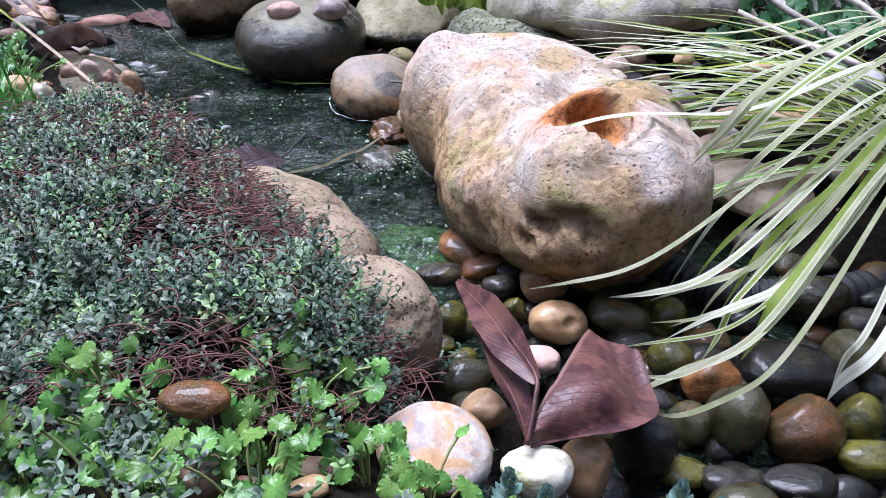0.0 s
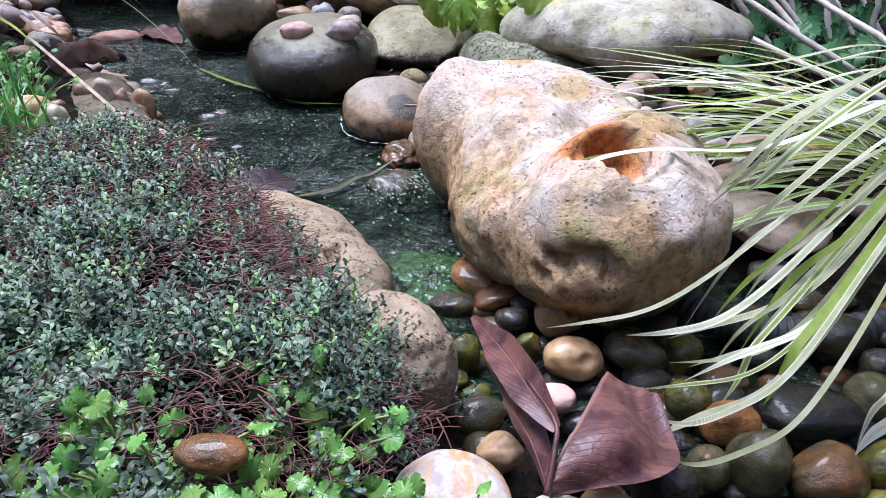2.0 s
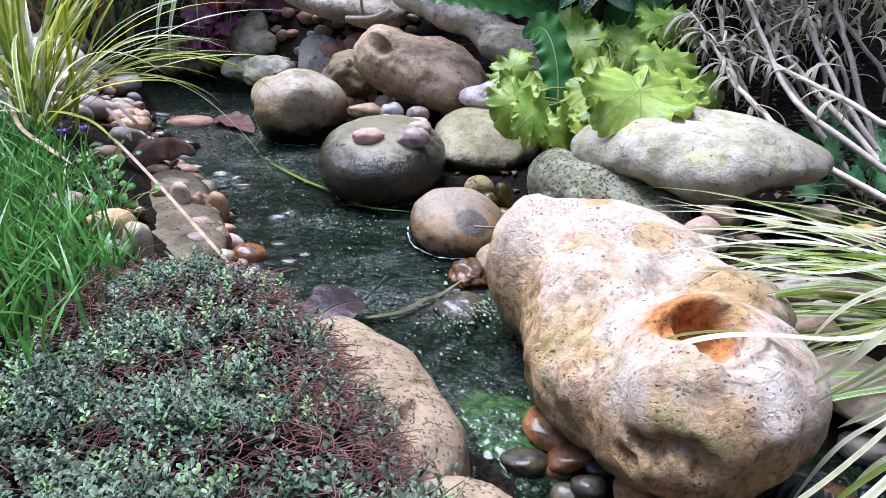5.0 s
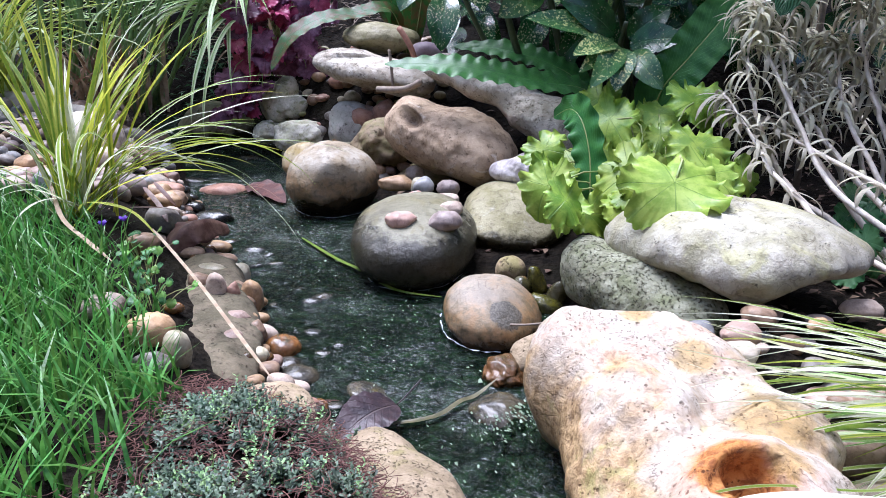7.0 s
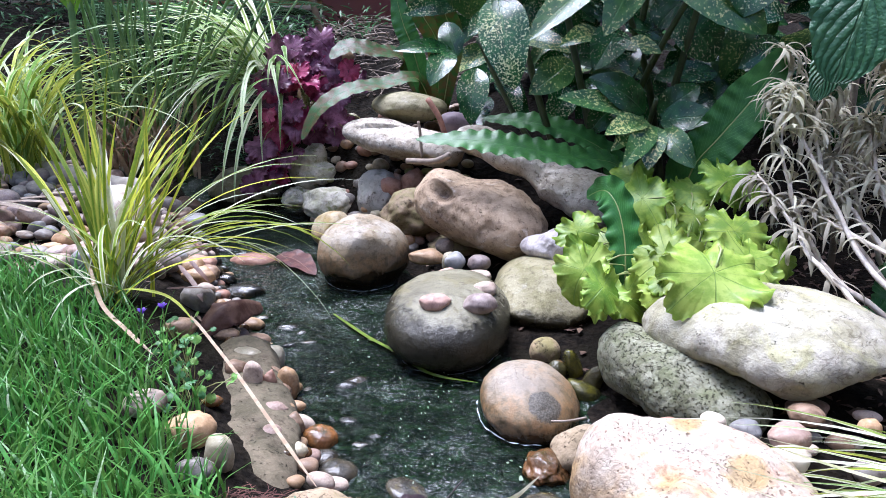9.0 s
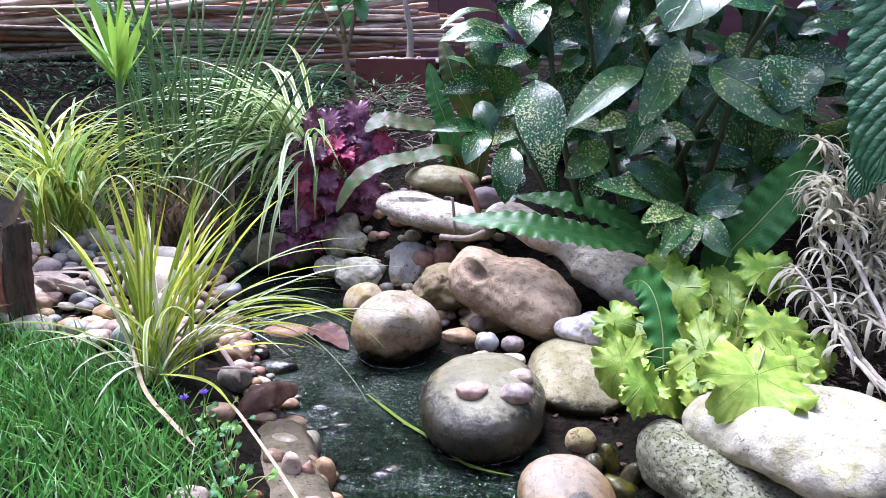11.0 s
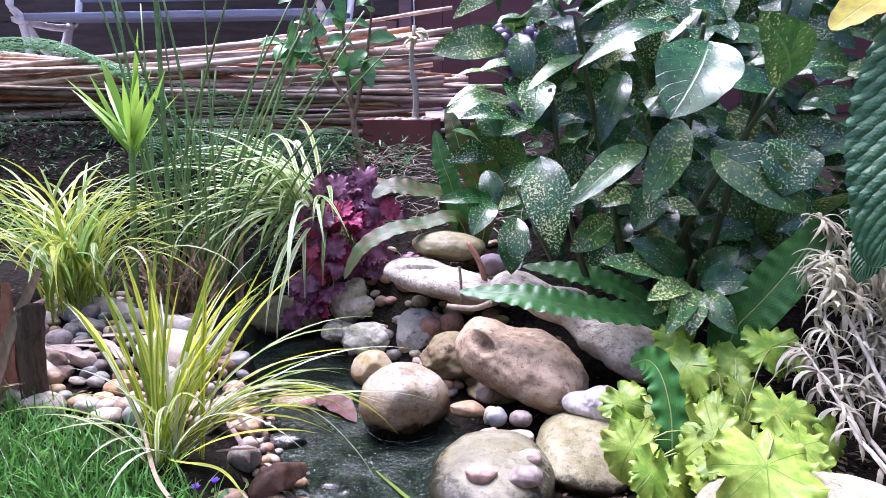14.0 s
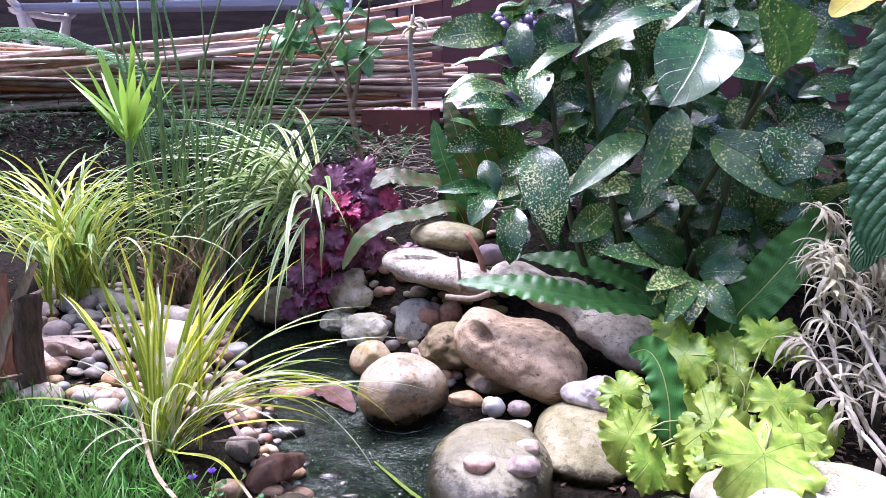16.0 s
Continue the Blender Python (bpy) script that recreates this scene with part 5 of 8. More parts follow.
def tuft(name, base, count, mat, az, elev, length, droop, width, label, seed, spread=0.03, bend=15, word="sedge", ground_stop=True, dry=0):
    """A clump of arching blades, each a part."""
    rng = np.random.default_rng(seed)
    base = np.array(base)
    root = thing(name, base, label, word)
    for k in range(count):
        b = base + np.array([*rng.normal(0, spread, 2), -0.004])
        v, f, t = blade(b, rng.uniform(*az), rng.uniform(*elev), rng.uniform(*length), rng.uniform(*droop), rng.uniform(*width), 14,
                        rng.normal(0, bend), 0.3, rng.uniform(1.0, 1.7), ground_stop)
        kind_of = mat[k % len(mat)] if isinstance(mat, tuple) else mat
        piece("blade", make_mesh("blade", v, f, (STRAW if k < dry else kind_of,), t), root)
    return root


def blade_to(root, points, width, mat, fold=0.3):
    """One blade along a given way."""
    p = bezier(points, 56)
    for _ in range(40):
        p[1:-1] = 0.25 * p[:-2] + 0.5 * p[1:-1] + 0.25 * p[2:]
    s = np.linspace(0, 1, 56)
    d = p[-1] - p[0]
    side = np.cross(d, (0, 0, 1))
    side = side / (np.linalg.norm(side) + 1e-9)
    w = width / 2 * np.minimum(1, 0.6 + 2 * s) * np.minimum(1, (1 - s) * 4 + 0.04)
    v, f, t = ribbon(p, w, side, fold)
    return piece("blade", make_mesh("blade", v, f, (mat,), t), root)


def laurel_leaf(root, base, tip, width, mat, lift=0.4):
    """An oval pointed leaf from its stalk to its tip, folded along the middle, its face between the sky and the lawn."""
    b, e = np.array(base), np.array(tip)
    d = e - b
    face = np.array((0.0, -1.0, 0.0)) * (1 - lift) + np.array((0.0, 0.0, 1.0)) * lift
    side = np.cross(d, face)
    side /= np.linalg.norm(side) + 1e-9
    up = np.cross(side, d)
    up /= np.linalg.norm(up)
    n = 17
    s = np.linspace(0, 1, n)
    key = abs(b[0] * 91 + b[2] * 57) % 1
    path = b + d * s[:, None] + up * (np.sin(np.pi * s) * (0.06 + 0.08 * key) * np.linalg.norm(d))[:, None] + side * (np.sin(np.pi * s) * (key - 0.5) * 0.12 * width)[:, None]
    w = width / 2 * np.sin(np.pi * np.clip(s, 0, 1) ** 0.85) ** 0.75 * (1 + 0.06 * np.where(s > 0.5, (s * 9) % 1 - 0.5, 0))
    w[0], w[-1] = 0.0012, 0.0004
    v, f, t = ribbon(path, w, side, 0.22, 5, 0.06, 2.0, key * 6)
    piece("leaf", make_mesh("leaf", v, f, (mat,), t), root)


def lobed_leaf(root, centre, radius, face, mat, lobes=6, ruffle=0.1, depth=0.25):
    """A round lobed leaf with ruffled margin; face: the way its upper side looks."""
    c, n = np.array(centre), np.array(face, float)
    n /= np.linalg.norm(n)
    key = abs(c[0] * 131 + c[1] * 77 + c[2] * 211) % 1
    ahead = np.array((math.cos(key * 6.28) * 0.6, -0.6, -0.5))
    ahead = ahead - n * (ahead @ n)
    ahead /= np.linalg.norm(ahead)
    side = np.cross(n, ahead)
    rings, turns = 10, 126
    rng = np.random.default_rng(int(key * 1e6))
    reach, sway = rng.uniform(0.82, 1.1, lobes + 1), rng.uniform(0, 6.28, 6)
    tilt = rng.normal(0, 0.1, lobes + 1)
    v, uv = [c], [(0.5, 0.0)]
    for r in range(1, rings + 1):
        q = r / rings
        for k in range(turns):
            a = 2 * math.pi * k / turns - math.pi
            turn = (a + 0.2 * math.sin(2 * a + sway[0]) + 0.1 * math.sin(3 * a + sway[1])) / (2 * math.pi) * lobes + 0.5 * (lobes % 2 == 0)
            i = math.floor(turn + 0.5)
            ph = turn - i
            i %= lobes
            # soft change from one lobe's reach to the next
            j = (i + (1 if ph > 0 else -1)) % lobes
            far = reach[i] * (1 - abs(ph)) + reach[j] * abs(ph)
            edge = far * (1.0 - 0.3 * depth * (2 * abs(ph)) ** 2 - 0.75 * depth * (2 * abs(ph)) ** 7 - 0.22 * depth * abs(math.sin(ph * 4 * math.pi + 0.6)) ** 6 + 0.012 * math.sin(a * lobes * 6 + sway[2]))
            edge *= 1 - 0.6 * max(0, 1 - abs(abs(a) - math.pi) / 0.2)
            d = radius * q * (1 - q * q * (1 - edge))
            wavy = math.sin(2 * a + sway[3]) + 0.9 * math.sin(3 * a + sway[4]) + 0.7 * q ** 6 * math.sin(11 * a + sway[5]) + 0.5 * q ** 6 * math.sin(17 * a + sway[2])
            lift = radius * (ruffle * q ** 2.5 * wavy + (tilt[i] * (1 - abs(ph)) + tilt[j] * abs(ph)) * q * q + 0.05 * q ** 3 * (2 * abs(ph)) ** 4 + 0.16 * q * q * math.sin(a + sway[0]) - 0.28 * q * q * max(0, math.cos(a)))
            v.append(c + ahead * math.cos(a) * d + side * math.sin(a) * d + n * lift)
            uv.append((0.5 + ph * 0.8 * (0.15 + 0.85 * q), q))
    f = [(0, 1 + k, 1 + (k + 1) % turns) for k in range(turns)]
    f += [(1 + (r - 1) * turns + k, 1 + r * turns + k, 1 + r * turns + (k + 1) % turns, 1 + (r - 1) * turns + (k + 1) % turns) for r in range(1, rings) for k in range(turns)]
    leaf = piece("leaf", make_mesh("leaf", np.array(v), f, (mat,), uv), root)
    foot = np.array(root.location) + (0, 0, -0.01)
    mid = (c * 0.6 + foot * 0.4) + np.array((0.5 * radius * math.sin(key * 40), 0.4 * radius * math.cos(key * 40), 0.9 * radius))
    c = c - n * radius * 0.08
    v, f, t = tube(bezier((c, mid, foot), 7), np.full(7, radius * 0.02 + 0.00045), 5)
    piece("leaf_stalk", make_mesh("leaf_stalk", v, f, (STALK,), t), root)


def strap_frond(root, points, width, mat, wave=0.35, waves=9.0, face=(0, -0.5, 0.86), label=""):
    """A strap fern frond with wavy margins and a raised midrib."""
    p = bezier(points, 130)
    s = np.linspace(0, 1, 130)
    tan = np.gradient(p, axis=0)
    side = np.cross(tan, face)
    w = width / 2 * np.minimum(1, 0.35 + s * 3) * np.minimum(1, ((1 - s) * 3.5) ** 0.7 + 0.02)
    v, f, t = ribbon(p, w, side, 0.12, 7, wave, waves, points[0][0] * 50)
    piece("frond", make_mesh("frond", v, f, (mat,), t), root, label)
    v, f, t = tube(p - np.array((0, 0, 0.0012)), np.linspace(0.0017, 0.0005, 130), 5)
    piece("midrib", make_mesh("midrib", v, f, (STALK,), t), root)


STALK = plain_mat("green_stalk", (0.22, 0.3, 0.08), (0.28, 0.27, 0.1), 0.01, 0.5)
DARK_STALK = plain_mat("dark_green_stalk", (0.035, 0.06, 0.02), (0.06, 0.08, 0.03), 0.01, 0.5)
BARK = plain_mat("grey_bark", (0.22, 0.17, 0.13), (0.32, 0.26, 0.2), 0.006, 0.85, 0.001)
PALE_BARK = plain_mat("pale_dead_wood", (0.4, 0.36, 0.29), (0.3, 0.27, 0.22), 0.008, 0.85, 0.001)
SPLIT_WOOD = plain_mat("split_pale_wood", (0.5, 0.36, 0.27), (0.36, 0.22, 0.16), 0.006, 0.75, 0.0015, stretch=(2, 2, 0.3))
RED_BARK = plain_mat("red_brown_bark", (0.36, 0.17, 0.11), (0.26, 0.12, 0.08), 0.008, 0.7, 0.001)
SILVER_BARK = plain_mat("pale_grey_bark", (0.72, 0.65, 0.54), (0.56, 0.48, 0.38), 0.006, 0.8, 0.001)
DARK_BARK = plain_mat("dark_rotten_bark", (0.05, 0.03, 0.022), (0.12, 0.07, 0.045), 0.01, 0.85, 0.003, stretch=(3, 3, 0.6))
SILVER = leaf_mat("silver_leaf", (0.46, 0.425, 0.29), (0.62, 0.575, 0.43), 0.65, 0.3, vary=0.35)
VIBURNUM = leaf_mat("quilted_leaf", (0.05, 0.15, 0.065), (0.08, 0.21, 0.09), 0.34, 0.25, vein=(0.15, 0.3, 0.14), veins=15.0, vary=0.05, bump=0.002, quilt=0.5)
YELLOW = leaf_mat("yellowing_leaf", (0.5, 0.42, 0.04), (0.38, 0.3, 0.05), 0.5, 0.4, vein=(0.5, 0.45, 0.1), veins=8.0)
DRY_LEAF = leaf_mat("dry_magnolia_leaf", (0.058, 0.022, 0.024), (0.16, 0.068, 0.052), 0.4, 0.1, vein=(0.24, 0.13, 0.1), veins=16.0, spots=(0.09, 0.04, 0.036), spot_cut=0.55, spot_size=0.009, vary=0.1, bump=0.0012)
DARK_LEAF = leaf_mat("dead_wet_leaf", (0.022, 0.015, 0.018), (0.05, 0.03, 0.032), 0.42, 0.05, vein=(0.1, 0.075, 0.07), veins=9.0, vary=0.1, bump=0.002)


def sedges():
    t = tuft("sedge_tuft", (0.46, 0.60, 0.03), 72, (SEDGE_WHITE, SEDGE_GOLD, SEDGE_WHITE, SEDGE_CREAM, SEDGE_GREEN), (165, 200), (22, 46), (0.28, 0.42), (40, 80), (0.004, 0.0065), "large white-striped sedge arching over the rocks", 3, 0.03, 10)
    rng = np.random.default_rng(31)
    root = np.array(t.location)
    ways = (((0.186, 0.374, 0.191), (0.164, 0.378, 0.158), (0.147, 0.393, 0.125)), ((0.202, 0.389, 0.177), (0.182, 0.395, 0.148), (0.173, 0.406, 0.127)),
            ((0.164, 0.26, 0.096), (0.135, 0.25, 0.079), (0.109, 0.251, 0.06), (0.096, 0.269, 0.053)), ((0.192, 0.242, 0.124), (0.168, 0.231, 0.105), (0.164, 0.232, 0.088)),
            ((0.198, 0.33, 0.095), (0.174, 0.312, 0.086), (0.167, 0.303, 0.07), (0.156, 0.296, 0.058)), ((0.204, 0.378, 0.119), (0.171, 0.372, 0.089), (0.152, 0.367, 0.061)),
            ((0.203, 0.35, 0.071), (0.153, 0.339, 0.055), (0.123, 0.346, 0.047)), ((0.177, 0.311, 0.083), (0.123, 0.302, 0.069), (0.093, 0.307, 0.06)),
            ((0.212, 0.411, 0.115), (0.187, 0.411, 0.096), (0.169, 0.407, 0.07), (0.147, 0.392, 0.04)), ((0.211, 0.441, 0.138), (0.135, 0.436, 0.147), (0.08, 0.429, 0.14), (0.063, 0.426, 0.125)),
            ((0.23, 0.554, 0.148), (0.145, 0.568, 0.15), (0.057, 0.589, 0.155)), ((0.222, 0.525, 0.141), (0.14, 0.54, 0.147), (0.082, 0.565, 0.152)),
            ((0.234, 0.414, 0.101), (0.198, 0.402, 0.08), (0.183, 0.398, 0.053)), ((0.209, 0.338, 0.09), (0.161, 0.327, 0.072), (0.126, 0.326, 0.05)),
            ((0.218, 0.386, 0.072), (0.164, 0.376, 0.055), (0.13, 0.372, 0.045)), ((0.277, 0.498, 0.165), (0.205, 0.483, 0.149), (0.17, 0.461, 0.12)), ((0.194, 0.259, 0.113), (0.179, 0.251, 0.1), (0.176, 0.248, 0.076)))
    for w in ways:
        for k in range(2):
            way = np.array(w) + (rng.normal(0, 0.03, 3) * (k > 0)) * (1, 1, 0.6)
            first = way[0]
            rise = (root * 0.55 + first * 0.45) + (0, 0, 0.07 + 0.12 * first[2])
            blade_to(t, (root + (*rng.normal(0, 0.02, 2), 0), rise, *way), rng.uniform(0.0026, 0.0056), SEDGE_CREAM if rng.uniform() < 0.5 else SEDGE_WHITE, 0.22)
    g = tuft("sedge_tuft", (-0.66, 0.97, 0.09), 52, (SEDGE_YELLOW, SEDGE_YELLOW, SEDGE_GOLD, SEDGE_YELLOW, SEDGE_CREAM), (20, 160), (58, 88), (0.18, 0.37), (10, 70), (0.0048, 0.0082), "yellow-striped sedge tuft on the stream bank", 4, 0.016, 10)
    for k in range(26):
        b = np.array(g.location) + (*rng.normal(0, 0.014, 2), 0)
        v, f, uv = blade(b, rng.normal(12, 16), rng.uniform(38, 64), rng.uniform(0.26, 0.41), rng.uniform(60, 115), rng.uniform(0.0045, 0.0072), 14, rng.normal(0, 8), 0.3, 1.3, False)
        piece("blade", make_mesh("blade", v, f, (SEDGE_YELLOW if k % 2 == 0 else SEDGE_WHITE,), uv), g)
    for k in range(14):
        b = np.array(g.location) + (*rng.normal(0, 0.014, 2), 0)
        v, f, uv = blade(b, rng.uniform(100, 330), rng.uniform(45, 80), rng.uniform(0.15, 0.26), rng.uniform(40, 110), rng.uniform(0.004, 0.006), 14, rng.normal(0, 8))
        piece("blade", make_mesh("blade", v, f, (SEDGE_WHITE,), uv), g)
    blade_to(g, ((-0.66, 0.97, 0.1), (-0.6, 1.02, 0.17), (-0.5, 1.1, 0.14), (-0.42, 1.12, 0.05), (-0.385, 1.1, 0.012)), 0.004, SEDGE_WHITE)
    blade_to(g, ((-0.66, 0.97, 0.1), (-0.585, 0.878, 0.15), (-0.539, 0.897, 0.135), (-0.49, 0.866, 0.11)), 0.0045, SEDGE_GOLD)
    tuft("sedge_tuft", (-1.17, 1.5, 0.125), 100, (SEDGE_GOLD, SEDGE_GOLD, SEDGE_GREEN), (-180, 180), (62, 89), (0.36, 0.54), (85, 140), (0.006, 0.0095), "golden striped sedge clump behind the pebbles", 5, 0.035, 10)
    tuft("sedge_tuft", (-1.36, 1.72, 0.15), 70, (SEDGE_GREEN, SEDGE_GOLD, SEDGE_GOLD), (-180, 180), (60, 88), (0.34, 0.52), (85, 140), (0.006, 0.0095), "golden striped sedge clump at the back of the pebbles", 15, 0.035, 10)
    tuft("dead_grass", (-1.0, 1.6, 0.14), 34, (STRAW, LITTER_STRAW), (-180, 180), (40, 86), (0.1, 0.2), (20, 80), (0.005, 0.009), "dead brown leaf bases of a reed clump", 25, 0.03, 12, "grass")
    tuft("sedge_tuft", (-0.74, 1.88, 0.29), 120, (SEDGE_GREEN, SEDGE_GREEN, SEDGE_WHITE), (150, 290), (15, 70), (0.28, 0.5), (60, 120), (0.008, 0.0125), "green and cream striped sedge clump above the stream", 6, 0.03, 14)


def reeds():
    """A clump of tall round reed stems with a leafy head among them."""
    rng = np.random.default_rng(8)
    r = thing("reed_clump", (-1.03, 1.68, 0.1), "tall green reed clump with brown sheathed bases at the water", "reeds")
    for k in range(38):
        b = np.array((-1.0, 1.7, 0.09)) + (*rng.normal(0, 0.05, 2), 0)
        p, _ = blade_path(b, rng.uniform(0, 360) if k % 2 else rng.uniform(-20, 30), rng.uniform(74, 90) if k % 2 else rng.uniform(48, 78), rng.uniform(0.4, 0.95), rng.uniform(0, 14), 9)
        v, f, t = tube(p, np.linspace(0.0048, 0.0018, 9) * rng.uniform(0.7, 1.3), 6)
        piece("stem", make_mesh("stem", v, f, (REED,), t), r)
    for k in range(60):
        b = np.array((-1.0, 1.66, 0.09)) + (*rng.normal(0, 0.05, 2), 0)
        v, f, t = blade(b, rng.uniform(0, 360), rng.uniform(55, 88), rng.uniform(0.1, 0.24), 20, 0.011, 8)
        piece("sheath", make_mesh("sheath", v, f, (STRAW,), t), r)
    h = thing("umbrella_reed", (-1.07, 1.56, 0.1), "bright green umbrella reed with a spray of strap leaves", "reeds")
    v, f, t = tube(bezier(((-1.07, 1.56, 0.1), (-1.07, 1.57, 0.25), (-1.07, 1.59, 0.4), (-1.068, 1.6, 0.53)), 10), np.full(10, 0.0075), 7)
    piece("stem", make_mesh("stem", v, f, (REED,), t), h)
    v, f, t = tube(bezier(((-1.0, 1.6, 0.1), (-1.0, 1.62, 0.5), (-1.0, 1.64, 1.1)), 10), np.full(10, 0.0055), 7)
    piece("stem", make_mesh("stem", v, f, (REED,), t), h)
    for k in range(17):
        v, f, t = blade((-1.069, 1.6, 0.46 + 0.004 * k), 180 * (k % 2) + rng.normal(-10, 30), rng.uniform(35, 86), rng.uniform(0.16, 0.23), rng.uniform(0, 26), 0.015, 10)
        piece("leaf", make_mesh("leaf", v, f, (REED_BRIGHT,), t), h)


def laurel_shrub():
    shrub = thing("spotted_laurel", (0.1, 1.5, 0.2), "dense spotted laurel shrub with glossy green leaves flecked yellow", "shrub")
    rng = np.random.default_rng(12)
    tops = ((0.1, 1.34, 0.72), (-0.14, 1.45, 0.62), (0.22, 1.35, 0.62), (0.02, 1.42, 0.58), (0.12, 1.36, 0.33), (-0.2, 1.56, 0.42), (0.25, 1.4, 0.8), (-0.1, 1.5, 0.75))
    for q in tops:
        b = np.array((0.08, 1.56, 0.2)) + (*rng.normal(0, 0.06, 2), 0)
        b[2] = float(ground_z(b[0], b[1])) - 0.01
        p = bezier((b, (b + q) / 2 + rng.normal(0, 0.02, 3), q), 12)
        v, f, t = tube(p, np.linspace(0.009, 0.004, 12), 7)
        piece("stem", make_mesh("stem", v, f, (DARK_STALK,), t), shrub)
    for k in range(560):
        c = np.array((rng.uniform(-0.24, 0.7), rng.uniform(1.5, 2.1), rng.uniform(0.24, 1.1)))
        if c[1] < 1.72 and c[2] < 0.5 and c[0] < 0.1:
            continue
        d = np.array((rng.normal(0, 1), rng.normal(-0.4, 0.6), rng.normal(-0.35, 0.5)))
        d /= np.linalg.norm(d)
        laurel_leaf(shrub, c, c + d * rng.uniform(0.1, 0.17), rng.uniform(0.045, 0.075), AUCUBA if k % 4 else AUCUBA_GOLD, rng.uniform(0.2, 0.8))
    laurel_leaf(shrub, (0.106, 1.318, 0.692), (0.038, 1.198, 0.577), 0.127, AUCUBA, 0.50)
    laurel_leaf(shrub, (-0.153, 1.419, 0.500), (-0.117, 1.328, 0.347), 0.086, AUCUBA, 0.20)
    laurel_leaf(shrub, (0.084, 1.390, 0.568), (0.021, 1.298, 0.435), 0.068, AUCUBA_GOLD, 0.20)
    laurel_leaf(shrub, (0.029, 1.402, 0.523), (-0.098, 1.298, 0.428), 0.059, AUCUBA_GOLD, 0.50)
    laurel_leaf(shrub, (-0.191, 1.496, 0.635), (-0.206, 1.545, 0.724), 0.054, AUCUBA, 0.40)
    laurel_leaf(shrub, (-0.128, 1.534, 0.623), (-0.149, 1.590, 0.744), 0.081, AUCUBA, 0.40)
    laurel_leaf(shrub, (0.070, 1.402, 0.723), (-0.095, 1.328, 0.651), 0.054, AUCUBA, 0.60)
    laurel_leaf(shrub, (-0.190, 1.510, 0.561), (-0.300, 1.431, 0.566), 0.049, AUCUBA, 0.50)
    laurel_leaf(shrub, (0.230, 1.325, 0.632), (0.156, 1.230, 0.726), 0.087, AUCUBA_GOLD, 0.10)
    laurel_leaf(shrub, (0.250, 1.413, 0.642), (0.346, 1.410, 0.653), 0.052, AUCUBA, 0.80)
    laurel_leaf(shrub, (0.111, 1.261, 0.529), (0.240, 1.210, 0.442), 0.083, AUCUBA_GOLD, 0.30)
    laurel_leaf(shrub, (0.225, 1.262, 0.545), (0.206, 1.210, 0.466), 0.090, AUCUBA, 0.30)
    laurel_leaf(shrub, (0.251, 1.406, 0.610), (0.111, 1.389, 0.633), 0.062, AUCUBA, 0.50)
    laurel_leaf(shrub, (0.061, 1.440, 0.440), (0.015, 1.367, 0.377), 0.064, AUCUBA, 0.40)
    laurel_leaf(shrub, (0.043, 1.454, 0.422), (-0.044, 1.386, 0.415), 0.047, AUCUBA_GOLD, 0.50)
    laurel_leaf(shrub, (-0.021, 1.446, 0.387), (-0.094, 1.381, 0.334), 0.060, AUCUBA_GOLD, 0.20)
    laurel_leaf(shrub, (0.062, 1.435, 0.415), (0.130, 1.412, 0.402), 0.040, AUCUBA_GOLD, 0.50)
    laurel_leaf(shrub, (0.072, 1.435, 0.410), (0.079, 1.374, 0.365), 0.046, AUCUBA, 0.30)
    laurel_leaf(shrub, (0.099, 1.333, 0.304), (-0.048, 1.276, 0.342), 0.049, AUCUBA_GOLD, 0.50)
    laurel_leaf(shrub, (0.099, 1.334, 0.311), (0.003, 1.312, 0.371), 0.059, AUCUBA, 0.40)
    laurel_leaf(shrub, (0.099, 1.311, 0.302), (0.027, 1.235, 0.291), 0.042, AUCUBA_GOLD, 0.50)
    laurel_leaf(shrub, (0.125, 1.358, 0.305), (0.189, 1.359, 0.354), 0.052, AUCUBA, 0.40)
    laurel_leaf(shrub, (0.126, 1.335, 0.296), (0.205, 1.300, 0.311), 0.054, AUCUBA, 0.40)
    laurel_leaf(shrub, (0.106, 1.311, 0.297), (0.055, 1.208, 0.246), 0.042, AUCUBA_GOLD, 0.20)
    laurel_leaf(shrub, (0.111, 1.312, 0.294), (0.097, 1.234, 0.237), 0.048, AUCUBA_GOLD, 0.20)
    laurel_leaf(shrub, (0.127, 1.313, 0.288), (0.171, 1.246, 0.239), 0.046, AUCUBA_GOLD, 0.20)
    laurel_leaf(shrub, (0.105, 1.332, 0.298), (0.040, 1.251, 0.263), 0.034, AUCUBA_GOLD, 0.30)
    laurel_leaf(shrub, (-0.249, 1.587, 0.393), (-0.358, 1.508, 0.398), 0.042, AUCUBA, 0.50)
    laurel_leaf(shrub, (-0.253, 1.566, 0.393), (-0.283, 1.485, 0.335), 0.055, AUCUBA, 0.30)
    laurel_leaf(shrub, (-0.198, 1.537, 0.364), (-0.203, 1.471, 0.263), 0.063, AUCUBA, 0.15)
    laurel_leaf(shrub, (-0.244, 1.606, 0.381), (-0.275, 1.657, 0.446), 0.053, AUCUBA, 0.30)
    laurel_leaf(shrub, (-0.215, 1.544, 0.636), (-0.322, 1.475, 0.639), 0.032, AUCUBA_GOLD, 0.80)
    laurel_leaf(shrub, (-0.220, 1.538, 0.614), (-0.329, 1.452, 0.586), 0.037, AUCUBA_GOLD, 0.80)
    laurel_leaf(shrub, (-0.084, 1.471, 0.679), (-0.179, 1.379, 0.615), 0.036, AUCUBA_GOLD, 0.70)
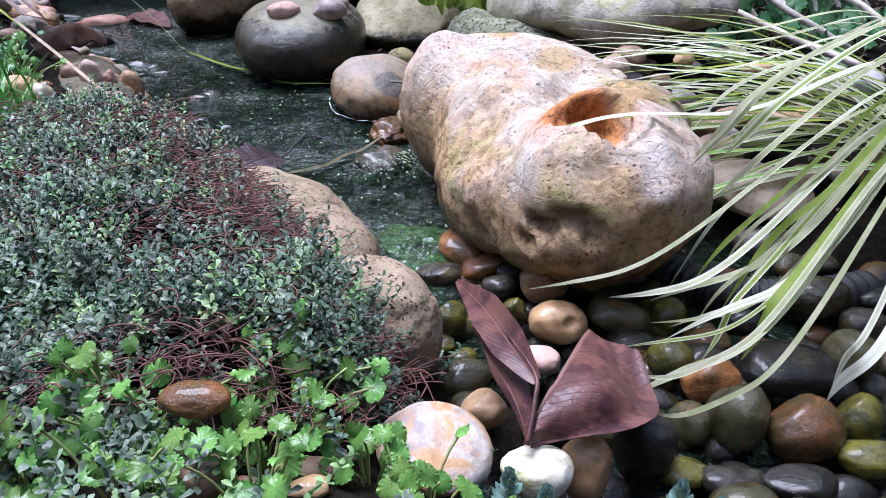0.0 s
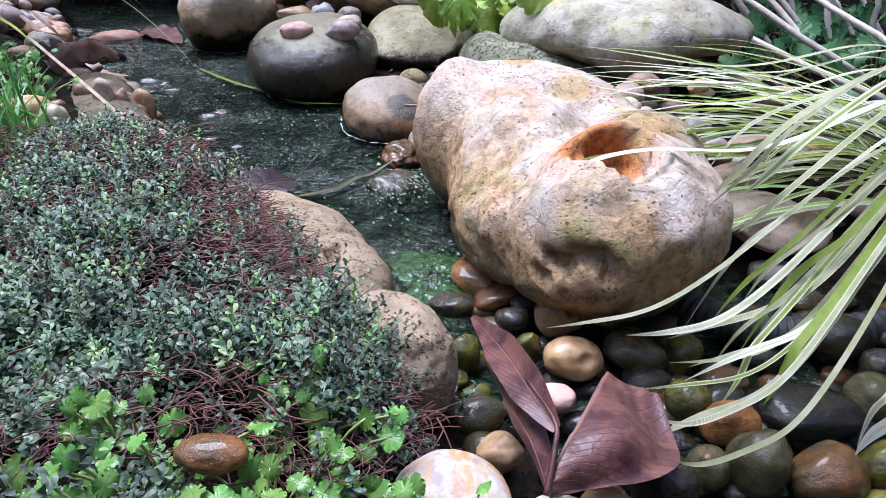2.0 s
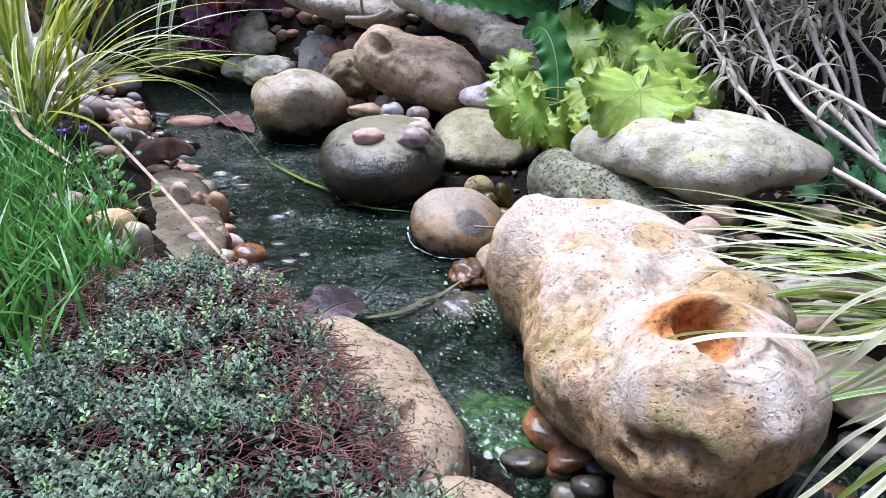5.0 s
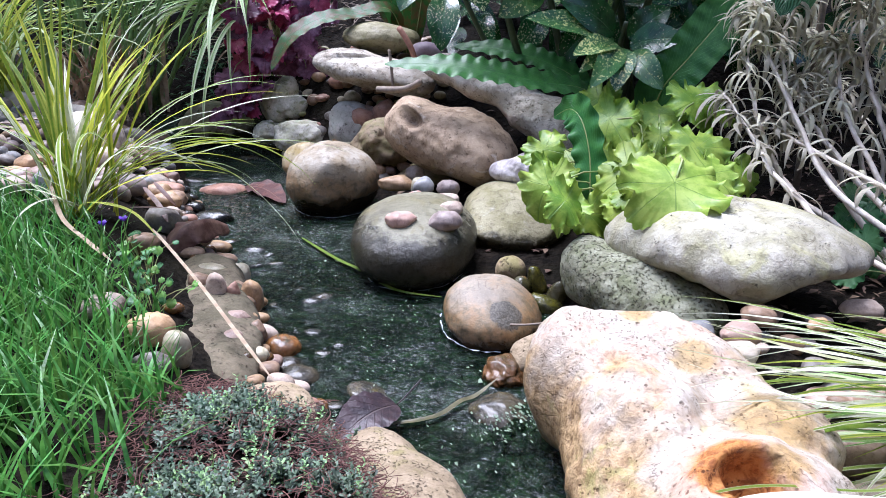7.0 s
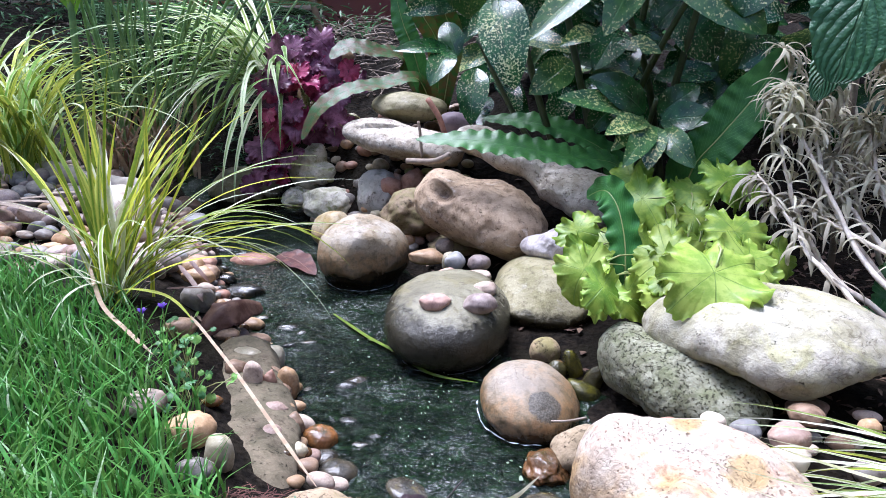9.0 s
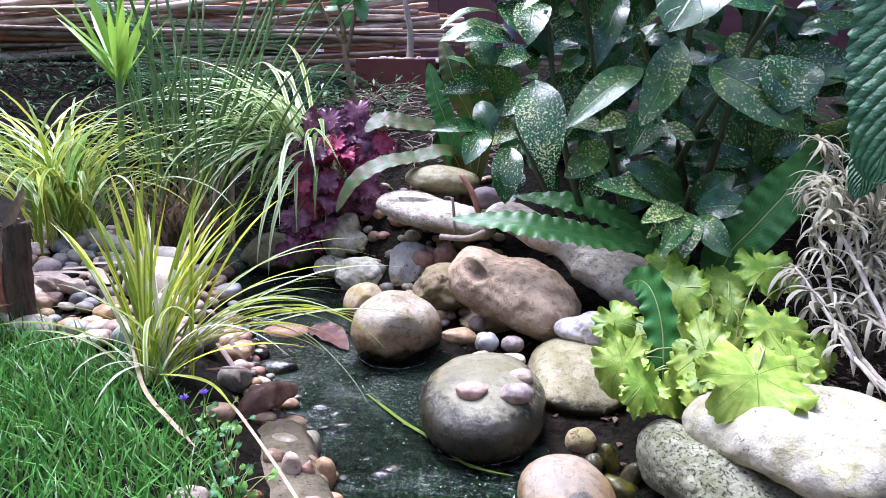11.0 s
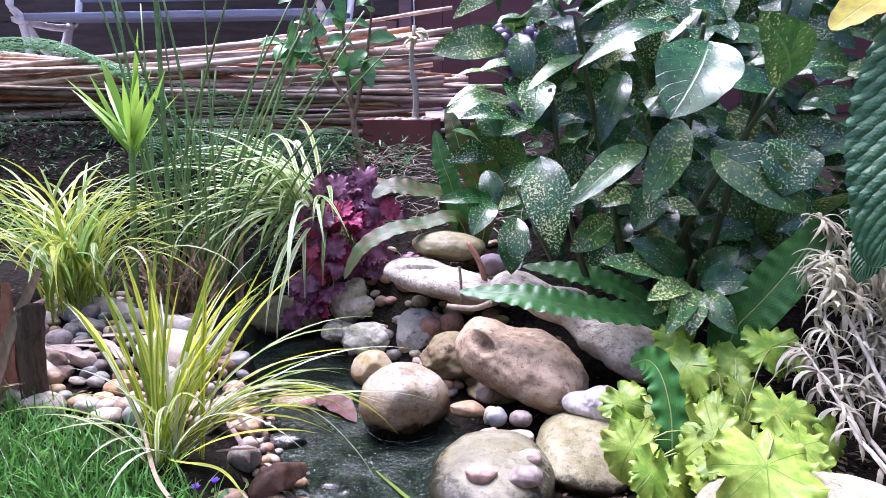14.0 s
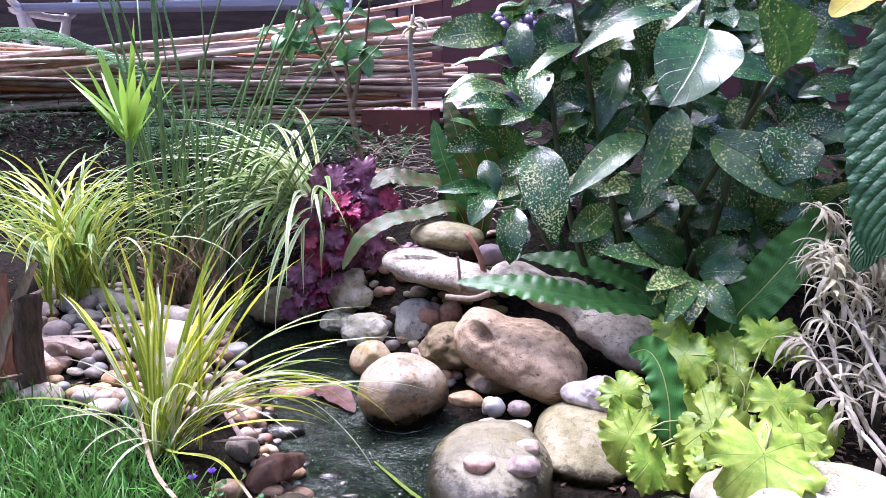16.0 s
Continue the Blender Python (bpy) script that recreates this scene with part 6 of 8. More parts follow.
    laurel_leaf(shrub, (0.048, 1.460, 0.763), (-0.088, 1.412, 0.739), 0.039, AUCUBA_GOLD, 0.80)
    laurel_leaf(shrub, (0.087, 1.464, 0.753), (-0.076, 1.386, 0.666), 0.058, AUCUBA, 0.60)
    laurel_leaf(shrub, (-0.110, 1.598, 0.569), (-0.009, 1.619, 0.592), 0.068, AUCUBA, 0.50)
    laurel_leaf(shrub, (-0.096, 1.639, 0.510), (-0.116, 1.612, 0.407), 0.083, AUCUBA, 0.30)
    laurel_leaf(shrub, (-0.043, 1.575, 0.560), (-0.110, 1.538, 0.582), 0.055, AUCUBA, 0.50)
    laurel_leaf(shrub, (0.026, 1.519, 0.583), (-0.048, 1.469, 0.554), 0.042, AUCUBA, 0.50)
    laurel_leaf(shrub, (0.001, 1.582, 0.559), (-0.077, 1.534, 0.540), 0.051, AUCUBA, 0.50)
    laurel_leaf(shrub, (0.094, 1.530, 0.583), (0.150, 1.549, 0.624), 0.064, AUCUBA, 0.40)
    laurel_leaf(shrub, (0.155, 1.464, 0.475), (0.229, 1.455, 0.385), 0.094, AUCUBA, 0.30)
    laurel_leaf(shrub, (0.130, 1.473, 0.442), (0.169, 1.488, 0.483), 0.062, AUCUBA, 0.40)
    laurel_leaf(shrub, (0.146, 1.502, 0.423), (0.080, 1.475, 0.441), 0.053, AUCUBA, 0.50)
    laurel_leaf(shrub, (0.242, 1.427, 0.480), (0.330, 1.437, 0.461), 0.069, AUCUBA, 0.40)
    laurel_leaf(shrub, (0.296, 1.462, 0.595), (0.344, 1.434, 0.577), 0.045, AUCUBA, 0.70)
    laurel_leaf(shrub, (0.224, 1.486, 0.524), (0.199, 1.527, 0.584), 0.062, AUCUBA_GOLD, 0.30)
    laurel_leaf(shrub, (0.217, 1.528, 0.714), (0.159, 1.505, 0.654), 0.072, AUCUBA, 0.40)
    laurel_leaf(shrub, (0.194, 1.492, 0.663), (0.273, 1.510, 0.688), 0.060, AUCUBA_GOLD, 0.50)
    laurel_leaf(shrub, (0.293, 1.481, 0.681), (0.372, 1.485, 0.643), 0.069, AUCUBA_GOLD, 0.30)
    laurel_leaf(shrub, (0.158, 1.438, 0.727), (0.088, 1.412, 0.753), 0.057, AUCUBA, 0.60)
    laurel_leaf(shrub, (0.193, 1.538, 0.685), (0.230, 1.588, 0.738), 0.063, AUCUBA_GOLD, 0.50)
    laurel_leaf(shrub, (-0.152, 1.616, 0.453), (-0.219, 1.567, 0.422), 0.054, AUCUBA, 0.50)
    laurel_leaf(shrub, (-0.248, 1.616, 0.522), (-0.287, 1.644, 0.579), 0.052, AUCUBA, 0.40)
    laurel_leaf(shrub, (-0.282, 1.608, 0.510), (-0.337, 1.574, 0.535), 0.035, AUCUBA_GOLD, 0.70)
    laurel_leaf(shrub, (-0.060, 1.614, 0.466), (-0.001, 1.613, 0.421), 0.065, AUCUBA, 0.40)
    laurel_leaf(shrub, (0.233, 1.496, 0.334), (0.169, 1.493, 0.366), 0.064, AUCUBA, 0.50)
    laurel_leaf(shrub, (0.245, 1.493, 0.314), (0.317, 1.512, 0.345), 0.064, AUCUBA, 0.40)
    laurel_leaf(shrub, (-0.116, 1.587, 0.754), (-0.182, 1.581, 0.775), 0.066, AUCUBA, 0.70)
    laurel_leaf(shrub, (-0.195, 1.627, 0.759), (-0.249, 1.594, 0.746), 0.041, AUCUBA, 0.80)
    laurel_leaf(shrub, (-0.011, 1.558, 0.325), (-0.054, 1.536, 0.258), 0.057, AUCUBA, 0.30)
    laurel_leaf(shrub, (0.076, 1.535, 0.298), (0.023, 1.514, 0.244), 0.056, AUCUBA, 0.30)
    laurel_leaf(shrub, (0.028, 1.458, 0.768), (-0.032, 1.461, 0.825), 0.059, AUCUBA, 0.60)
    laurel_leaf(shrub, (0.162, 1.428, 0.771), (0.206, 1.448, 0.826), 0.075, AUCUBA, 0.50)
    laurel_leaf(shrub, (-0.139, 1.590, 0.786), (-0.120, 1.611, 0.861), 0.066, AUCUBA, 0.50)


def lime_plant():
    lime = thing("lime_coral_bells", (0.14, 1.1, 0.085), "lime-green coral bells with ruffled lobed leaves beside the white slab", "plant")
    leaves = (((0.137, 0.928, 0.184), 0.07, (0.05, -0.55, 0.8)), ((0.1, 1.03, 0.164), 0.053, (-0.1, -0.6, 0.8)), ((0.188, 1.05, 0.198), 0.046, (0.1, -0.6, 0.8)),
              ((-0.008, 1.015, 0.148), 0.043, (-0.5, -0.6, 0.6)), ((0.014, 0.975, 0.132), 0.036, (-0.2, -0.5, 0.85)), ((0.157, 1.15, 0.19), 0.027, (0.0, -0.5, 0.85)),
              ((0.088, 1.2, 0.201), 0.052, (-0.2, -0.6, 0.8)), ((0.168, 1.24, 0.203), 0.042, (0.0, -0.6, 0.8)), ((0.219, 1.23, 0.226), 0.047, (0.2, -0.6, 0.8)),
              ((0.257, 1.07, 0.157), 0.034, (0.4, -0.5, 0.75)), ((-0.013, 1.1, 0.176), 0.037, (-0.5, -0.6, 0.65)), ((0.044, 1.0, 0.116), 0.035, (-0.1, -0.7, 0.6)),
              ((0.089, 0.985, 0.131), 0.034, (0.0, -0.7, 0.7)), ((0.196, 1.0, 0.176), 0.045, (0.25, -0.55, 0.8)), ((0.117, 1.1, 0.177), 0.03, (0.0, -0.5, 0.85)),
              ((0.074, 1.26, 0.221), 0.038, (-0.2, -0.7, 0.7)), ((0.258, 1.22, 0.214), 0.03, (0.3, -0.5, 0.8)), ((0.149, 1.22, 0.178), 0.034, (0.0, -0.7, 0.7)),
              ((0.06, 1.13, 0.16), 0.032, (-0.2, -0.6, 0.8)), ((0.225, 1.1, 0.15), 0.034, (0.2, -0.6, 0.8)), ((0.15, 1.06, 0.14), 0.035, (0.0, -0.6, 0.8)))
    for k, (at, radius, face) in enumerate(leaves):
        lobed_leaf(lime, at, radius, face, LIME_PALE if k in (0, 1, 3, 4, 12, 13) else LIME_LEAF, 6 if radius < 0.05 else 7, 0.17, 0.22)
    rng = np.random.default_rng(35)
    for k in range(16):
        at = np.array((0.13, 1.09, 0.145)) + rng.uniform(-1, 1, 3) * (0.13, 0.14, 0.012)
        lobed_leaf(lime, at, rng.uniform(0.024, 0.04), (rng.normal(0, 0.4), -0.5, 0.8), LIME_LEAF, 6, 0.12, 0.3)


def wine_plant():
    wine = thing("wine_coral_bells", (-0.62, 1.8, 0.2), "wine-purple coral bells with rose-red young leaves spilling over the stones", "plant")
    rng = np.random.default_rng(33)
    # (middle of a cluster, leaves, spread, rose share)
    clusters = (((-0.665, 1.79, 0.37), 6, 0.03, 0.0), ((-0.59, 1.8, 0.36), 7, 0.03, 0.1), ((-0.63, 1.75, 0.31), 11, 0.035, 0.85), ((-0.7, 1.74, 0.29), 7, 0.03, 0.25),
                ((-0.565, 1.79, 0.31), 6, 0.028, 0.2), ((-0.645, 1.72, 0.225), 9, 0.032, 0.6), ((-0.68, 1.69, 0.16), 9, 0.034, 0.3), ((-0.7, 1.665, 0.1), 6, 0.03, 0.1),
                ((-0.58, 1.76, 0.21), 7, 0.035, 0.1), ((-0.53, 1.77, 0.19), 6, 0.034, 0.0))
    for at, count, spread, rose in clusters:
        for k in range(count):
            c = np.array(at) + rng.normal(0, spread, 3) * (1, 0.6, 0.8)
            c[2] = max(c[2], float(ground_z(c[0], c[1])) + 0.015)
            face = (rng.normal(-0.1, 0.35), rng.normal(-0.65, 0.2), rng.uniform(0.4, 0.9))
            lobed_leaf(wine, c, rng.uniform(0.024, 0.042), face, WINE_ROSE if rng.uniform() < rose else WINE_LEAF, 6, 0.13, 0.26)


def ferns():
    f = thing("strap_fern", (0.07, 1.42, 0.13), "glossy green hart's tongue fern with wavy strap fronds", "fern")
    strap_frond(f, ((0.09, 1.46, 0.12), (0.072, 1.409, 0.204), (-0.019, 1.359, 0.23), (-0.109, 1.338, 0.249), (-0.199, 1.346, 0.258), (-0.292, 1.362, 0.255)), 0.06, FERN_LEAF, 0.11, 18)
    strap_frond(f, ((0.09, 1.48, 0.12), (0.066, 1.491, 0.201), (-0.001, 1.49, 0.244), (-0.088, 1.501, 0.266), (-0.184, 1.518, 0.269)), 0.058, FERN_LEAF, 0.1, 15)
    f = thing("strap_fern", (0.06, 1.06, 0.08), "single green hart's tongue frond among lime leaves", "fern")
    strap_frond(f, ((0.055, 1.06, 0.08), (0.052, 1.057, 0.128), (0.049, 1.078, 0.177), (0.038, 1.108, 0.217), (0.022, 1.14, 0.228), (0.0, 1.165, 0.21)), 0.052, FERN_LEAF, 0.17, 9, (-0.6, -0.7, 0.3))
    f = thing("strap_fern", (0.17, 1.28, 0.15), "broad dark green hart's tongue frond with a toothed margin", "fern")
    strap_frond(f, ((0.16, 1.28, 0.15), (0.176, 1.287, 0.23), (0.214, 1.285, 0.286), (0.263, 1.297, 0.35), (0.309, 1.321, 0.421)), 0.08, FERN_LEAF, 0.05, 13, (-0.3, -0.9, 0.3))
    f = thing("strap_fern", (-0.33, 1.79, 0.22), "ageing hart's tongue fern with browning fronds", "fern")
    strap_frond(f, ((-0.32, 1.8, 0.22), (-0.354, 1.781, 0.316), (-0.426, 1.726, 0.311), (-0.494, 1.672, 0.302), (-0.551, 1.634, 0.266), (-0.581, 1.594, 0.206)), 0.048, FERN_BROWN, 0.05, 13)
    strap_frond(f, ((-0.34, 1.83, 0.24), (-0.394, 1.865, 0.351), (-0.457, 1.819, 0.377), (-0.521, 1.79, 0.386), (-0.555, 1.759, 0.363)), 0.065, FERN_BROWN, 0.05, 10)
    strap_frond(f, ((-0.31, 1.79, 0.22), (-0.307, 1.783, 0.385), (-0.34, 1.774, 0.459), (-0.362, 1.785, 0.523), (-0.386, 1.814, 0.574)), 0.05, FERN_BROWN, 0.08, 11, (0, -1, 0.1))
    strap_frond(f, ((-0.33, 1.82, 0.23), (-0.374, 1.824, 0.385), (-0.396, 1.833, 0.439), (-0.421, 1.858, 0.519)), 0.05, FERN_LEAF, 0.08, 10, (0, -1, 0.1))
    strap_frond(f, ((-0.3, 1.76, 0.22), (-0.27, 1.741, 0.398), (-0.29, 1.744, 0.475), (-0.299, 1.76, 0.551), (-0.322, 1.785, 0.588)), 0.05, FERN_BROWN, 0.08, 11, (0, -1, 0.1))


def silver_bush():
    """Bare grey stems with tufts of narrow silver leaves."""
    rng = np.random.default_rng(21)
    root = thing("silver_bush", (0.4, 0.98, 0.06), "straggly silver-leaved bush with bare grey woody stems", "shrub")
    ways = (((0.5, 0.82, 0.05), (0.361, 0.925, 0.104), (0.315, 0.986, 0.141), (0.283, 1.046, 0.172), (0.277, 1.108, 0.199), (0.243, 1.174, 0.247)),
            ((0.52, 0.9, 0.05), (0.385, 0.992, 0.134), (0.35, 1.054, 0.171), (0.322, 1.129, 0.243), (0.289, 1.21, 0.333), (0.29, 1.255, 0.368)),
            ((0.5, 0.95, 0.05), (0.41, 1.054, 0.15), (0.379, 1.118, 0.191), (0.35, 1.162, 0.236), (0.349, 1.193, 0.27)),
            ((0.6, 0.8, 0.05), (0.486, 0.895, 0.121), (0.418, 0.989, 0.161), (0.337, 1.091, 0.194), (0.305, 1.156, 0.216)),
            ((0.45, 1.0, 0.05), (0.347, 1.051, 0.12), (0.315, 1.105, 0.155), (0.281, 1.138, 0.232), (0.27, 1.172, 0.296), (0.287, 1.201, 0.365)),
            ((0.45, 1.0, 0.05), (0.352, 1.065, 0.178), (0.336, 1.123, 0.216), (0.323, 1.163, 0.268), (0.325, 1.207, 0.322), (0.348, 1.243, 0.371)),
            ((0.5, 1.05, 0.06), (0.45, 1.1, 0.2), (0.42, 1.15, 0.3), (0.4, 1.2, 0.42)), ((0.52, 1.0, 0.06), (0.48, 1.05, 0.25), (0.45, 1.12, 0.4)),
            ((0.5, 1.0, 0.06), (0.43, 1.06, 0.16), (0.4, 1.14, 0.24), (0.39, 1.2, 0.33)))
    behind = []
    for k in range(12):
        b = np.array((rng.uniform(0.48, 0.75), rng.uniform(0.98, 1.3), 0.05))
        e = b + (rng.uniform(-0.22, -0.05), rng.uniform(0.05, 0.22), rng.uniform(0.2, 0.44))
        behind.append((b, b * 0.6 + e * 0.4 + (*rng.normal(0, 0.03, 2), 0.02), e))
    for w in (*ways, *behind):
        p = bezier(w, 20)
        v, f, t = tube(p + rng.normal(0, 0.0012, p.shape), np.linspace(0.0046, 0.0022, 20), 6)
        piece("stem", make_mesh("stem", v, f, (SILVER_BARK,), t), root)
        parts = []
        for k in range(80):
            i = 19 - int(abs(rng.normal(0, 4.5)))
            if i < 7:
                continue
            parts.append(blade(p[i], rng.uniform(0, 360), rng.uniform(-10, 60), rng.uniform(0.035, 0.07), rng.uniform(70, 190), rng.uniform(0.0035, 0.0075), 10, rng.normal(0, 70), 0.35, 0.8, False))
        v, f, t = join(parts)
        piece("leaves", make_mesh("leaves", v, f, (SILVER,), t), root)


def corner_leaves():
    r = thing("quilted_shrub", (0.42, 1.3, 0.07), "shrub with large dark quilted leaves", "shrub")
    v, f, t = tube(bezier(((0.42, 1.3, 0.05), (0.4, 1.29, 0.5), (0.41, 1.28, 0.85), (0.4, 1.26, 0.77)), 14), np.linspace(0.006, 0.003, 14), 7)
    piece("stem", make_mesh("stem", v, f, (BARK,), t), r)
    p = bezier(((0.4, 1.26, 0.78), (0.375, 1.2, 0.66), (0.352, 1.16, 0.56), (0.33, 1.13, 0.47), (0.305, 1.12, 0.385)), 90)
    s = np.linspace(0, 1, 90)
    wide = (0.082 * np.sin(np.pi * s ** 0.8) ** 0.6 + 0.0005) * (1 + 0.07 * (s * 24 % 1))
    v, f, t = ribbon(p, wide, np.cross(np.gradient(p, axis=0), (-0.35, -1, 0.25)), 0.12, 9, 0.04, 12)
    piece("leaf", make_mesh("leaf", v, f, (VIBURNUM,), t), r)
    p = bezier(((0.36, 1.25, 0.8), (0.323, 1.243, 0.753), (0.271, 1.206, 0.721), (0.238, 1.185, 0.697)), 20)
    s = np.linspace(0, 1, 20)
    v, f, t = ribbon(p, 0.03 * np.sin(np.pi * s ** 0.8) ** 0.7 + 0.0005, np.cross(np.gradient(p, axis=0), (0, -0.6, 0.8)), 0.15, 5, 0.1, 5)
    piece("leaf", make_mesh("leaf", v, f, (YELLOW,), t), r, "yellowing leaf")
    p = bezier(((0.36, 1.3, 0.3), (0.34, 1.2, 0.42), (0.31, 1.15, 0.4), (0.29, 1.13, 0.36)), 20)
    v, f, t = ribbon(p, 0.03 * np.sin(np.pi * s ** 0.8) ** 0.7 + 0.0005, np.cross(np.gradient(p, axis=0), (0, -0.6, 0.8)), 0.15, 5, 0.1, 5)
    piece("leaf", make_mesh("leaf", v, f, (VIBURNUM,), t), r)


def diamonds(centres, along, across, length, width, lift=0.15):
    """Many small pointed leaves, four corners each."""
    up = np.cross(across, along)
    a = centres
    b = centres + along * (length * 0.5)[:, None] + across * (width * 0.5)[:, None] + up * (length * lift)[:, None]
    c = centres + along * length[:, None]
    d = centres + along * (length * 0.5)[:, None] - across * (width * 0.5)[:, None] + up * (length * lift)[:, None]
    v = np.stack([a, b, c, d], 1).reshape(-1, 3)
    n = len(centres)
    f = np.arange(4 * n).reshape(-1, 4)
    uv = np.tile(np.array(((0.5, 0), (1, 0.5), (0.5, 1), (0, 0.5))), (n, 1))
    return v, f.tolist(), uv


def unit(v):
    return v / (np.linalg.norm(v, axis=-1, keepdims=True) + 1e-9)


def thyme_mat(name, seed, count, inside, mat, height, leaf, label, levels=6):
    """A low mat of sprigs: crossed pairs of small leaves up a thin stem, closing in a rosette; each sprig is one connected piece."""
    rng = np.random.default_rng(seed)
    pts = []
    while len(pts) < count:
        x, y = rng.uniform(-0.36, 0.1), rng.uniform(0.12, 0.62)
        if rng.uniform() < inside(x, y):
            pts.append((x, y, float(ground_z(x, y))))
    p = np.array(pts)
    bump = np.array([noise.noise(Vector((q[0] * 22, q[1] * 22, 3.3))) for q in p])
    h = rng.uniform(*height, count) * (1 + 0.9 * bump)
    lean = unit(np.stack([rng.normal(0.1, 0.32, count), rng.normal(-0.12, 0.32, count), np.ones(count)], 1))
    az = rng.uniform(0, 2 * np.pi, count)
    size = rng.uniform(*leaf, count)
    verts, uvs, faces = [], [], []
    per = levels * 9
    for k in range(levels):
        s = k / (levels - 1)
        c = p + lean * (h * (0.35 + 0.65 * s ** 0.8))[:, None]
        verts.append(c)
        uvs.append(np.tile((0.5, 0.0), (count, 1)))
        turn = az + k * np.pi / 2 + rng.normal(0, 0.25, count)
        ln = size * (1.0 - 0.3 * s) * rng.uniform(0.8, 1.2, count)
        rise = 0.25 + 0.9 * s * s
        for side in (0, np.pi):
            out = unit(np.stack([np.cos(turn + side), np.sin(turn + side), np.full(count, rise)], 1))
            across = unit(np.cross(out, lean))
            up = np.cross(across, out)
            w = (ln * 0.3)[:, None]
            verts += [c + out * (ln * 0.45)[:, None] + across * w + up * (ln * 0.1)[:, None], c + out * (ln * 0.8)[:, None] + across * w * 0.75 - up * (ln * 0.02)[:, None],
                      c + out * ln[:, None] - up * (ln * 0.16)[:, None],
                      c + out * (ln * 0.8)[:, None] - across * w * 0.75 - up * (ln * 0.02)[:, None]]
            uvs += [np.tile(q, (count, 1)) for q in ((1, 0.45), (0.9, 0.8), (0.5, 1.0), (0.1, 0.8))]
        b = k * 9
        for o in (b + 1, b + 5):
            faces += [(b, o, o + 3), (o, o + 1, o + 3), (o + 1, o + 2, o + 3)]
        if k:
            faces.append((b - 9, b - 8, b))
    v = np.stack(verts, 1).reshape(-1, 3)
    uv = np.stack(uvs, 1).reshape(-1, 2)
    f = (np.arange(count)[:, None, None] * per + np.array(faces)[None]).reshape(-1, 3)
    ob = new(name, make_mesh(name, v, f.tolist(), (mat,), uv))
    return tagged(ob, label, "groundcover", kind="stuff"), rng


def bare(x, y):
    """Below zero where the mat has died back to twigs, in streaks that run towards the stream."""
    far = float(smooth(0.03, 0.0, thyme_edge(y) - x)) * 0.25
    return noise.noise(Vector((x * 13 + y * 5, y * 24 - x * 6, 1.7))) + 0.4 * noise.noise(Vector((x * 60, y * 60, 4.1))) - 0.12 - far + 0.4 * float(smooth(0.33, 0.24, y)) * float(smooth(0.0, 0.06, thyme_edge(y) - x)) + 0.12 * float(smooth(0.12, 0.2, thyme_edge(y) - x))


def mound_mask(x, y):
    m = float(smooth(-0.04, 0.05, thyme_edge(y) - x + 0.015 * math.sin(y * 60)) * smooth(0.57, 0.49, y + 0.02 * math.sin(x * 40)) * smooth(-0.31, -0.25, x))
    front = float(smooth(0.17, 0.21, y))
    clump = noise.noise(Vector((x * 58, y * 58, 7.7))) + 0.5 * noise.noise(Vector((x * 120, y * 120, 2.2)))
    return m * (0.15 + 0.85 * front) * (0.12 + 0.88 * float(smooth(-0.28, 0.16, clump))) * (0.05 + 0.95 * float(smooth(-0.12, 0.12, bare(x, y))))


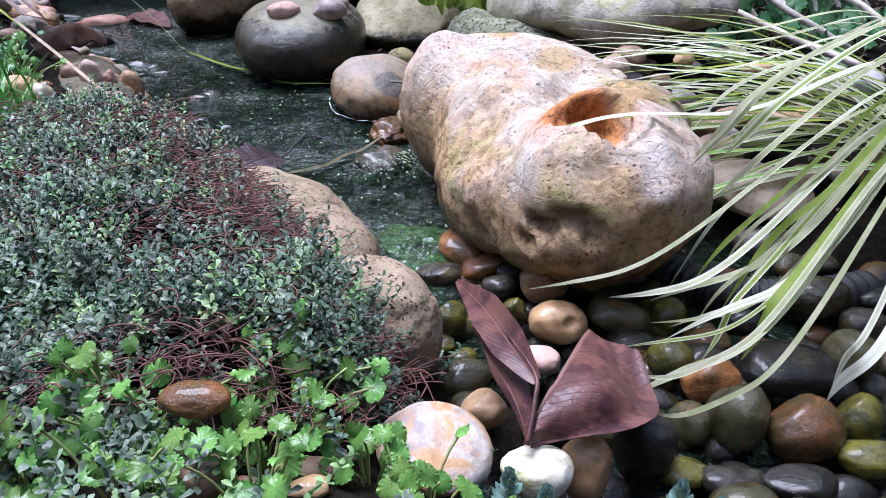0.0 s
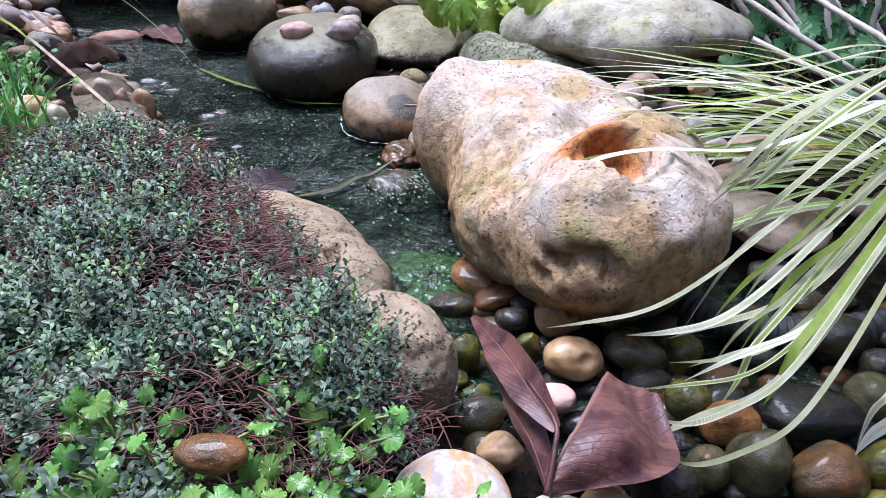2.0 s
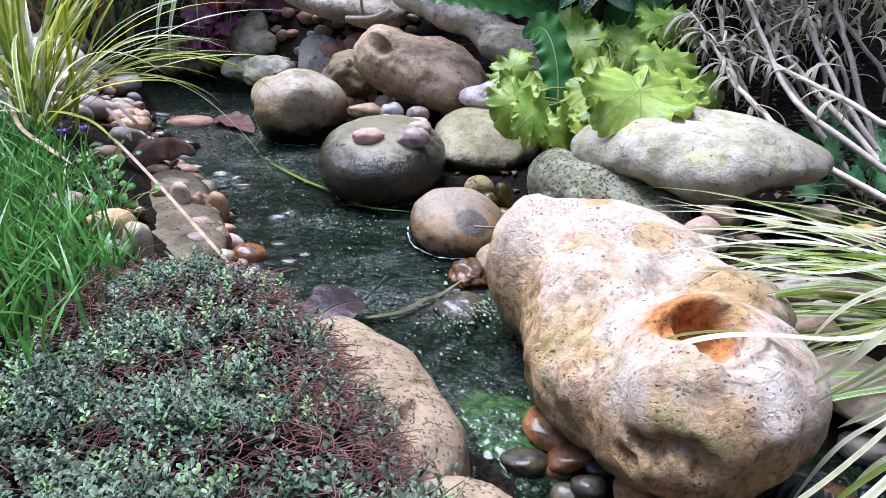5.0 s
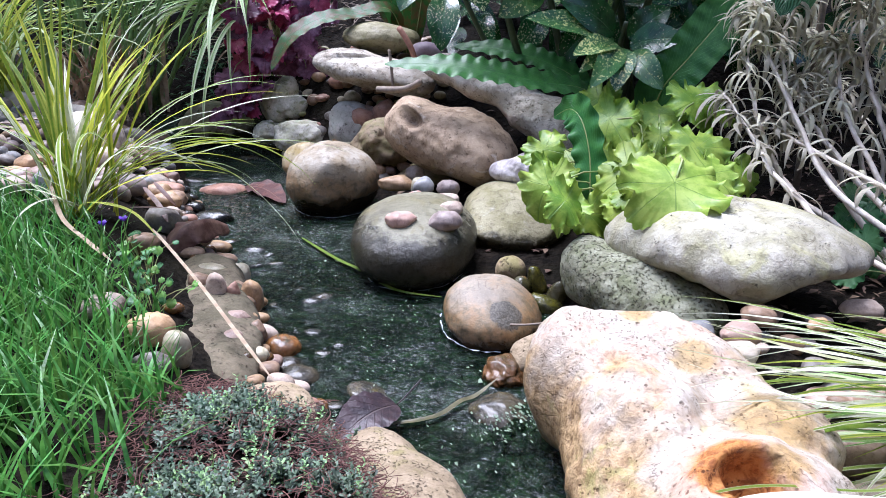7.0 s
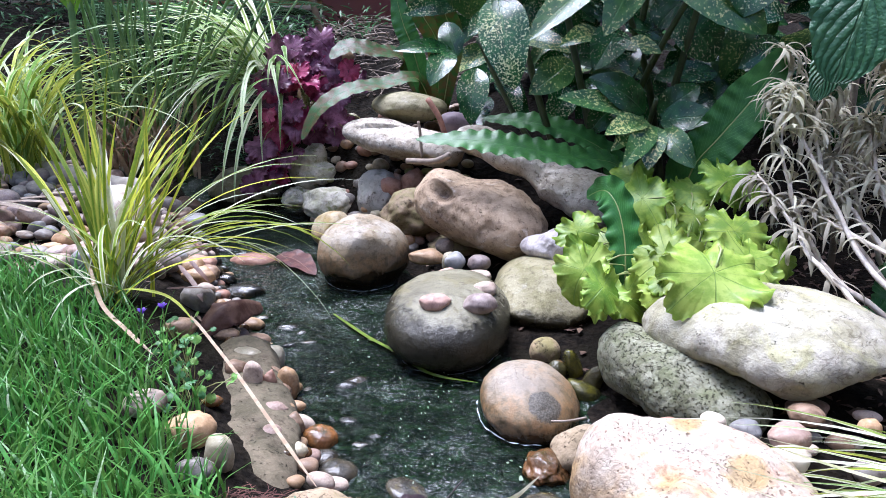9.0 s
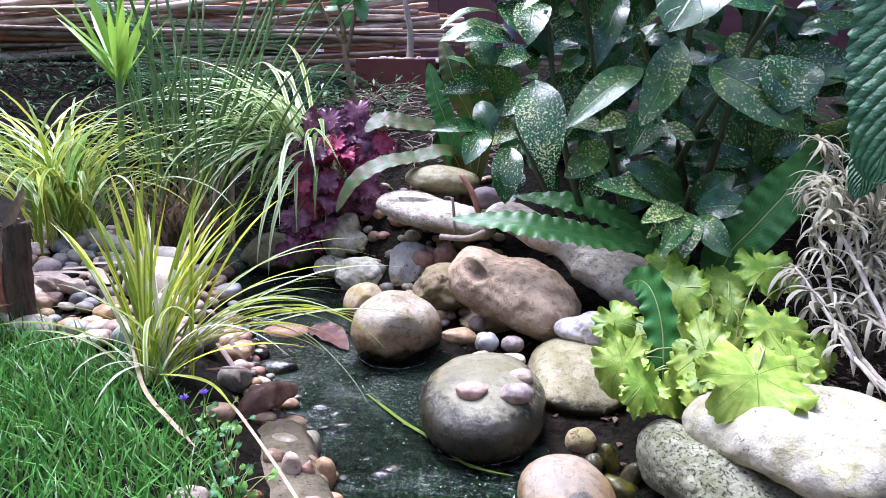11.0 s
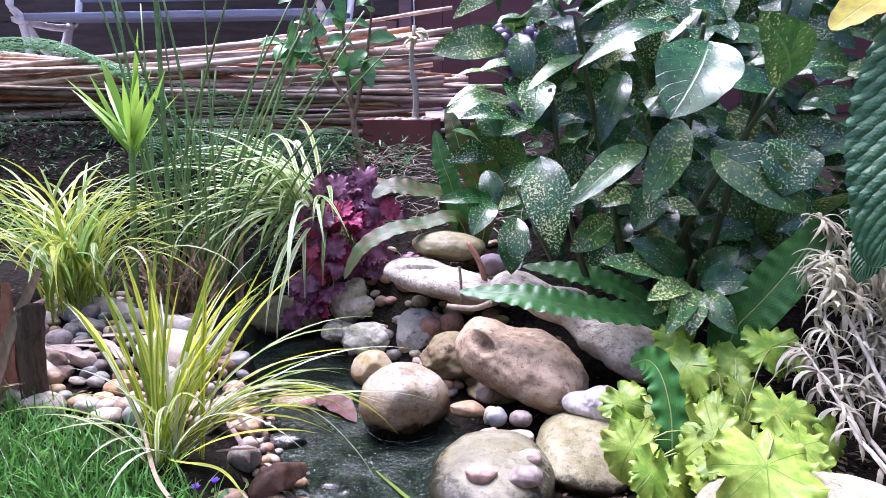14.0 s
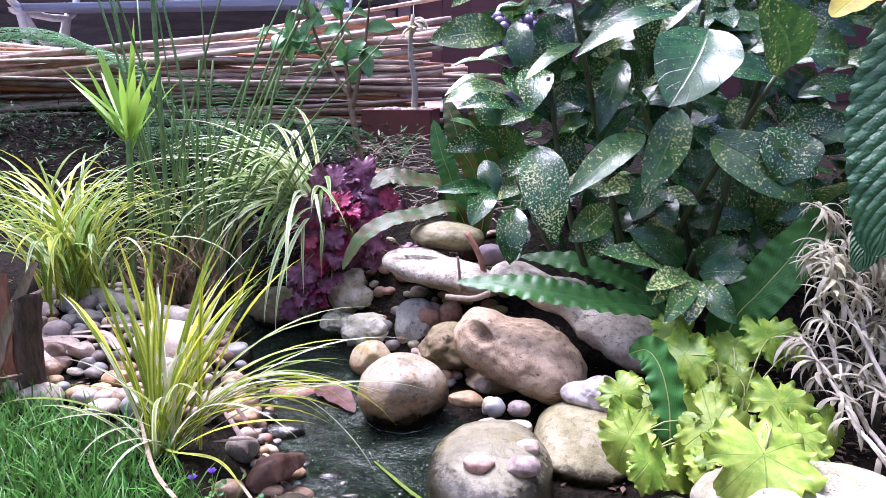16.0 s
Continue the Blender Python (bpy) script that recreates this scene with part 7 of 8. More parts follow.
def thyme():
    ob, rng = thyme_mat("thyme", 41, 3500, mound_mask, THYME, (0.008, 0.032), (0.0038, 0.0064), "grey-green thyme mat with bare reddish twigs")
    thyme_mat("thyme_tips", 42, 520, mound_mask, THYME_FRESH, (0.016, 0.032), (0.0032, 0.0056), "fresh yellow-green thyme shoots in the mat")
    parts = []
    for k in range(900):
        x, y = rng.uniform(-0.65, 0.06), rng.uniform(0.14, 0.68)
        if rng.uniform() > mound_mask(x, y):
            continue
        b = (x, y, float(ground_z(x, y)) + rng.uniform(0, 0.02))
        q, _ = blade_path(b, rng.normal(-30, 60), rng.uniform(-5, 40), rng.uniform(0.02, 0.05), rng.uniform(10, 60), 6, rng.normal(0, 30))
        parts.append(tube(q, np.full(6, rng.uniform(0.00025, 0.00045)), 4))
    # short dead twigs where the mat is thin
    for k in range(9000):
        x, y = rng.uniform(-0.32, 0.02), rng.uniform(0.18, 0.6)
        if x > float(thyme_edge(y)) + (0.012 if y > 0.38 else -0.012) or bare(x, y) > 0.06 + 0.3 * (k % 3 == 0):
            continue
        b = (x, y, float(ground_z(x, y)) + rng.uniform(0.004, 0.022))
        q, _ = blade_path(b, rng.normal(-10, 50), rng.uniform(-10, 35), rng.uniform(0.008, 0.022), rng.uniform(0, 60), 5, rng.normal(0, 90))
        parts.append(tube(q, np.full(5, rng.uniform(0.0002, 0.0004)), 4))
    # bare patches: sheaves of old twigs combed towards the stream
    sheaves = 0
    while sheaves < 55:
        y = rng.uniform(0.2, 0.6)
        x = float(thyme_edge(y)) + (-0.015 - abs(rng.normal(0, 0.05)) if sheaves % 3 else -rng.uniform(0, 0.3))
        if x < -0.3:
            continue
        sheaves += 1
        way, rise = rng.normal(-5, 25), rng.uniform(4, 22)
        for k in range(15):
            c = np.array((x, y)) + rng.normal(0, 0.011, 2)
            b = (*c, float(ground_z(*c)) + rng.uniform(0.006, 0.026))
            q, _ = blade_path(b, way + rng.normal(0, 28), rise + rng.normal(0, 9), rng.uniform(0.01, 0.03), rng.uniform(10, 70), 7, rng.normal(0, 85))
            parts.append(tube(q, np.linspace(0.0004, 0.0002, 7) * rng.uniform(0.6, 1.2), 4))
    v, f, t = join(parts)
    tagged(new("thyme_twigs", make_mesh("thyme_twigs", v, f, (TWIG,), t)), "tangle of bare reddish-brown thyme twigs", "twigs", kind="stuff")


def lawn_edge(y):
    return np.interp(y, (0.3, 0.4, 0.5, 0.56, 0.63, 0.7, 0.88, 1.0, 1.1), (-0.29, -0.285, -0.29, -0.33, -0.4, -0.42, -0.57, -0.75, -1.0))


def lawn():
    rng = np.random.default_rng(61)
    parts, n = [], 13000
    x, y = rng.uniform(-1.6, -0.26, n * 3), rng.uniform(0.3, 1.12, n * 3)
    near = lawn_edge(y) - x
    ok = (near > -0.02) & (rng.uniform(size=n * 3) < np.clip(0.4 + near * 8, 0, 1))
    x, y = x[ok][:n], y[ok][:n]
    far = rng.uniform(-3.4, -0.75, 9000), rng.uniform(-1.3, 1.1, 9000)
    away = (far[0] < -1.55 + 0.1 * np.sin(far[1] * 7)) | (far[1] < 0.33)
    x, y = np.concatenate([x, far[0][away]]), np.concatenate([y, far[1][away]])
    z = ground_z(x, y)
    az, ln = rng.uniform(0, 2 * np.pi, len(x)), rng.uniform(0.035, 0.085, len(x))
    lean, wd = rng.uniform(0.1, 0.9, len(x)), rng.uniform(0.0011, 0.0021, len(x))
    v, uv = [], []
    for k, s in enumerate((0, 0.35, 0.7, 1.0)):
        c = np.stack([x + np.cos(az) * ln * lean * s ** 1.8, y + np.sin(az) * ln * lean * s ** 1.8, z - 0.003 + ln * (s - 0.35 * lean * s * s)], 1)
        w = wd * (1, 0.95, 0.7, 0.08)[k]
        for q in (-1, 1):
            v.append(c + np.stack([-np.sin(az) * w * q, np.cos(az) * w * q, 0 * az], 1))
            uv.append(np.stack([np.full(len(x), (q + 1) / 2), np.full(len(x), s)], 1))
    v, uv = np.stack(v, 1).reshape(-1, 3), np.stack(uv, 1).reshape(-1, 2)
    base = np.arange(len(x))[:, None] * 8
    f = np.concatenate([base + (0, 1, 3, 2), base + (2, 3, 5, 4), base + (4, 5, 7, 6)])
    tagged(new("lawn_grass", make_mesh("lawn_grass", v, f.tolist(), (GRASS,), uv)), "long bright green lawn grass beside the stream", "grass", kind="stuff")


def ground_ivy():
    """Low plants with scalloped leaves on thin stalks, at the front of the bed."""
    rng = np.random.default_rng(71)
    spots = ((-0.118, 0.19), (-0.1, 0.178), (-0.072, 0.222), (-0.056, 0.205), (-0.13, 0.155), (-0.03, 0.185), (-0.1, 0.15), (-0.065, 0.18), (-0.008, 0.165), (-0.06, 0.15))
    for k, (x, y) in enumerate(spots):
        z = float(ground_z(x, y))
        r = thing("ground_ivy", (x, y, z), "bright green ground ivy with scalloped leaves", "plant", "ground ivy at the front")
        for j in range(17):
            c = np.array((x + rng.normal(0, 0.014), y + rng.normal(0, 0.011), z + rng.uniform(0.006, 0.03)))
            face = unit(np.array((rng.normal(0, 0.5), rng.normal(-0.5, 0.5), 1)))
            lobed_leaf(r, c, rng.uniform(0.0028, 0.0058), face, IVY, 6, 0.09, 0.13)
    for k, (x, y) in enumerate(((-0.46, 0.78), (-0.44, 0.74), (-0.49, 0.83), (-0.52, 0.87))):
        z = float(ground_z(x, y))
        r = thing("ground_ivy", (x, y, z), "small green weed with lobed leaves on the bank", "plant", "weeds on the bank")
        for j in range(16):
            c = (x + rng.normal(0, 0.022), y + rng.normal(0, 0.02), z + rng.uniform(0.012, 0.035))
            lobed_leaf(r, c, rng.uniform(0.0035, 0.007), (rng.normal(0, 0.5), rng.normal(-0.3, 0.5), 1), WEED_LEAF if j % 2 else IVY, 7, 0.05, 0.2)

    for x, y in ((0.46, 0.98), (0.52, 1.06), (0.44, 1.1), (0.56, 0.95), (0.6, 1.12), (0.5, 1.18)):
        z = float(ground_z(x, y))
        r = thing("leafy_weed", (x, y, z), "dull green weed with lobed leaves under the silver bush", "plant", "weeds under the silver bush")
        for j in range(9):
            c = (x + rng.normal(0, 0.035), y + rng.normal(0, 0.03), z + rng.uniform(0.015, 0.07))
            lobed_leaf(r, c, rng.uniform(0.013, 0.028), (rng.normal(-0.2, 0.4), rng.normal(-0.5, 0.4), 1), WEED_LEAF, 5, 0.1, 0.3)


WEED_LEAF = leaf_mat("dull_weed_leaf", (0.04, 0.14, 0.04), (0.09, 0.22, 0.07), 0.4, 0.25, vein=(0.12, 0.25, 0.09), veins=3.0, vary=0.35, line_width=0.012)

sedges()
reeds()
laurel_shrub()
lime_plant()
wine_plant()
ferns()
silver_bush()
corner_leaves()
thyme()
lawn()
ground_ivy()


# ---- loose things ----
def lay_strip(name, points, width, mat, label, category, fold=0.15, wave=0.0):
    p = bezier(points, 30)
    s = np.linspace(0, 1, 30)
    w = width / 2 * np.minimum(1, 0.5 + 3 * s) * np.minimum(1, (1 - s) * 4 + 0.15)
    v, f, t = ribbon(p, w, np.cross(np.gradient(p, axis=0), (0, 0, 1.0)), fold, 3, wave, 4)
    return tagged(new(name, make_mesh(name, v, f, (mat,), t)), label, category)


def dry_leaf():
    """A large fallen leaf, folded along its midrib, one half lying open and curled at its edge."""
    r = thing("fallen_leaf", (0.038, 0.226, 0.07), "large folded reddish-brown dry leaf lying on wet pebbles", "leaf")
    n, m = 18, 14
    a = bezier(((0.034, 0.225, 0.075), (0.044, 0.243, 0.084), (0.057, 0.266, 0.084), (0.076, 0.306, 0.073)), n)
    b = bezier(((0.036, 0.225, 0.072), (0.078, 0.233, 0.06), (0.1, 0.252, 0.06), (0.101, 0.295, 0.066)), n)
    v, uv = [], []
    for j in range(m):
        q = j / (m - 1)
        bow = 0.012 * math.sin(math.pi * q) + 0.01 * max(0, q - 0.8) * 5
        for i in range(n):
            s = i / (n - 1)
            v.append(a[i] * (1 - q) + b[i] * q + np.array((0, 0, bow * math.sin(math.pi * min(1, s * 1.2)) + 0.0015 * math.sin(9 * s + 5 * q)
                                                              + 0.004 * noise.noise(Vector((s * 4, q * 3, 0.7))) * q + 0.0016 * noise.noise(Vector((s * 11, q * 9, 5.1))))))
            uv.append((0.5 + 0.48 * q, s))
    f = [(j * n + i, (j + 1) * n + i, (j + 1) * n + i + 1, j * n + i + 1) for j in range(m - 1) for i in range(n - 1)]
    piece("half", make_mesh("half", np.array(v), f, (DRY_LEAF,), uv), r)
    for way, w, face in ((((0.035, 0.225, 0.075), (0.03, 0.249, 0.08), (0.021, 0.28, 0.078), (0.014, 0.322, 0.066)), 0.021, (0.6, -0.5, 0.6)),
                         (((0.041, 0.246, 0.09), (0.031, 0.271, 0.092), (0.022, 0.309, 0.085), (0.008, 0.364, 0.068)), 0.019, (-0.4, -0.6, 0.7))):
        p = bezier(way, 20)
        s = np.linspace(0, 1, 20)
        v, f, t = ribbon(p, w / 2 * np.minimum(1, 0.25 + 2.2 * s) * np.minimum(1, (1 - s) * 2.6 + 0.12), np.cross(np.gradient(p, axis=0), face), 0.35, 5, 0.12, 2)
        piece("half", make_mesh("half", v, f, (DRY_LEAF,), t), r)
    p = bezier(((0.034, 0.222, 0.076), (0.039, 0.238, 0.087), (0.04, 0.25, 0.092), (0.03, 0.276, 0.094)), 14)
    v, f, t = tube(p, np.linspace(0.0016, 0.0006, 14), 6)
    piece("midrib", make_mesh("midrib", v, f, (DRY_LEAF,), t), r)


def loose():
    lay_strip("dry_strap_leaf", ((-0.5, 0.872, 0.12), (-0.477, 0.856, 0.108), (-0.409, 0.79, 0.09), (-0.322, 0.692, 0.076), (-0.27, 0.635, 0.066)), 0.0042, STRAW, "long dry straw-coloured strap leaf lying on the bank", "leaf")
    lay_strip("dry_strap_leaf", ((-0.7, 0.98, 0.14), (-0.616, 0.87, 0.132), (-0.546, 0.807, 0.128), (-0.493, 0.766, 0.122)), 0.0055, STRAW, "short straw-coloured strap leaf lying in the grass", "leaf")
    lay_strip("yellow_strap_leaf", ((-0.398, 1.145, 0.005), (-0.324, 1.069, 0.005), (-0.271, 1.023, 0.006), (-0.212, 0.96, 0.009), (-0.144, 0.934, 0.014)), 0.006, SEDGE_GOLD, "yellow strap leaf floating against the cobble", "leaf")
    lay_strip("algae_string", ((-0.165, 0.665, 0.005), (-0.139, 0.672, 0.006), (-0.118, 0.685, 0.006), (-0.1, 0.708, 0.007), (-0.085, 0.72, 0.007), (-0.063, 0.748, 0.012)), 0.006, WEED, "brown weed string trailing in the water", "weed")
    p = bezier(((-0.163, 0.682, 0.016), (-0.18, 0.657, 0.024), (-0.197, 0.632, 0.022), (-0.214, 0.604, 0.012)), 24)
    s = np.linspace(0, 1, 24)
    r = thing("wet_leaf", (-0.19, 0.68, 0.008), "dark wet fallen leaf lying on the water", "leaf")
    v, f, t = ribbon(p, 0.024 * np.sin(np.pi * s ** 0.75) + 0.0005, np.cross(np.gradient(p, axis=0), (0.1, -0.35, 1.0)), 0.2, 7, 0.08, 7)
    piece("leaf_blade", make_mesh("leaf_blade", v, f, (DARK_LEAF,), t), r)
    v, f, t = tube(bezier(((-0.163, 0.682, 0.015), (-0.153, 0.692, 0.022), (-0.14, 0.704, 0.034)), 6), np.full(6, 0.001), 5)
    piece("leaf_stalk", make_mesh("leaf_stalk", v, f, (DARK_LEAF,), t), r)
    rng = np.random.default_rng(101)
    # pale branch, rotten stump and bark by the pebbles
    p = bezier(((-1.144, 1.509, 0.142), (-1.056, 1.481, 0.139), (-0.966, 1.452, 0.13), (-0.862, 1.426, 0.125)), 24)
    v, f, t = tube(p + rng.normal(0, 0.001, p.shape), 0.022 + 0.004 * np.sin(np.linspace(0, 9, 24)), 12)
    tagged(new("dead_branch", make_mesh("dead_branch", v, f, (PALE_BARK,), t)), "pale dead branch lying across the pebbles", "branch")
    st = thing("rotten_stump", (-1.0, 1.1, 0.1), "dark rotten stump with splintered bark", "stump")
    q = np.array(((-0.958, 1.085, 0.07), (-0.957, 1.085, 0.14), (-0.955, 1.086, 0.2), (-0.95, 1.087, 0.25), (-0.946, 1.088, 0.282)))
    v, f, t = tube(bezier(q, 16), 0.021 + 0.0012 * np.sin(np.arange(16) * 2.1), 10)
    v = v + np.array((0, 0, 1)) * np.where(v[:, 2:3] > 0.27, 0.008 * np.sin(v[:, :1] * 900), 0)
    piece("post", make_mesh("post", v, f, (DARK_BARK,), t), st)
    for k, (way, wide, mat) in enumerate(((((-1.04, 1.07, 0.1), (-1.0, 1.072, 0.19), (-0.96, 1.075, 0.27), (-0.92, 1.078, 0.338)), 0.014, SPLIT_WOOD), (((-1.02, 1.1, 0.08), (-1.01, 1.1, 0.2), (-1.0, 1.1, 0.31)), 0.018, RED_BARK),
                                          (((-1.05, 1.12, 0.08), (-1.05, 1.12, 0.2), (-1.06, 1.12, 0.29)), 0.02, DARK_BARK), (((-0.98, 1.115, 0.08), (-0.975, 1.115, 0.17), (-0.985, 1.115, 0.25)), 0.02, RED_BARK),
                                          (((-1.03, 1.06, 0.12), (-0.99, 1.05, 0.15), (-0.94, 1.04, 0.165)), 0.01, SPLIT_WOOD))):
        p = bezier(way, 16)
        v, f, t = ribbon(p, wide * np.linspace(1.0, 0.25, 16) * (1 + 0.12 * np.sin(np.arange(16) * 1.7 + k)), (0.9, 0.3, 0.0), 0.3, 5, 0.1, 3)
        w = v + np.array((0.0, 0.006, 0.0))
        piece("bark_strip", make_mesh("bark_strip", np.concatenate([v, w]), f + [tuple(i + len(v) for i in reversed(c)) for c in f], (mat,), np.concatenate([t, t])), st)
    for k in range(7):
        x, y = -1.07 + 0.03 * k, 1.15 + 0.03 * k + rng.normal(0, 0.01)
        p = bezier(((x - 0.06, y - 0.01, 0.15), (x, y, 0.152), (x + 0.07, y + rng.normal(0, 0.02), 0.148)), 8)
        v, f, t = ribbon(p, np.full(8, rng.uniform(0.006, 0.012)), np.cross(np.gradient(p, axis=0), (0, 0, 1.0)), 0.4, 3)
        tagged(new("bark_piece", make_mesh("bark_piece", v, f, (BARK,), t)), "curled strip of brown bark on the pebbles", "bark")
    for way, w, m, lab in ((((-0.263, 1.597, 0.2), (-0.281, 1.602, 0.255), (-0.308, 1.617, 0.293)), 0.006, RED_BARK, "reddish stick leaning by the slab"), (((-0.309, 1.536, 0.18), (-0.313, 1.54, 0.234), (-0.317, 1.545, 0.257)), 0.003, BARK, "short cut twig standing by the slab"),
                           (((-0.33, 1.477, 0.19), (-0.273, 1.455, 0.195), (-0.239, 1.444, 0.212)), 0.006, BARK, "cut hollow twig lying under the slab")):
        v, f, t = tube(bezier(way, 8), np.full(8, w), 8)
        tagged(new("twig", make_mesh("twig", v, f, (m,), t)), lab, "twig")
    # curled bark, dead leaves and a stick on the bank
    p = bezier(((-0.53, 0.955, 0.062), (-0.508, 0.975, 0.085), (-0.494, 1.02, 0.08), (-0.492, 1.076, 0.05)), 22)
    q = np.linspace(0, 1, 22)
    v, f, t = ribbon(p, 0.024 * np.sin(np.pi * (0.12 + 0.8 * q)) ** 0.8, np.cross(np.gradient(p, axis=0), (0.3, -0.5, 1.0)), -0.75, 7, 0.12, 3)
    low = v - np.array((0, 0, 0.003))
    tagged(new("curled_bark", make_mesh("curled_bark", np.concatenate([v, low]), f + [tuple(i + len(v) for i in reversed(k)) for k in f], (WET_BARK,), np.concatenate([t, t]))), "curled piece of wet brown bark on the bank pebbles", "bark")
    p = bezier(((-0.585, 1.405, 0.007), (-0.54, 1.38, 0.009), (-0.478, 1.31, 0.006)), 20)
    q = np.linspace(0, 1, 20)
    v, f, t = ribbon(p, 0.03 * np.sin(np.pi * q ** 0.8) + 0.0005, np.cross(np.gradient(p, axis=0), (0, -0.1, 1.0)), 0.12, 7, 0.1, 4)
    tagged(new("fallen_leaf", make_mesh("fallen_leaf", v, f, (DRY_LEAF,), t)), "reddish-brown dead leaf lying in the shallow water", "leaf")
    for way in (((-0.628, 1.094, 0.1), (-0.585, 1.053, 0.085), (-0.561, 1.026, 0.07)), ((-0.624, 1.12, 0.1), (-0.592, 1.1, 0.08), (-0.579, 1.103, 0.06)), ((-0.6, 1.0, 0.1), (-0.57, 1.03, 0.09), (-0.55, 1.08, 0.065))):
        lay_strip("dead_leaf", way, 0.008, WET_BARK, "reddish-brown dead sedge blade on the bank", "leaf")
    v, f, t = tube(bezier(((-0.052, 0.774, 0.064), (-0.034, 0.783, 0.06), (-0.012, 0.808, 0.05)), 8), np.full(8, 0.0014), 6)
    tagged(new("twig", make_mesh("twig", v, f, (BARK,), t)), "thin brown twig lying against the cobble", "twig")
    # violas
    for x, y in ((-0.554, 0.856), (-0.537, 0.874)):
        vi = thing("viola", (x, y, 0.1), "small violet viola flower in the bank's weeds", "flower")
        v, f, t = tube(((x, y, 0.09), (x, y, 0.128)), (0.0007, 0.0007), 5)
        piece("stem", make_mesh("stem", v, f, (STALK,), t), vi)
        for k in range(5):
            v, f, t = blade((x, y, 0.128), 72 * k + 20, 62, 0.009, 50, 0.006, 6, 0, 0.1, 1, False)
            piece("petal", make_mesh("petal", v, f, (VIOLET,), t), vi)


WEED = leaf_mat("drifting_weed", (0.06, 0.055, 0.02), (0.13, 0.11, 0.05), 0.35, 0.1, vary=0.2)
WET_BARK = leaf_mat("wet_brown_bark", (0.075, 0.03, 0.02), (0.16, 0.09, 0.062), 0.5, 0.08, vary=0.2, bump=0.0015)
VIOLET = leaf_mat("violet_petal", (0.08, 0.02, 0.3), (0.12, 0.04, 0.4), 0.5, 0.3)


def pebble_field():
    """Pebbles between the lawn and the far bank, thrown by chance but never into one another."""
    rng = np.random.default_rng(111)
    got = []
    tries = 0
    while len(got) < 250 and tries < 9000:
        tries += 1
        x, y, r = rng.uniform(-1.3, -0.66), rng.uniform(0.98, 1.62), 0.0105 + 0.019 * rng.uniform() ** 1.6
        if x > stream_x(y) - 0.17 or (x < -0.9 and y < 1.06) or y < 1.0 + 0.25 * (x + 1.0) or (x + 0.84) ** 2 + (y - 1.3) ** 2 < 0.004:
            continue
        if all((x - a) ** 2 + (y - b) ** 2 > (0.72 * (r + c)) ** 2 for a, b, c in got):
            got.append((x, y, r))
    looks = ("pinkgrey", "mauve", "pale", "bluegrey", "mauve", "cream", "brownp", "greyp", "tan")
    rest = []
    for k, (x, y, r) in enumerate(got):
        c = r * rng.uniform(0.5, 0.85)
        at = (x, y, float(ground_z(x, y)) + c * 0.6 + rng.uniform(0, 0.012))
        size, tilt = (r * rng.uniform(0.9, 1.35), r * rng.uniform(0.75, 1.05), c), rng.uniform(-24, 24)
        if k >= 140:
            rest.append((looks[k % 9], at, size, tilt))
        else:
            stone("pebble", looks[k % 9], at, size, tilt)
    heap("gravel", rest, "mixed rounded pebbles between the larger ones")


def bed_pebbles():
    """Small stones that fill the gaps: along the bank, under the front pool and in the rockery."""
    rng = np.random.default_rng(131)
    wet = ("wetdark", "wetgrey", "wetolive", "mosswet", "brownwet", "wetdark")
    dry = ("pale", "brownp", "greyp", "pinkgrey", "tan", "redp")

    small = []

    def strew(count, inside, radius, looks):
        got, tries = [], 0
        while len(got) < count and tries < 8000:
            tries += 1
            p = inside()
            r = rng.uniform(*radius)
            if p and all((p[0] - a) ** 2 + (p[1] - b) ** 2 > (0.8 * (r + c)) ** 2 for a, b, c in got):
                got.append((*p, r))
        for k, (x, y, r) in enumerate(got):
            c = r * rng.uniform(0.6, 0.85)
            small.append((looks[rng.integers(len(looks))], (x, y, float(ground_z(x, y)) + c * 0.55), (r * rng.uniform(0.95, 1.3), r * rng.uniform(0.8, 1.0), c), rng.uniform(-15, 15)))

    def bank():
        y = rng.uniform(0.62, 1.35)
        return float(stream_x(y)) - rng.uniform(0.09, 0.2), y

    def front():
        x, y = rng.uniform(0.0, 0.32), rng.uniform(0.2, 0.47)
        return (x, y) if x > 0.16 - 0.35 * (y - 0.2) - 0.12 else None

    def rockery_gaps():
        return rng.uniform(-0.62, -0.22), rng.uniform(1.42, 1.85)

    def right():
        return rng.uniform(0.2, 0.5), rng.uniform(0.55, 0.9)

    strew(120, bank, (0.008, 0.017), dry + ("wetdark", "brownwet", "wetgrey"))
    strew(95, front, (0.009, 0.016), wet)
    strew(150, rockery_gaps, (0.008, 0.018), dry + ("mossp", "olivep"))
    strew(14, right, (0.007, 0.016), dry)
    for k in range(30):
        y = 0.66 + 0.55 * (k + rng.uniform()) / 30
        a = rng.uniform(0.009, 0.018) * (1 + (k % 3 == 0))
        stone("pebble", ("wetdark", "wetgrey", "wetdark", "wetgrey")[k % 4], (float(stream_x(y)) - rng.uniform(0.025, 0.115), y, rng.uniform(-0.95, -0.4) * a), (a * rng.uniform(1.0, 1.4), a * rng.uniform(0.65, 1.0), a * rng.uniform(0.5, 0.75)), rng.uniform(-25, 25))
    heap("gravel", small, "small mixed pebbles filling the gaps between the stones")


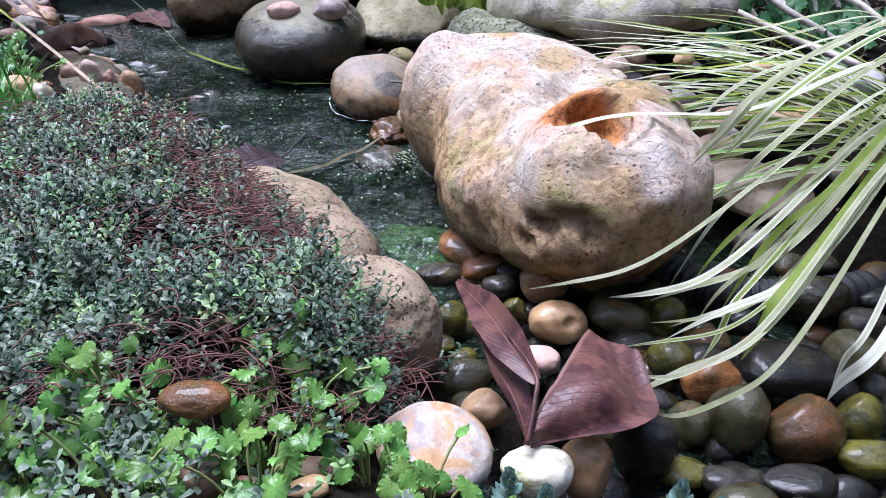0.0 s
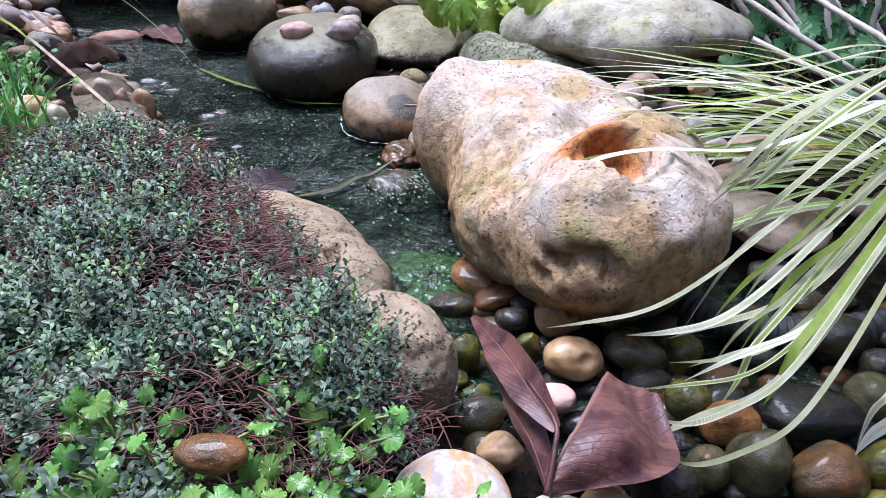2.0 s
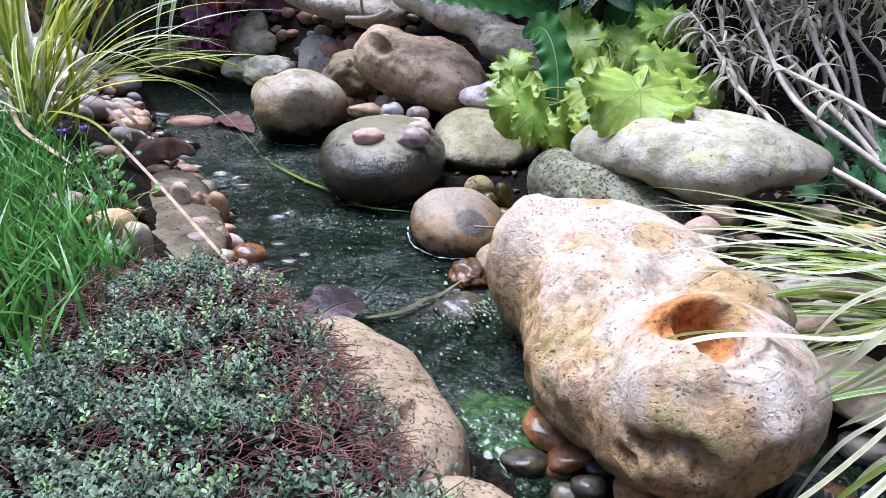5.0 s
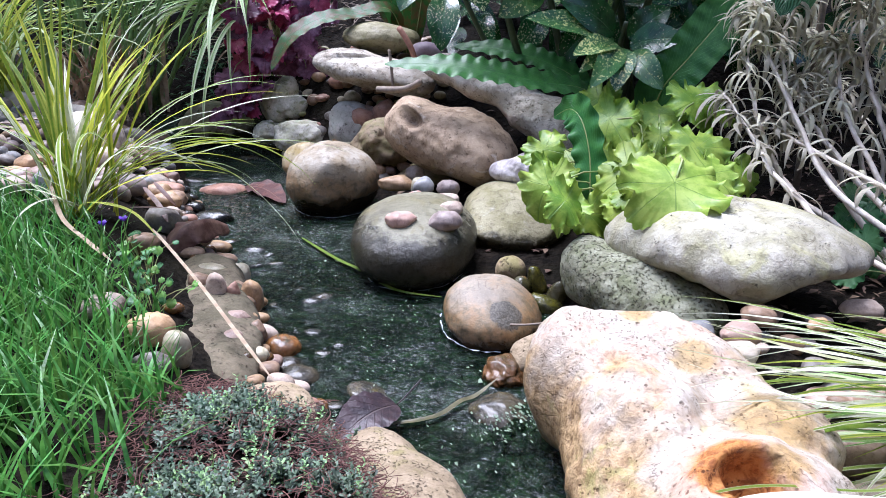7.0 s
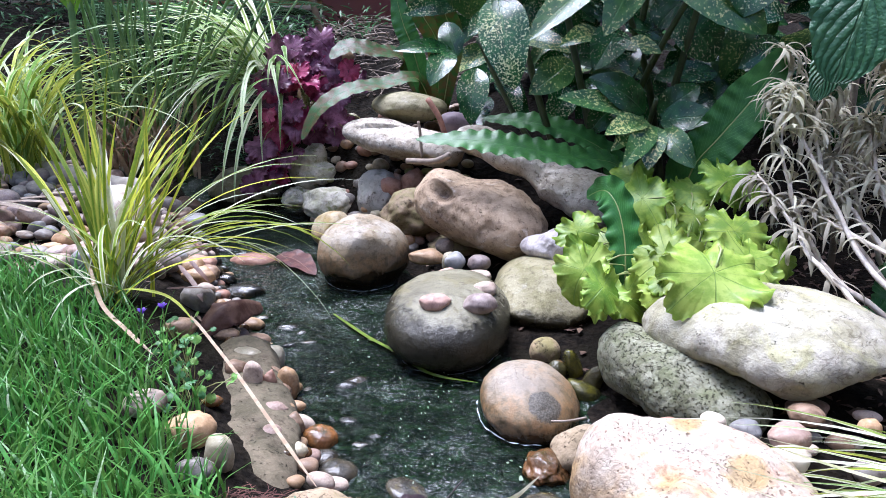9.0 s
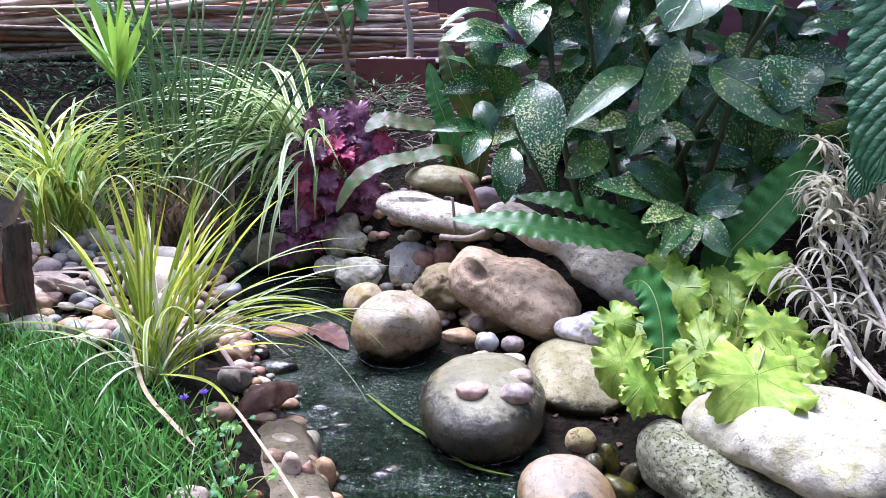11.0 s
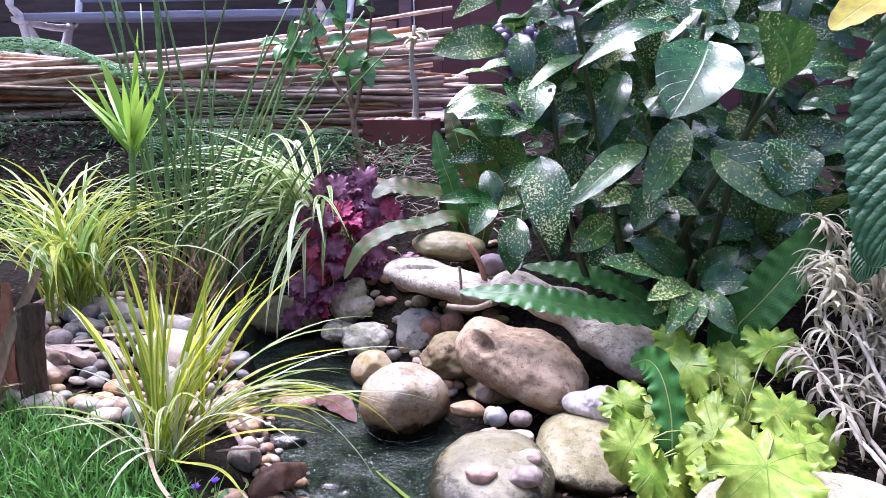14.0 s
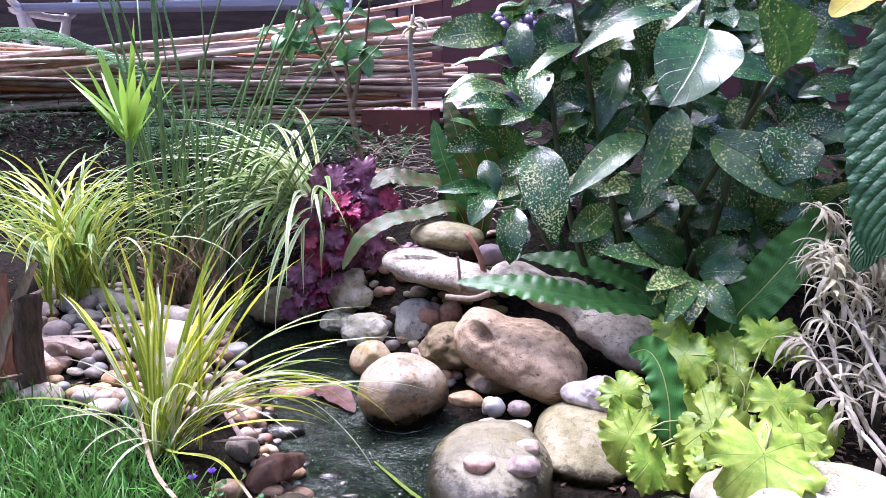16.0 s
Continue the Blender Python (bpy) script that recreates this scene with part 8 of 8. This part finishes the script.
def litter():
    """Flakes of bark and dead leaf on the soil."""
    rng = np.random.default_rng(141)
    n = 4200
    x, y = np.concatenate([rng.uniform(-1.5, 0.7, 2600), rng.uniform(0.2, 0.9, 1600)]), np.concatenate([rng.uniform(0.5, 2.5, 2600), rng.uniform(0.85, 1.6, 1600)])
    ok = (x > stream_x(y) + 0.14) | ((x < stream_x(y) - 0.16) & (y > 1.0))
    x, y = x[ok], y[ok]
    c = np.stack([x, y, ground_z(x, y) + 0.004], 1)
    az = rng.uniform(0, 2 * np.pi, len(x))
    al = unit(np.stack([np.cos(az), np.sin(az), rng.normal(0, 0.25, len(x))], 1))
    ln = rng.uniform(0.006, 0.024, len(x))
    v, f, t = diamonds(c, al, unit(np.cross(al, (0, 0, 1.0))), ln, ln * rng.uniform(0.2, 0.6, len(x)), 0.1)
    tagged(new("leaf_litter", make_mesh("leaf_litter", v, f, (LITTER,), t)), "brown flakes of bark and dead leaf on the soil", "litter", kind="stuff")


def hose():
    """Black ribbed hose lying under the sedge."""
    p = bezier(((0.36, 0.46, 0.0), (0.27, 0.42, 0.012), (0.21, 0.42, 0.014), (0.17, 0.46, 0.012), (0.16, 0.53, 0.005)), 240)
    rad = 0.0125 + 0.0016 * np.sign(np.sin(np.arange(240) * 2 * np.pi / 6))
    v, f, t = tube(p, rad, 14)
    tagged(new("ribbed_hose", make_mesh("ribbed_hose", v, f, (RUBBER,), t)), "black ribbed pond hose half hidden under the sedge", "hose")


def sedum():
    rng = np.random.default_rng(151)
    for x, y, z in ((0.087, 0.184, 0.083), (0.023, 0.19, 0.085), (0.037, 0.186, 0.08), (0.1, 0.178, 0.08), (0.075, 0.176, 0.08)):
        r = thing("sedum_sprig", (x, y, z - 0.02), "blue-green succulent sprig with pointed leaves", "succulent", "succulent sprigs at the front")
        v, f, t = tube(((x, y, z - 0.025), (x, y, z + 0.006)), (0.0012, 0.001), 6)
        piece("stem", make_mesh("stem", v, f, (STALK,), t), r)
        for k in range(26):
            h = k / 25
            v, f, t = blade((x, y, z - 0.008 + 0.016 * h), k * 137.5, 10 + 65 * h, 0.009 * (1 - 0.45 * h), -25, 0.0034, 7, 0, 0.5, 1.0, False)
            piece("leaf", make_mesh("leaf", v, f, (SEDUM,), t), r)


def foam_lines():
    """A broken white line where the water laps the stones in the stream."""
    rng = np.random.default_rng(161)
    for x, y, a, b, lo, hi in FOAM_AT:
        parts = []
        wobble = rng.uniform(0, 6.3, 3)
        for q in np.arange(lo, hi, 13.0):
            if rng.uniform() < 0.25:
                continue
            s = np.radians(np.linspace(q, q + rng.uniform(9, 24), 14))
            w = 1 + 0.012 * np.sin(9 * s + wobble[0]) + 0.008 * np.sin(23 * s + wobble[1]) + rng.uniform(-0.008, 0.025)
            p = np.stack([x + a * w * np.cos(s), y + b * w * np.sin(s), np.full(14, 0.0045)], 1)
            out = np.stack([np.cos(s), np.sin(s), 0 * s], 1)
            wide = np.sin(np.linspace(0.05, np.pi - 0.05, 14)) * (1 + 0.4 * np.sin(31 * s + wobble[2]))
            parts.append(ribbon(p, wide * rng.uniform(0.0003, 0.0011), out, 0.0))
        v, f, t = join(parts)
        tagged(new("foam_line", make_mesh("foam_line", v, f, (FOAM,), t)), "broken white foam line lapping a stone", "foam", kind="stuff")


FOAM_AT = ((-0.198, 1.078, 0.081, 0.111, 215, 330), (-0.387, 1.316, 0.069, 0.069, 200, 330), (-0.075, 0.893, 0.065, 0.078, 170, 300))
RUBBER = plain_mat("black_rubber", (0.012, 0.012, 0.013), (0.02, 0.02, 0.021), 0.01, 0.65)
LITTER = leaf_mat("litter_flake", (0.07, 0.04, 0.025), (0.16, 0.1, 0.06), 0.7, 0.05, vary=0.5)
dry_leaf()
loose()
pebble_field()
bed_pebbles()
litter()
hose()
sedum()
foam_lines()


# ---- the terrace behind: wall, canes, bench, fence ----
TIMBER = plain_mat("dark_timber", (0.035, 0.025, 0.022), (0.06, 0.045, 0.04), 0.02, 0.8, 0.002, stretch=(0.15, 1, 1))
FENCE = plain_mat("red_brown_boards", (0.085, 0.024, 0.025), (0.115, 0.037, 0.036), 0.03, 0.65, 0.001, stretch=(0.12, 1, 1))
FENCE_GREY = plain_mat("mauve_weathered_boards", (0.16, 0.085, 0.095), (0.22, 0.13, 0.135), 0.03, 0.7, 0.001, stretch=(0.12, 1, 1))
CANE = plain_mat("dry_bamboo", (0.56, 0.41, 0.31), (0.25, 0.155, 0.115), 0.012, 0.5, 0.0008, stretch=(0.3, 1, 1), vary=0.45)
CANE_RED = plain_mat("orange_bamboo", (0.48, 0.2, 0.08), (0.4, 0.16, 0.07), 0.02, 0.45, 0.0006, stretch=(0.2, 1, 1), vary=0.25)
BENCH_WOOD = plain_mat("blue_grey_paint", (0.2, 0.23, 0.3), (0.15, 0.17, 0.23), 0.02, 0.45, 0.0005, stretch=(0.1, 1, 1))
IRON_WHITE = plain_mat("white_painted_iron", (0.75, 0.73, 0.72), (0.6, 0.58, 0.57), 0.02, 0.45)
PLANTER = plain_mat("red_plastic", (0.2, 0.05, 0.05), (0.16, 0.04, 0.045), 0.04, 0.45)
KNOB = plain_mat("mauve_glaze", (0.16, 0.12, 0.19), (0.22, 0.17, 0.25), 0.01, 0.35)
PAVE = plain_mat("paving", (0.3, 0.26, 0.25), (0.24, 0.2, 0.2), 0.03, 0.8, 0.001)
FROND = leaf_mat("tree_fern", (0.11, 0.25, 0.1), (0.2, 0.38, 0.19), 0.45, 0.3, vary=0.25)
BRACKEN = leaf_mat("dead_bracken_bits", (0.025, 0.016, 0.01), (0.06, 0.035, 0.02), 0.8, 0.05, vary=0.5)
FROND_DARK = leaf_mat("dark_fern", (0.04, 0.11, 0.035), (0.085, 0.19, 0.07), 0.45, 0.25, vary=0.35)
SAP_LEAF = leaf_mat("sapling_leaf", (0.08, 0.22, 0.06), (0.12, 0.28, 0.09), 0.35, 0.3, vein=(0.2, 0.34, 0.12), veins=6.0, vary=0.3)


def terrace():
    w = thing("retaining_wall", (-1.4, 2.62, 0.2), "low dark timber retaining wall below the terrace", "wall", kind="structure")
    for k in range(4):
        piece("plank", bm_mesh("plank", box(-3.6, -0.5, 2.64 + 0.004 * (k % 2), 2.72, 0.12 + 0.08 * k, 0.198 + 0.08 * k), TIMBER), w)
    slab = new("pavement", bm_mesh("pavement", box(-6, -0.5, 2.722, 4.2, 0.3, 0.505, 0.0), PAVE))
    tagged(slab, "grey paved terrace behind the bed", "paving", kind="structure")


def canes():
    rng = np.random.default_rng(81)
    for k in range(84):
        z = 0.45 + 0.021 * (k // 6)
        y = 2.67 + 0.045 * (k % 6) + rng.normal(0, 0.008)
        end = -0.66 + rng.normal(0, 0.13) + (0.1 if k % 4 == 0 else 0) - 0.05 * (z > 0.68)
        start = -3.2 + rng.uniform(-0.3, 0.4)
        tilt = rng.normal(0.0, 0.045) + 0.03
        r = rng.uniform(0.006, 0.0135)
        xs = np.linspace(start, end, 40)
        p = np.stack([xs, y + rng.normal(0, 0.02) + 0.0 * xs, z + (xs + 1.9) * tilt * (0.4 if k < 10 else 1.0) + 0.008 * np.sin(xs * 2.3 + k * 1.7)], 1)
        p[:, 2] = np.maximum(p[:, 2], 0.442 + r)
        rad = np.full(40, r)
        rad[(np.arange(40) + k) % 6 == 0] *= 1.22
        v, f, t = tube(p, rad, 9)
        ob = new("cane", make_mesh("cane", v, f, (CANE_RED if (z < 0.51 and k % 2) or k % 11 == 3 else CANE,), t))
        tagged(ob, "long dry bamboo cane in a stack on the wall", "bamboo cane", "stacked canes")


def bench():
    b = thing("garden_bench", (-1.92, 3.5, 0.505), "garden bench with blue-grey slats and white cast-iron ends", "bench")
    for k in range(5):
        y = 3.3 + 0.085 * k
        piece("slat", bm_mesh("slat", box(-2.66, -1.16, y, y + 0.07, 0.935 + 0.004 * k, 0.965 + 0.004 * k, 0.008), BENCH_WOOD), b)
    for k in range(4):
        z = 1.06 + 0.1 * k
        piece("back_slat", bm_mesh("back_slat", box(-2.66, -1.16, 3.74 + 0.02 * k, 3.77 + 0.02 * k, z, z + 0.07, 0.008), BENCH_WOOD), b)
    for x in (-2.66, -1.17):
        end = thing_part("bench_end", b)
        for way in (((x, 3.3, 0.95), (x, 3.33, 0.8), (x, 3.31, 0.65), (x, 3.3, 0.505)), ((x, 3.66, 0.95), (x, 3.62, 0.8), (x, 3.68, 0.65), (x, 3.72, 0.505)),
                    ((x, 3.26, 0.94), (x, 3.3, 0.93), (x, 3.66, 0.93), (x, 3.76, 1.1), (x, 3.83, 1.45)),
                    ((x, 3.3, 0.95), (x, 3.24, 1.0), (x, 3.27, 1.1), (x, 3.4, 1.14), (x, 3.6, 1.12), (x, 3.76, 1.2)),
                    ((x, 3.33, 0.92), (x, 3.42, 0.82), (x, 3.5, 0.78), (x, 3.58, 0.82), (x, 3.64, 0.92))):
            p = bezier(way, 16)
            v, f, t = tube(p, np.full(16, 0.018), 8)
            piece("scroll", make_mesh("scroll", v, f, (IRON_WHITE,), t), end)


def thing_part(name, parent):
    """An Empty under a thing, for a part with pieces of its own."""
    ob = new(name)
    ob.empty_display_size = 0.02
    ob.parent = parent
    ob.matrix_parent_inverse = Matrix.Translation(-parent.location)
    ob.location = parent.location
    return ob


def fence():
    w = thing("fence", (-1.0, 4.2, 0.5), "red-brown boarded garden fence and shed wall", "fence", kind="structure")
    for k in range(13):
        z = 0.5 + 0.13 * k
        piece("board", bm_mesh("board", box(-6.0, -1.02, 4.2 + 0.006 * (k % 2), 4.24, z - 0.004, z + 0.13), FENCE_GREY if k > 6 else TIMBER), w)
    piece("post", bm_mesh("post", box(-1.02, -0.95, 4.16, 4.24, 0.4, 2.3), FENCE_GREY), w)
    for k in range(32):
        x = -0.945 + 0.16 * k
        piece("panel_board", bm_mesh("panel_board", box(x, x + 0.1598, 4.22 + 0.006 * (k % 2), 4.25, 0.4, 2.3), FENCE), w)
    piece("rail", bm_mesh("rail", box(-0.945, 4.1, 4.19, 4.218, 1.25, 1.34), FENCE), w)
    l = new("trellis", bm_mesh("trellis", box(-1.62, -1.03, 4.13, 4.15, 0.5, 0.98), plain_mat("lattice_board", (0.2, 0.1, 0.09), (0.24, 0.13, 0.11), 0.02, 0.7)))
    tagged(l, "brown lattice panel leaning on the fence", "panel")


def sky_screens():
    """Plain boarded walls, unseen, added beside and behind to block low sky light."""
    for name, q in (("wall_south", (-4.6, 2.6, -2.3, -2.2, -0.3, 2.5)), ("wall_west", (-4.7, -4.6, -2.3, 4.2, -0.3, 2.2)), ("wall_east", (2.6, 2.7, -2.3, 4.2, -0.3, 2.2))):
        tagged(new(name, bm_mesh(name, box(*q), SCREEN)), "plain dark boarded screen added out of view to block the low sky", "wall", kind="structure")


SCREEN = plain_mat("dark_screen_boards", (0.07, 0.045, 0.035), (0.1, 0.07, 0.055), 0.05, 0.7, 0.002, stretch=(1, 1, 0.1))


def planter():
    p = thing("planter_box", (-0.65, 2.5, 0.4), "dark red planter box topped with pebbles", "planter")
    for name, q in (("front", (-0.76, -0.53, 2.42, 2.435)), ("back", (-0.76, -0.53, 2.595, 2.61)), ("side", (-0.76, -0.745, 2.436, 2.594)), ("side", (-0.545, -0.53, 2.436, 2.594))):
        piece(name, bm_mesh(name, box(*q, 0.4, 0.52), PLANTER), p)
    piece("soil", bm_mesh("soil", box(-0.744, -0.546, 2.437, 2.593, 0.41, 0.5), SOIL), p)
    rng = np.random.default_rng(91)
    heap("gravel", [(("greyp", "pale", "mauve")[k % 3], (rng.uniform(-0.73, -0.56), rng.uniform(2.45, 2.58), 0.506 + rng.uniform(0, 0.012)), (rng.uniform(0.012, 0.02), 0.013, 0.009), 0) for k in range(30)],
         "grey pebbles topping the planter")
    s = thing("sapling", (-0.6, 2.5, 0.5), "bare young stem with shrivelled leaves in the planter", "sapling")
    v, f, t = tube(bezier(((-0.6, 2.5, 0.49), (-0.595, 2.5, 0.6), (-0.61, 2.5, 0.7), (-0.6, 2.5, 0.82)), 12), np.linspace(0.013, 0.006, 12), 7)
    piece("stem", make_mesh("stem", v, f, (PALE_BARK,), t), s)
    parts = [blade((-0.6, 2.5, 0.76 + 0.005 * k), rng.uniform(0, 360), rng.uniform(0, 70), 0.07, 120, 0.02, 8, 0, 0.3, 1, False) for k in range(10)]
    v, f, t = join(parts)
    piece("leaves", make_mesh("leaves", v, f, (SILVER,), t), s)


SAP_BARK = plain_mat("brown_young_bark", (0.26, 0.16, 0.1), (0.18, 0.12, 0.07), 0.01, 0.75, 0.001)


def sapling():
    s = thing("sapling", (-0.68, 2.12, 0.33), "slender young tree with glossy green leaves", "tree")
    ways = (((-0.68, 2.12, 0.3), (-0.684, 2.136, 0.38), (-0.704, 2.153, 0.467), (-0.723, 2.172, 0.564)), ((-0.72, 2.17, 0.56), (-0.8, 2.19, 0.68), (-0.86, 2.2, 0.85), (-0.88, 2.2, 1.0)),
            ((-0.715, 2.165, 0.53), (-0.68, 2.17, 0.68), (-0.66, 2.17, 0.8), (-0.64, 2.16, 0.95)), ((-0.72, 2.17, 0.58), (-0.74, 2.18, 0.7), (-0.75, 2.18, 0.86), (-0.8, 2.18, 1.0)),
            ((-0.8, 2.19, 0.68), (-0.87, 2.18, 0.72), (-0.93, 2.17, 0.75)))
    rng = np.random.default_rng(95)
    for k, w in enumerate(ways):
        p = bezier(w, 12)
        v, f, t = tube(p, np.linspace(0.013 if k == 0 else 0.007, 0.008 if k == 0 else 0.002, 12), 7)
        piece("trunk" if k == 0 else "limb", make_mesh("limb", v, f, (SAP_BARK,), t), s)
        if k:
            for j in range(16):
                c = p[rng.integers(3, 12)]
                d = np.array((rng.normal(), rng.normal() * 0.6, rng.normal(-0.3, 0.5)))
                d /= np.linalg.norm(d)
                laurel_leaf(s, c, c + d * rng.uniform(0.05, 0.09), rng.uniform(0.03, 0.045), SAP_LEAF, rng.uniform(0.2, 0.8))


def tree_ferns():
    rng = np.random.default_rng(97)

    def frond(root, base, az, elev, length, droop, wide, mat=None, fine=0.16):
        p, a = blade_path(base, az, elev, length, droop, 26)
        parts = [tube(p, np.linspace(0.003, 0.0008, 26), 5)]
        cs, al, ac, ln = [], [], [], []
        for i in range(3, 26):
            for q in (-1, 1):
                out = np.array((-math.sin(a[i]), math.cos(a[i]), 0)) * q + 0.35 * unit(p[i] - p[i - 1])
                out = unit(out)
                w = wide * math.sin(math.pi * (i / 26) ** 0.7) + 0.004
                for j in range(9):
                    s = (j + 0.5) / 9
                    c = p[i] + out * w * s - np.array((0, 0, 0.25 * w * s * s))
                    for r in (-1, 1):
                        cs.append(c)
                        al.append(unit(np.cross(out, (0, 0, 1)) * r + out * 0.5))
                        ac.append(unit(np.array((0.1, 0.2, 1))))
                        ln.append(fine * wide * (1.15 - s))
        al, ln = np.array(al), np.array(ln)
        ac = np.cross(al, (0, 0, 1))
        parts.append(diamonds(np.array(cs), al, unit(ac), ln, ln * 0.6))
        v, f, t = join(parts)
        piece("frond", make_mesh("frond", v, f, (mat or FROND,), t), root)

    a = thing("feathery_fern", (-2.62, 2.6, 0.5), "feathery grey-green tree fern hanging in front of the canes", "fern")
    for k in range(5):
        base = (-2.62 + 0.03 * k, 2.6 - 0.03 * k, 0.56 + 0.03 * k)
        frond(a, base, -12 + 6 * k, 36 - 4 * k, 0.98 + 0.05 * (k % 3), 62 + 6 * (k % 3), 0.2, None, 0.1)
    b = thing("feathery_fern", (-1.25, 2.2, 0.22), "feathery dark green fern behind the reeds", "fern")
    for k in range(24):
        frond(b, (-1.36 + 0.02 * k, 2.2 + 0.1 * (k % 3), 0.32), rng.uniform(190, 350), rng.uniform(50, 88), rng.uniform(0.3, 0.48), rng.uniform(40, 110), 0.085, FROND_DARK)
    c = thing("feathery_fern", (-1.85, 2.5, 0.3), "dull fern hanging over the dark timber wall", "fern")
    for k in range(16):
        frond(c, (-2.3 + 0.065 * k, 2.55, 0.4), rng.uniform(200, 340), rng.uniform(0, 50), rng.uniform(0.2, 0.36), rng.uniform(60, 110), 0.07, FROND_DARK if k % 2 else FROND)


def undergrowth():
    """Low leaves and dead fern tips covering the slope below the canes."""
    rng = np.random.default_rng(99)
    n = 4200
    x, y = rng.uniform(-2.3, -0.55, n), rng.uniform(1.95, 2.62, n)
    z = ground_z(x, y) + rng.uniform(0.0, 0.06, n) * (0.3 + rng.uniform(size=n))
    az = rng.uniform(0, 2 * np.pi, n)
    al = unit(np.stack([np.cos(az), np.sin(az) - 0.5, rng.normal(0.2, 0.4, n)], 1))
    ln = rng.uniform(0.012, 0.045, n)
    green = lumps(np.stack([x, y, 0 * x], 1), 5.0, 6, 2) + rng.normal(0, 0.2, n) > -0.12
    for k, (pick, mat, name, word) in enumerate(((green, FROND_DARK, "undergrowth", "low dull green undergrowth on the slope below the canes"), (~green, BRACKEN, "dead_bracken", "dark brown dead fern bits on the slope below the canes"))):
        v, f, t = diamonds(np.stack([x, y, z], 1)[pick], al[pick], unit(np.cross(al, (0, 0, 1.0)))[pick], ln[pick], ln[pick] * 0.22, 0.1)
        tagged(new(name, make_mesh(name, v, f, (mat,), t)), word, "plants", kind="stuff")


def slope_litter():
    """Dead sedge and thin dry sticks on the slope before the planter."""
    rng = np.random.default_rng(103)
    z = float(ground_z(-0.74, 2.0))
    tuft("dead_sedge", (-0.74, 2.0, z), 46, STRAW, (200, 360), (25, 85), (0.1, 0.24), (60, 150), (0.005, 0.01), "dead reddish-brown sedge tuft on the slope", 37, 0.03, 25, "dead plant")
    parts = []
    for k in range(420):
        x, y = rng.uniform(-0.74, -0.2), rng.uniform(1.9, 2.5)
        b = (x, y, float(ground_z(x, y)) + rng.uniform(0.003, 0.03))
        q, _ = blade_path(b, rng.uniform(0, 360), rng.uniform(-8, 25), rng.uniform(0.03, 0.13), rng.uniform(0, 40), 6, rng.normal(0, 30))
        parts.append(tube(q, np.linspace(0.0022, 0.001, 6) * rng.uniform(0.5, 1.2), 5))
    v, f, t = join(parts)
    tagged(new("dry_sticks", make_mesh("dry_sticks", v, f, (BARK,), t)), "tangle of thin dry brown sticks on the slope", "twigs", kind="stuff")


def ornament():
    """A ball of rounded knobs on a short post."""
    o = thing("ball_ornament", (-0.27, 2.45, 0.4), "mauve knobbly ball ornament behind the shrub", "ornament")
    v, f, t = tube(((-0.27, 2.45, 0.4), (-0.27, 2.45, 0.55), (-0.27, 2.45, 0.68)), (0.02, 0.02, 0.02), 10)
    piece("post", make_mesh("post", v, f, (KNOB,), t), o)
    n = 70
    for k in range(n):
        z = 1 - 2 * (k + 0.5) / n
        a = k * 2.39996
        r = math.sqrt(1 - z * z)
        d = np.array((r * math.cos(a), r * math.sin(a), z))
        if k == 0:
            bv, bf = BALLS[3]
            me = make_mesh("knob", bv * 0.019, bf, (KNOB,))
        ob = piece("knob", me, o)
        ob.location = np.array((-0.27, 2.45, 0.755)) + d * 0.07


terrace()
canes()
bench()
fence()
sky_screens()
planter()
sapling()
tree_ferns()
undergrowth()
slope_litter()
ornament()
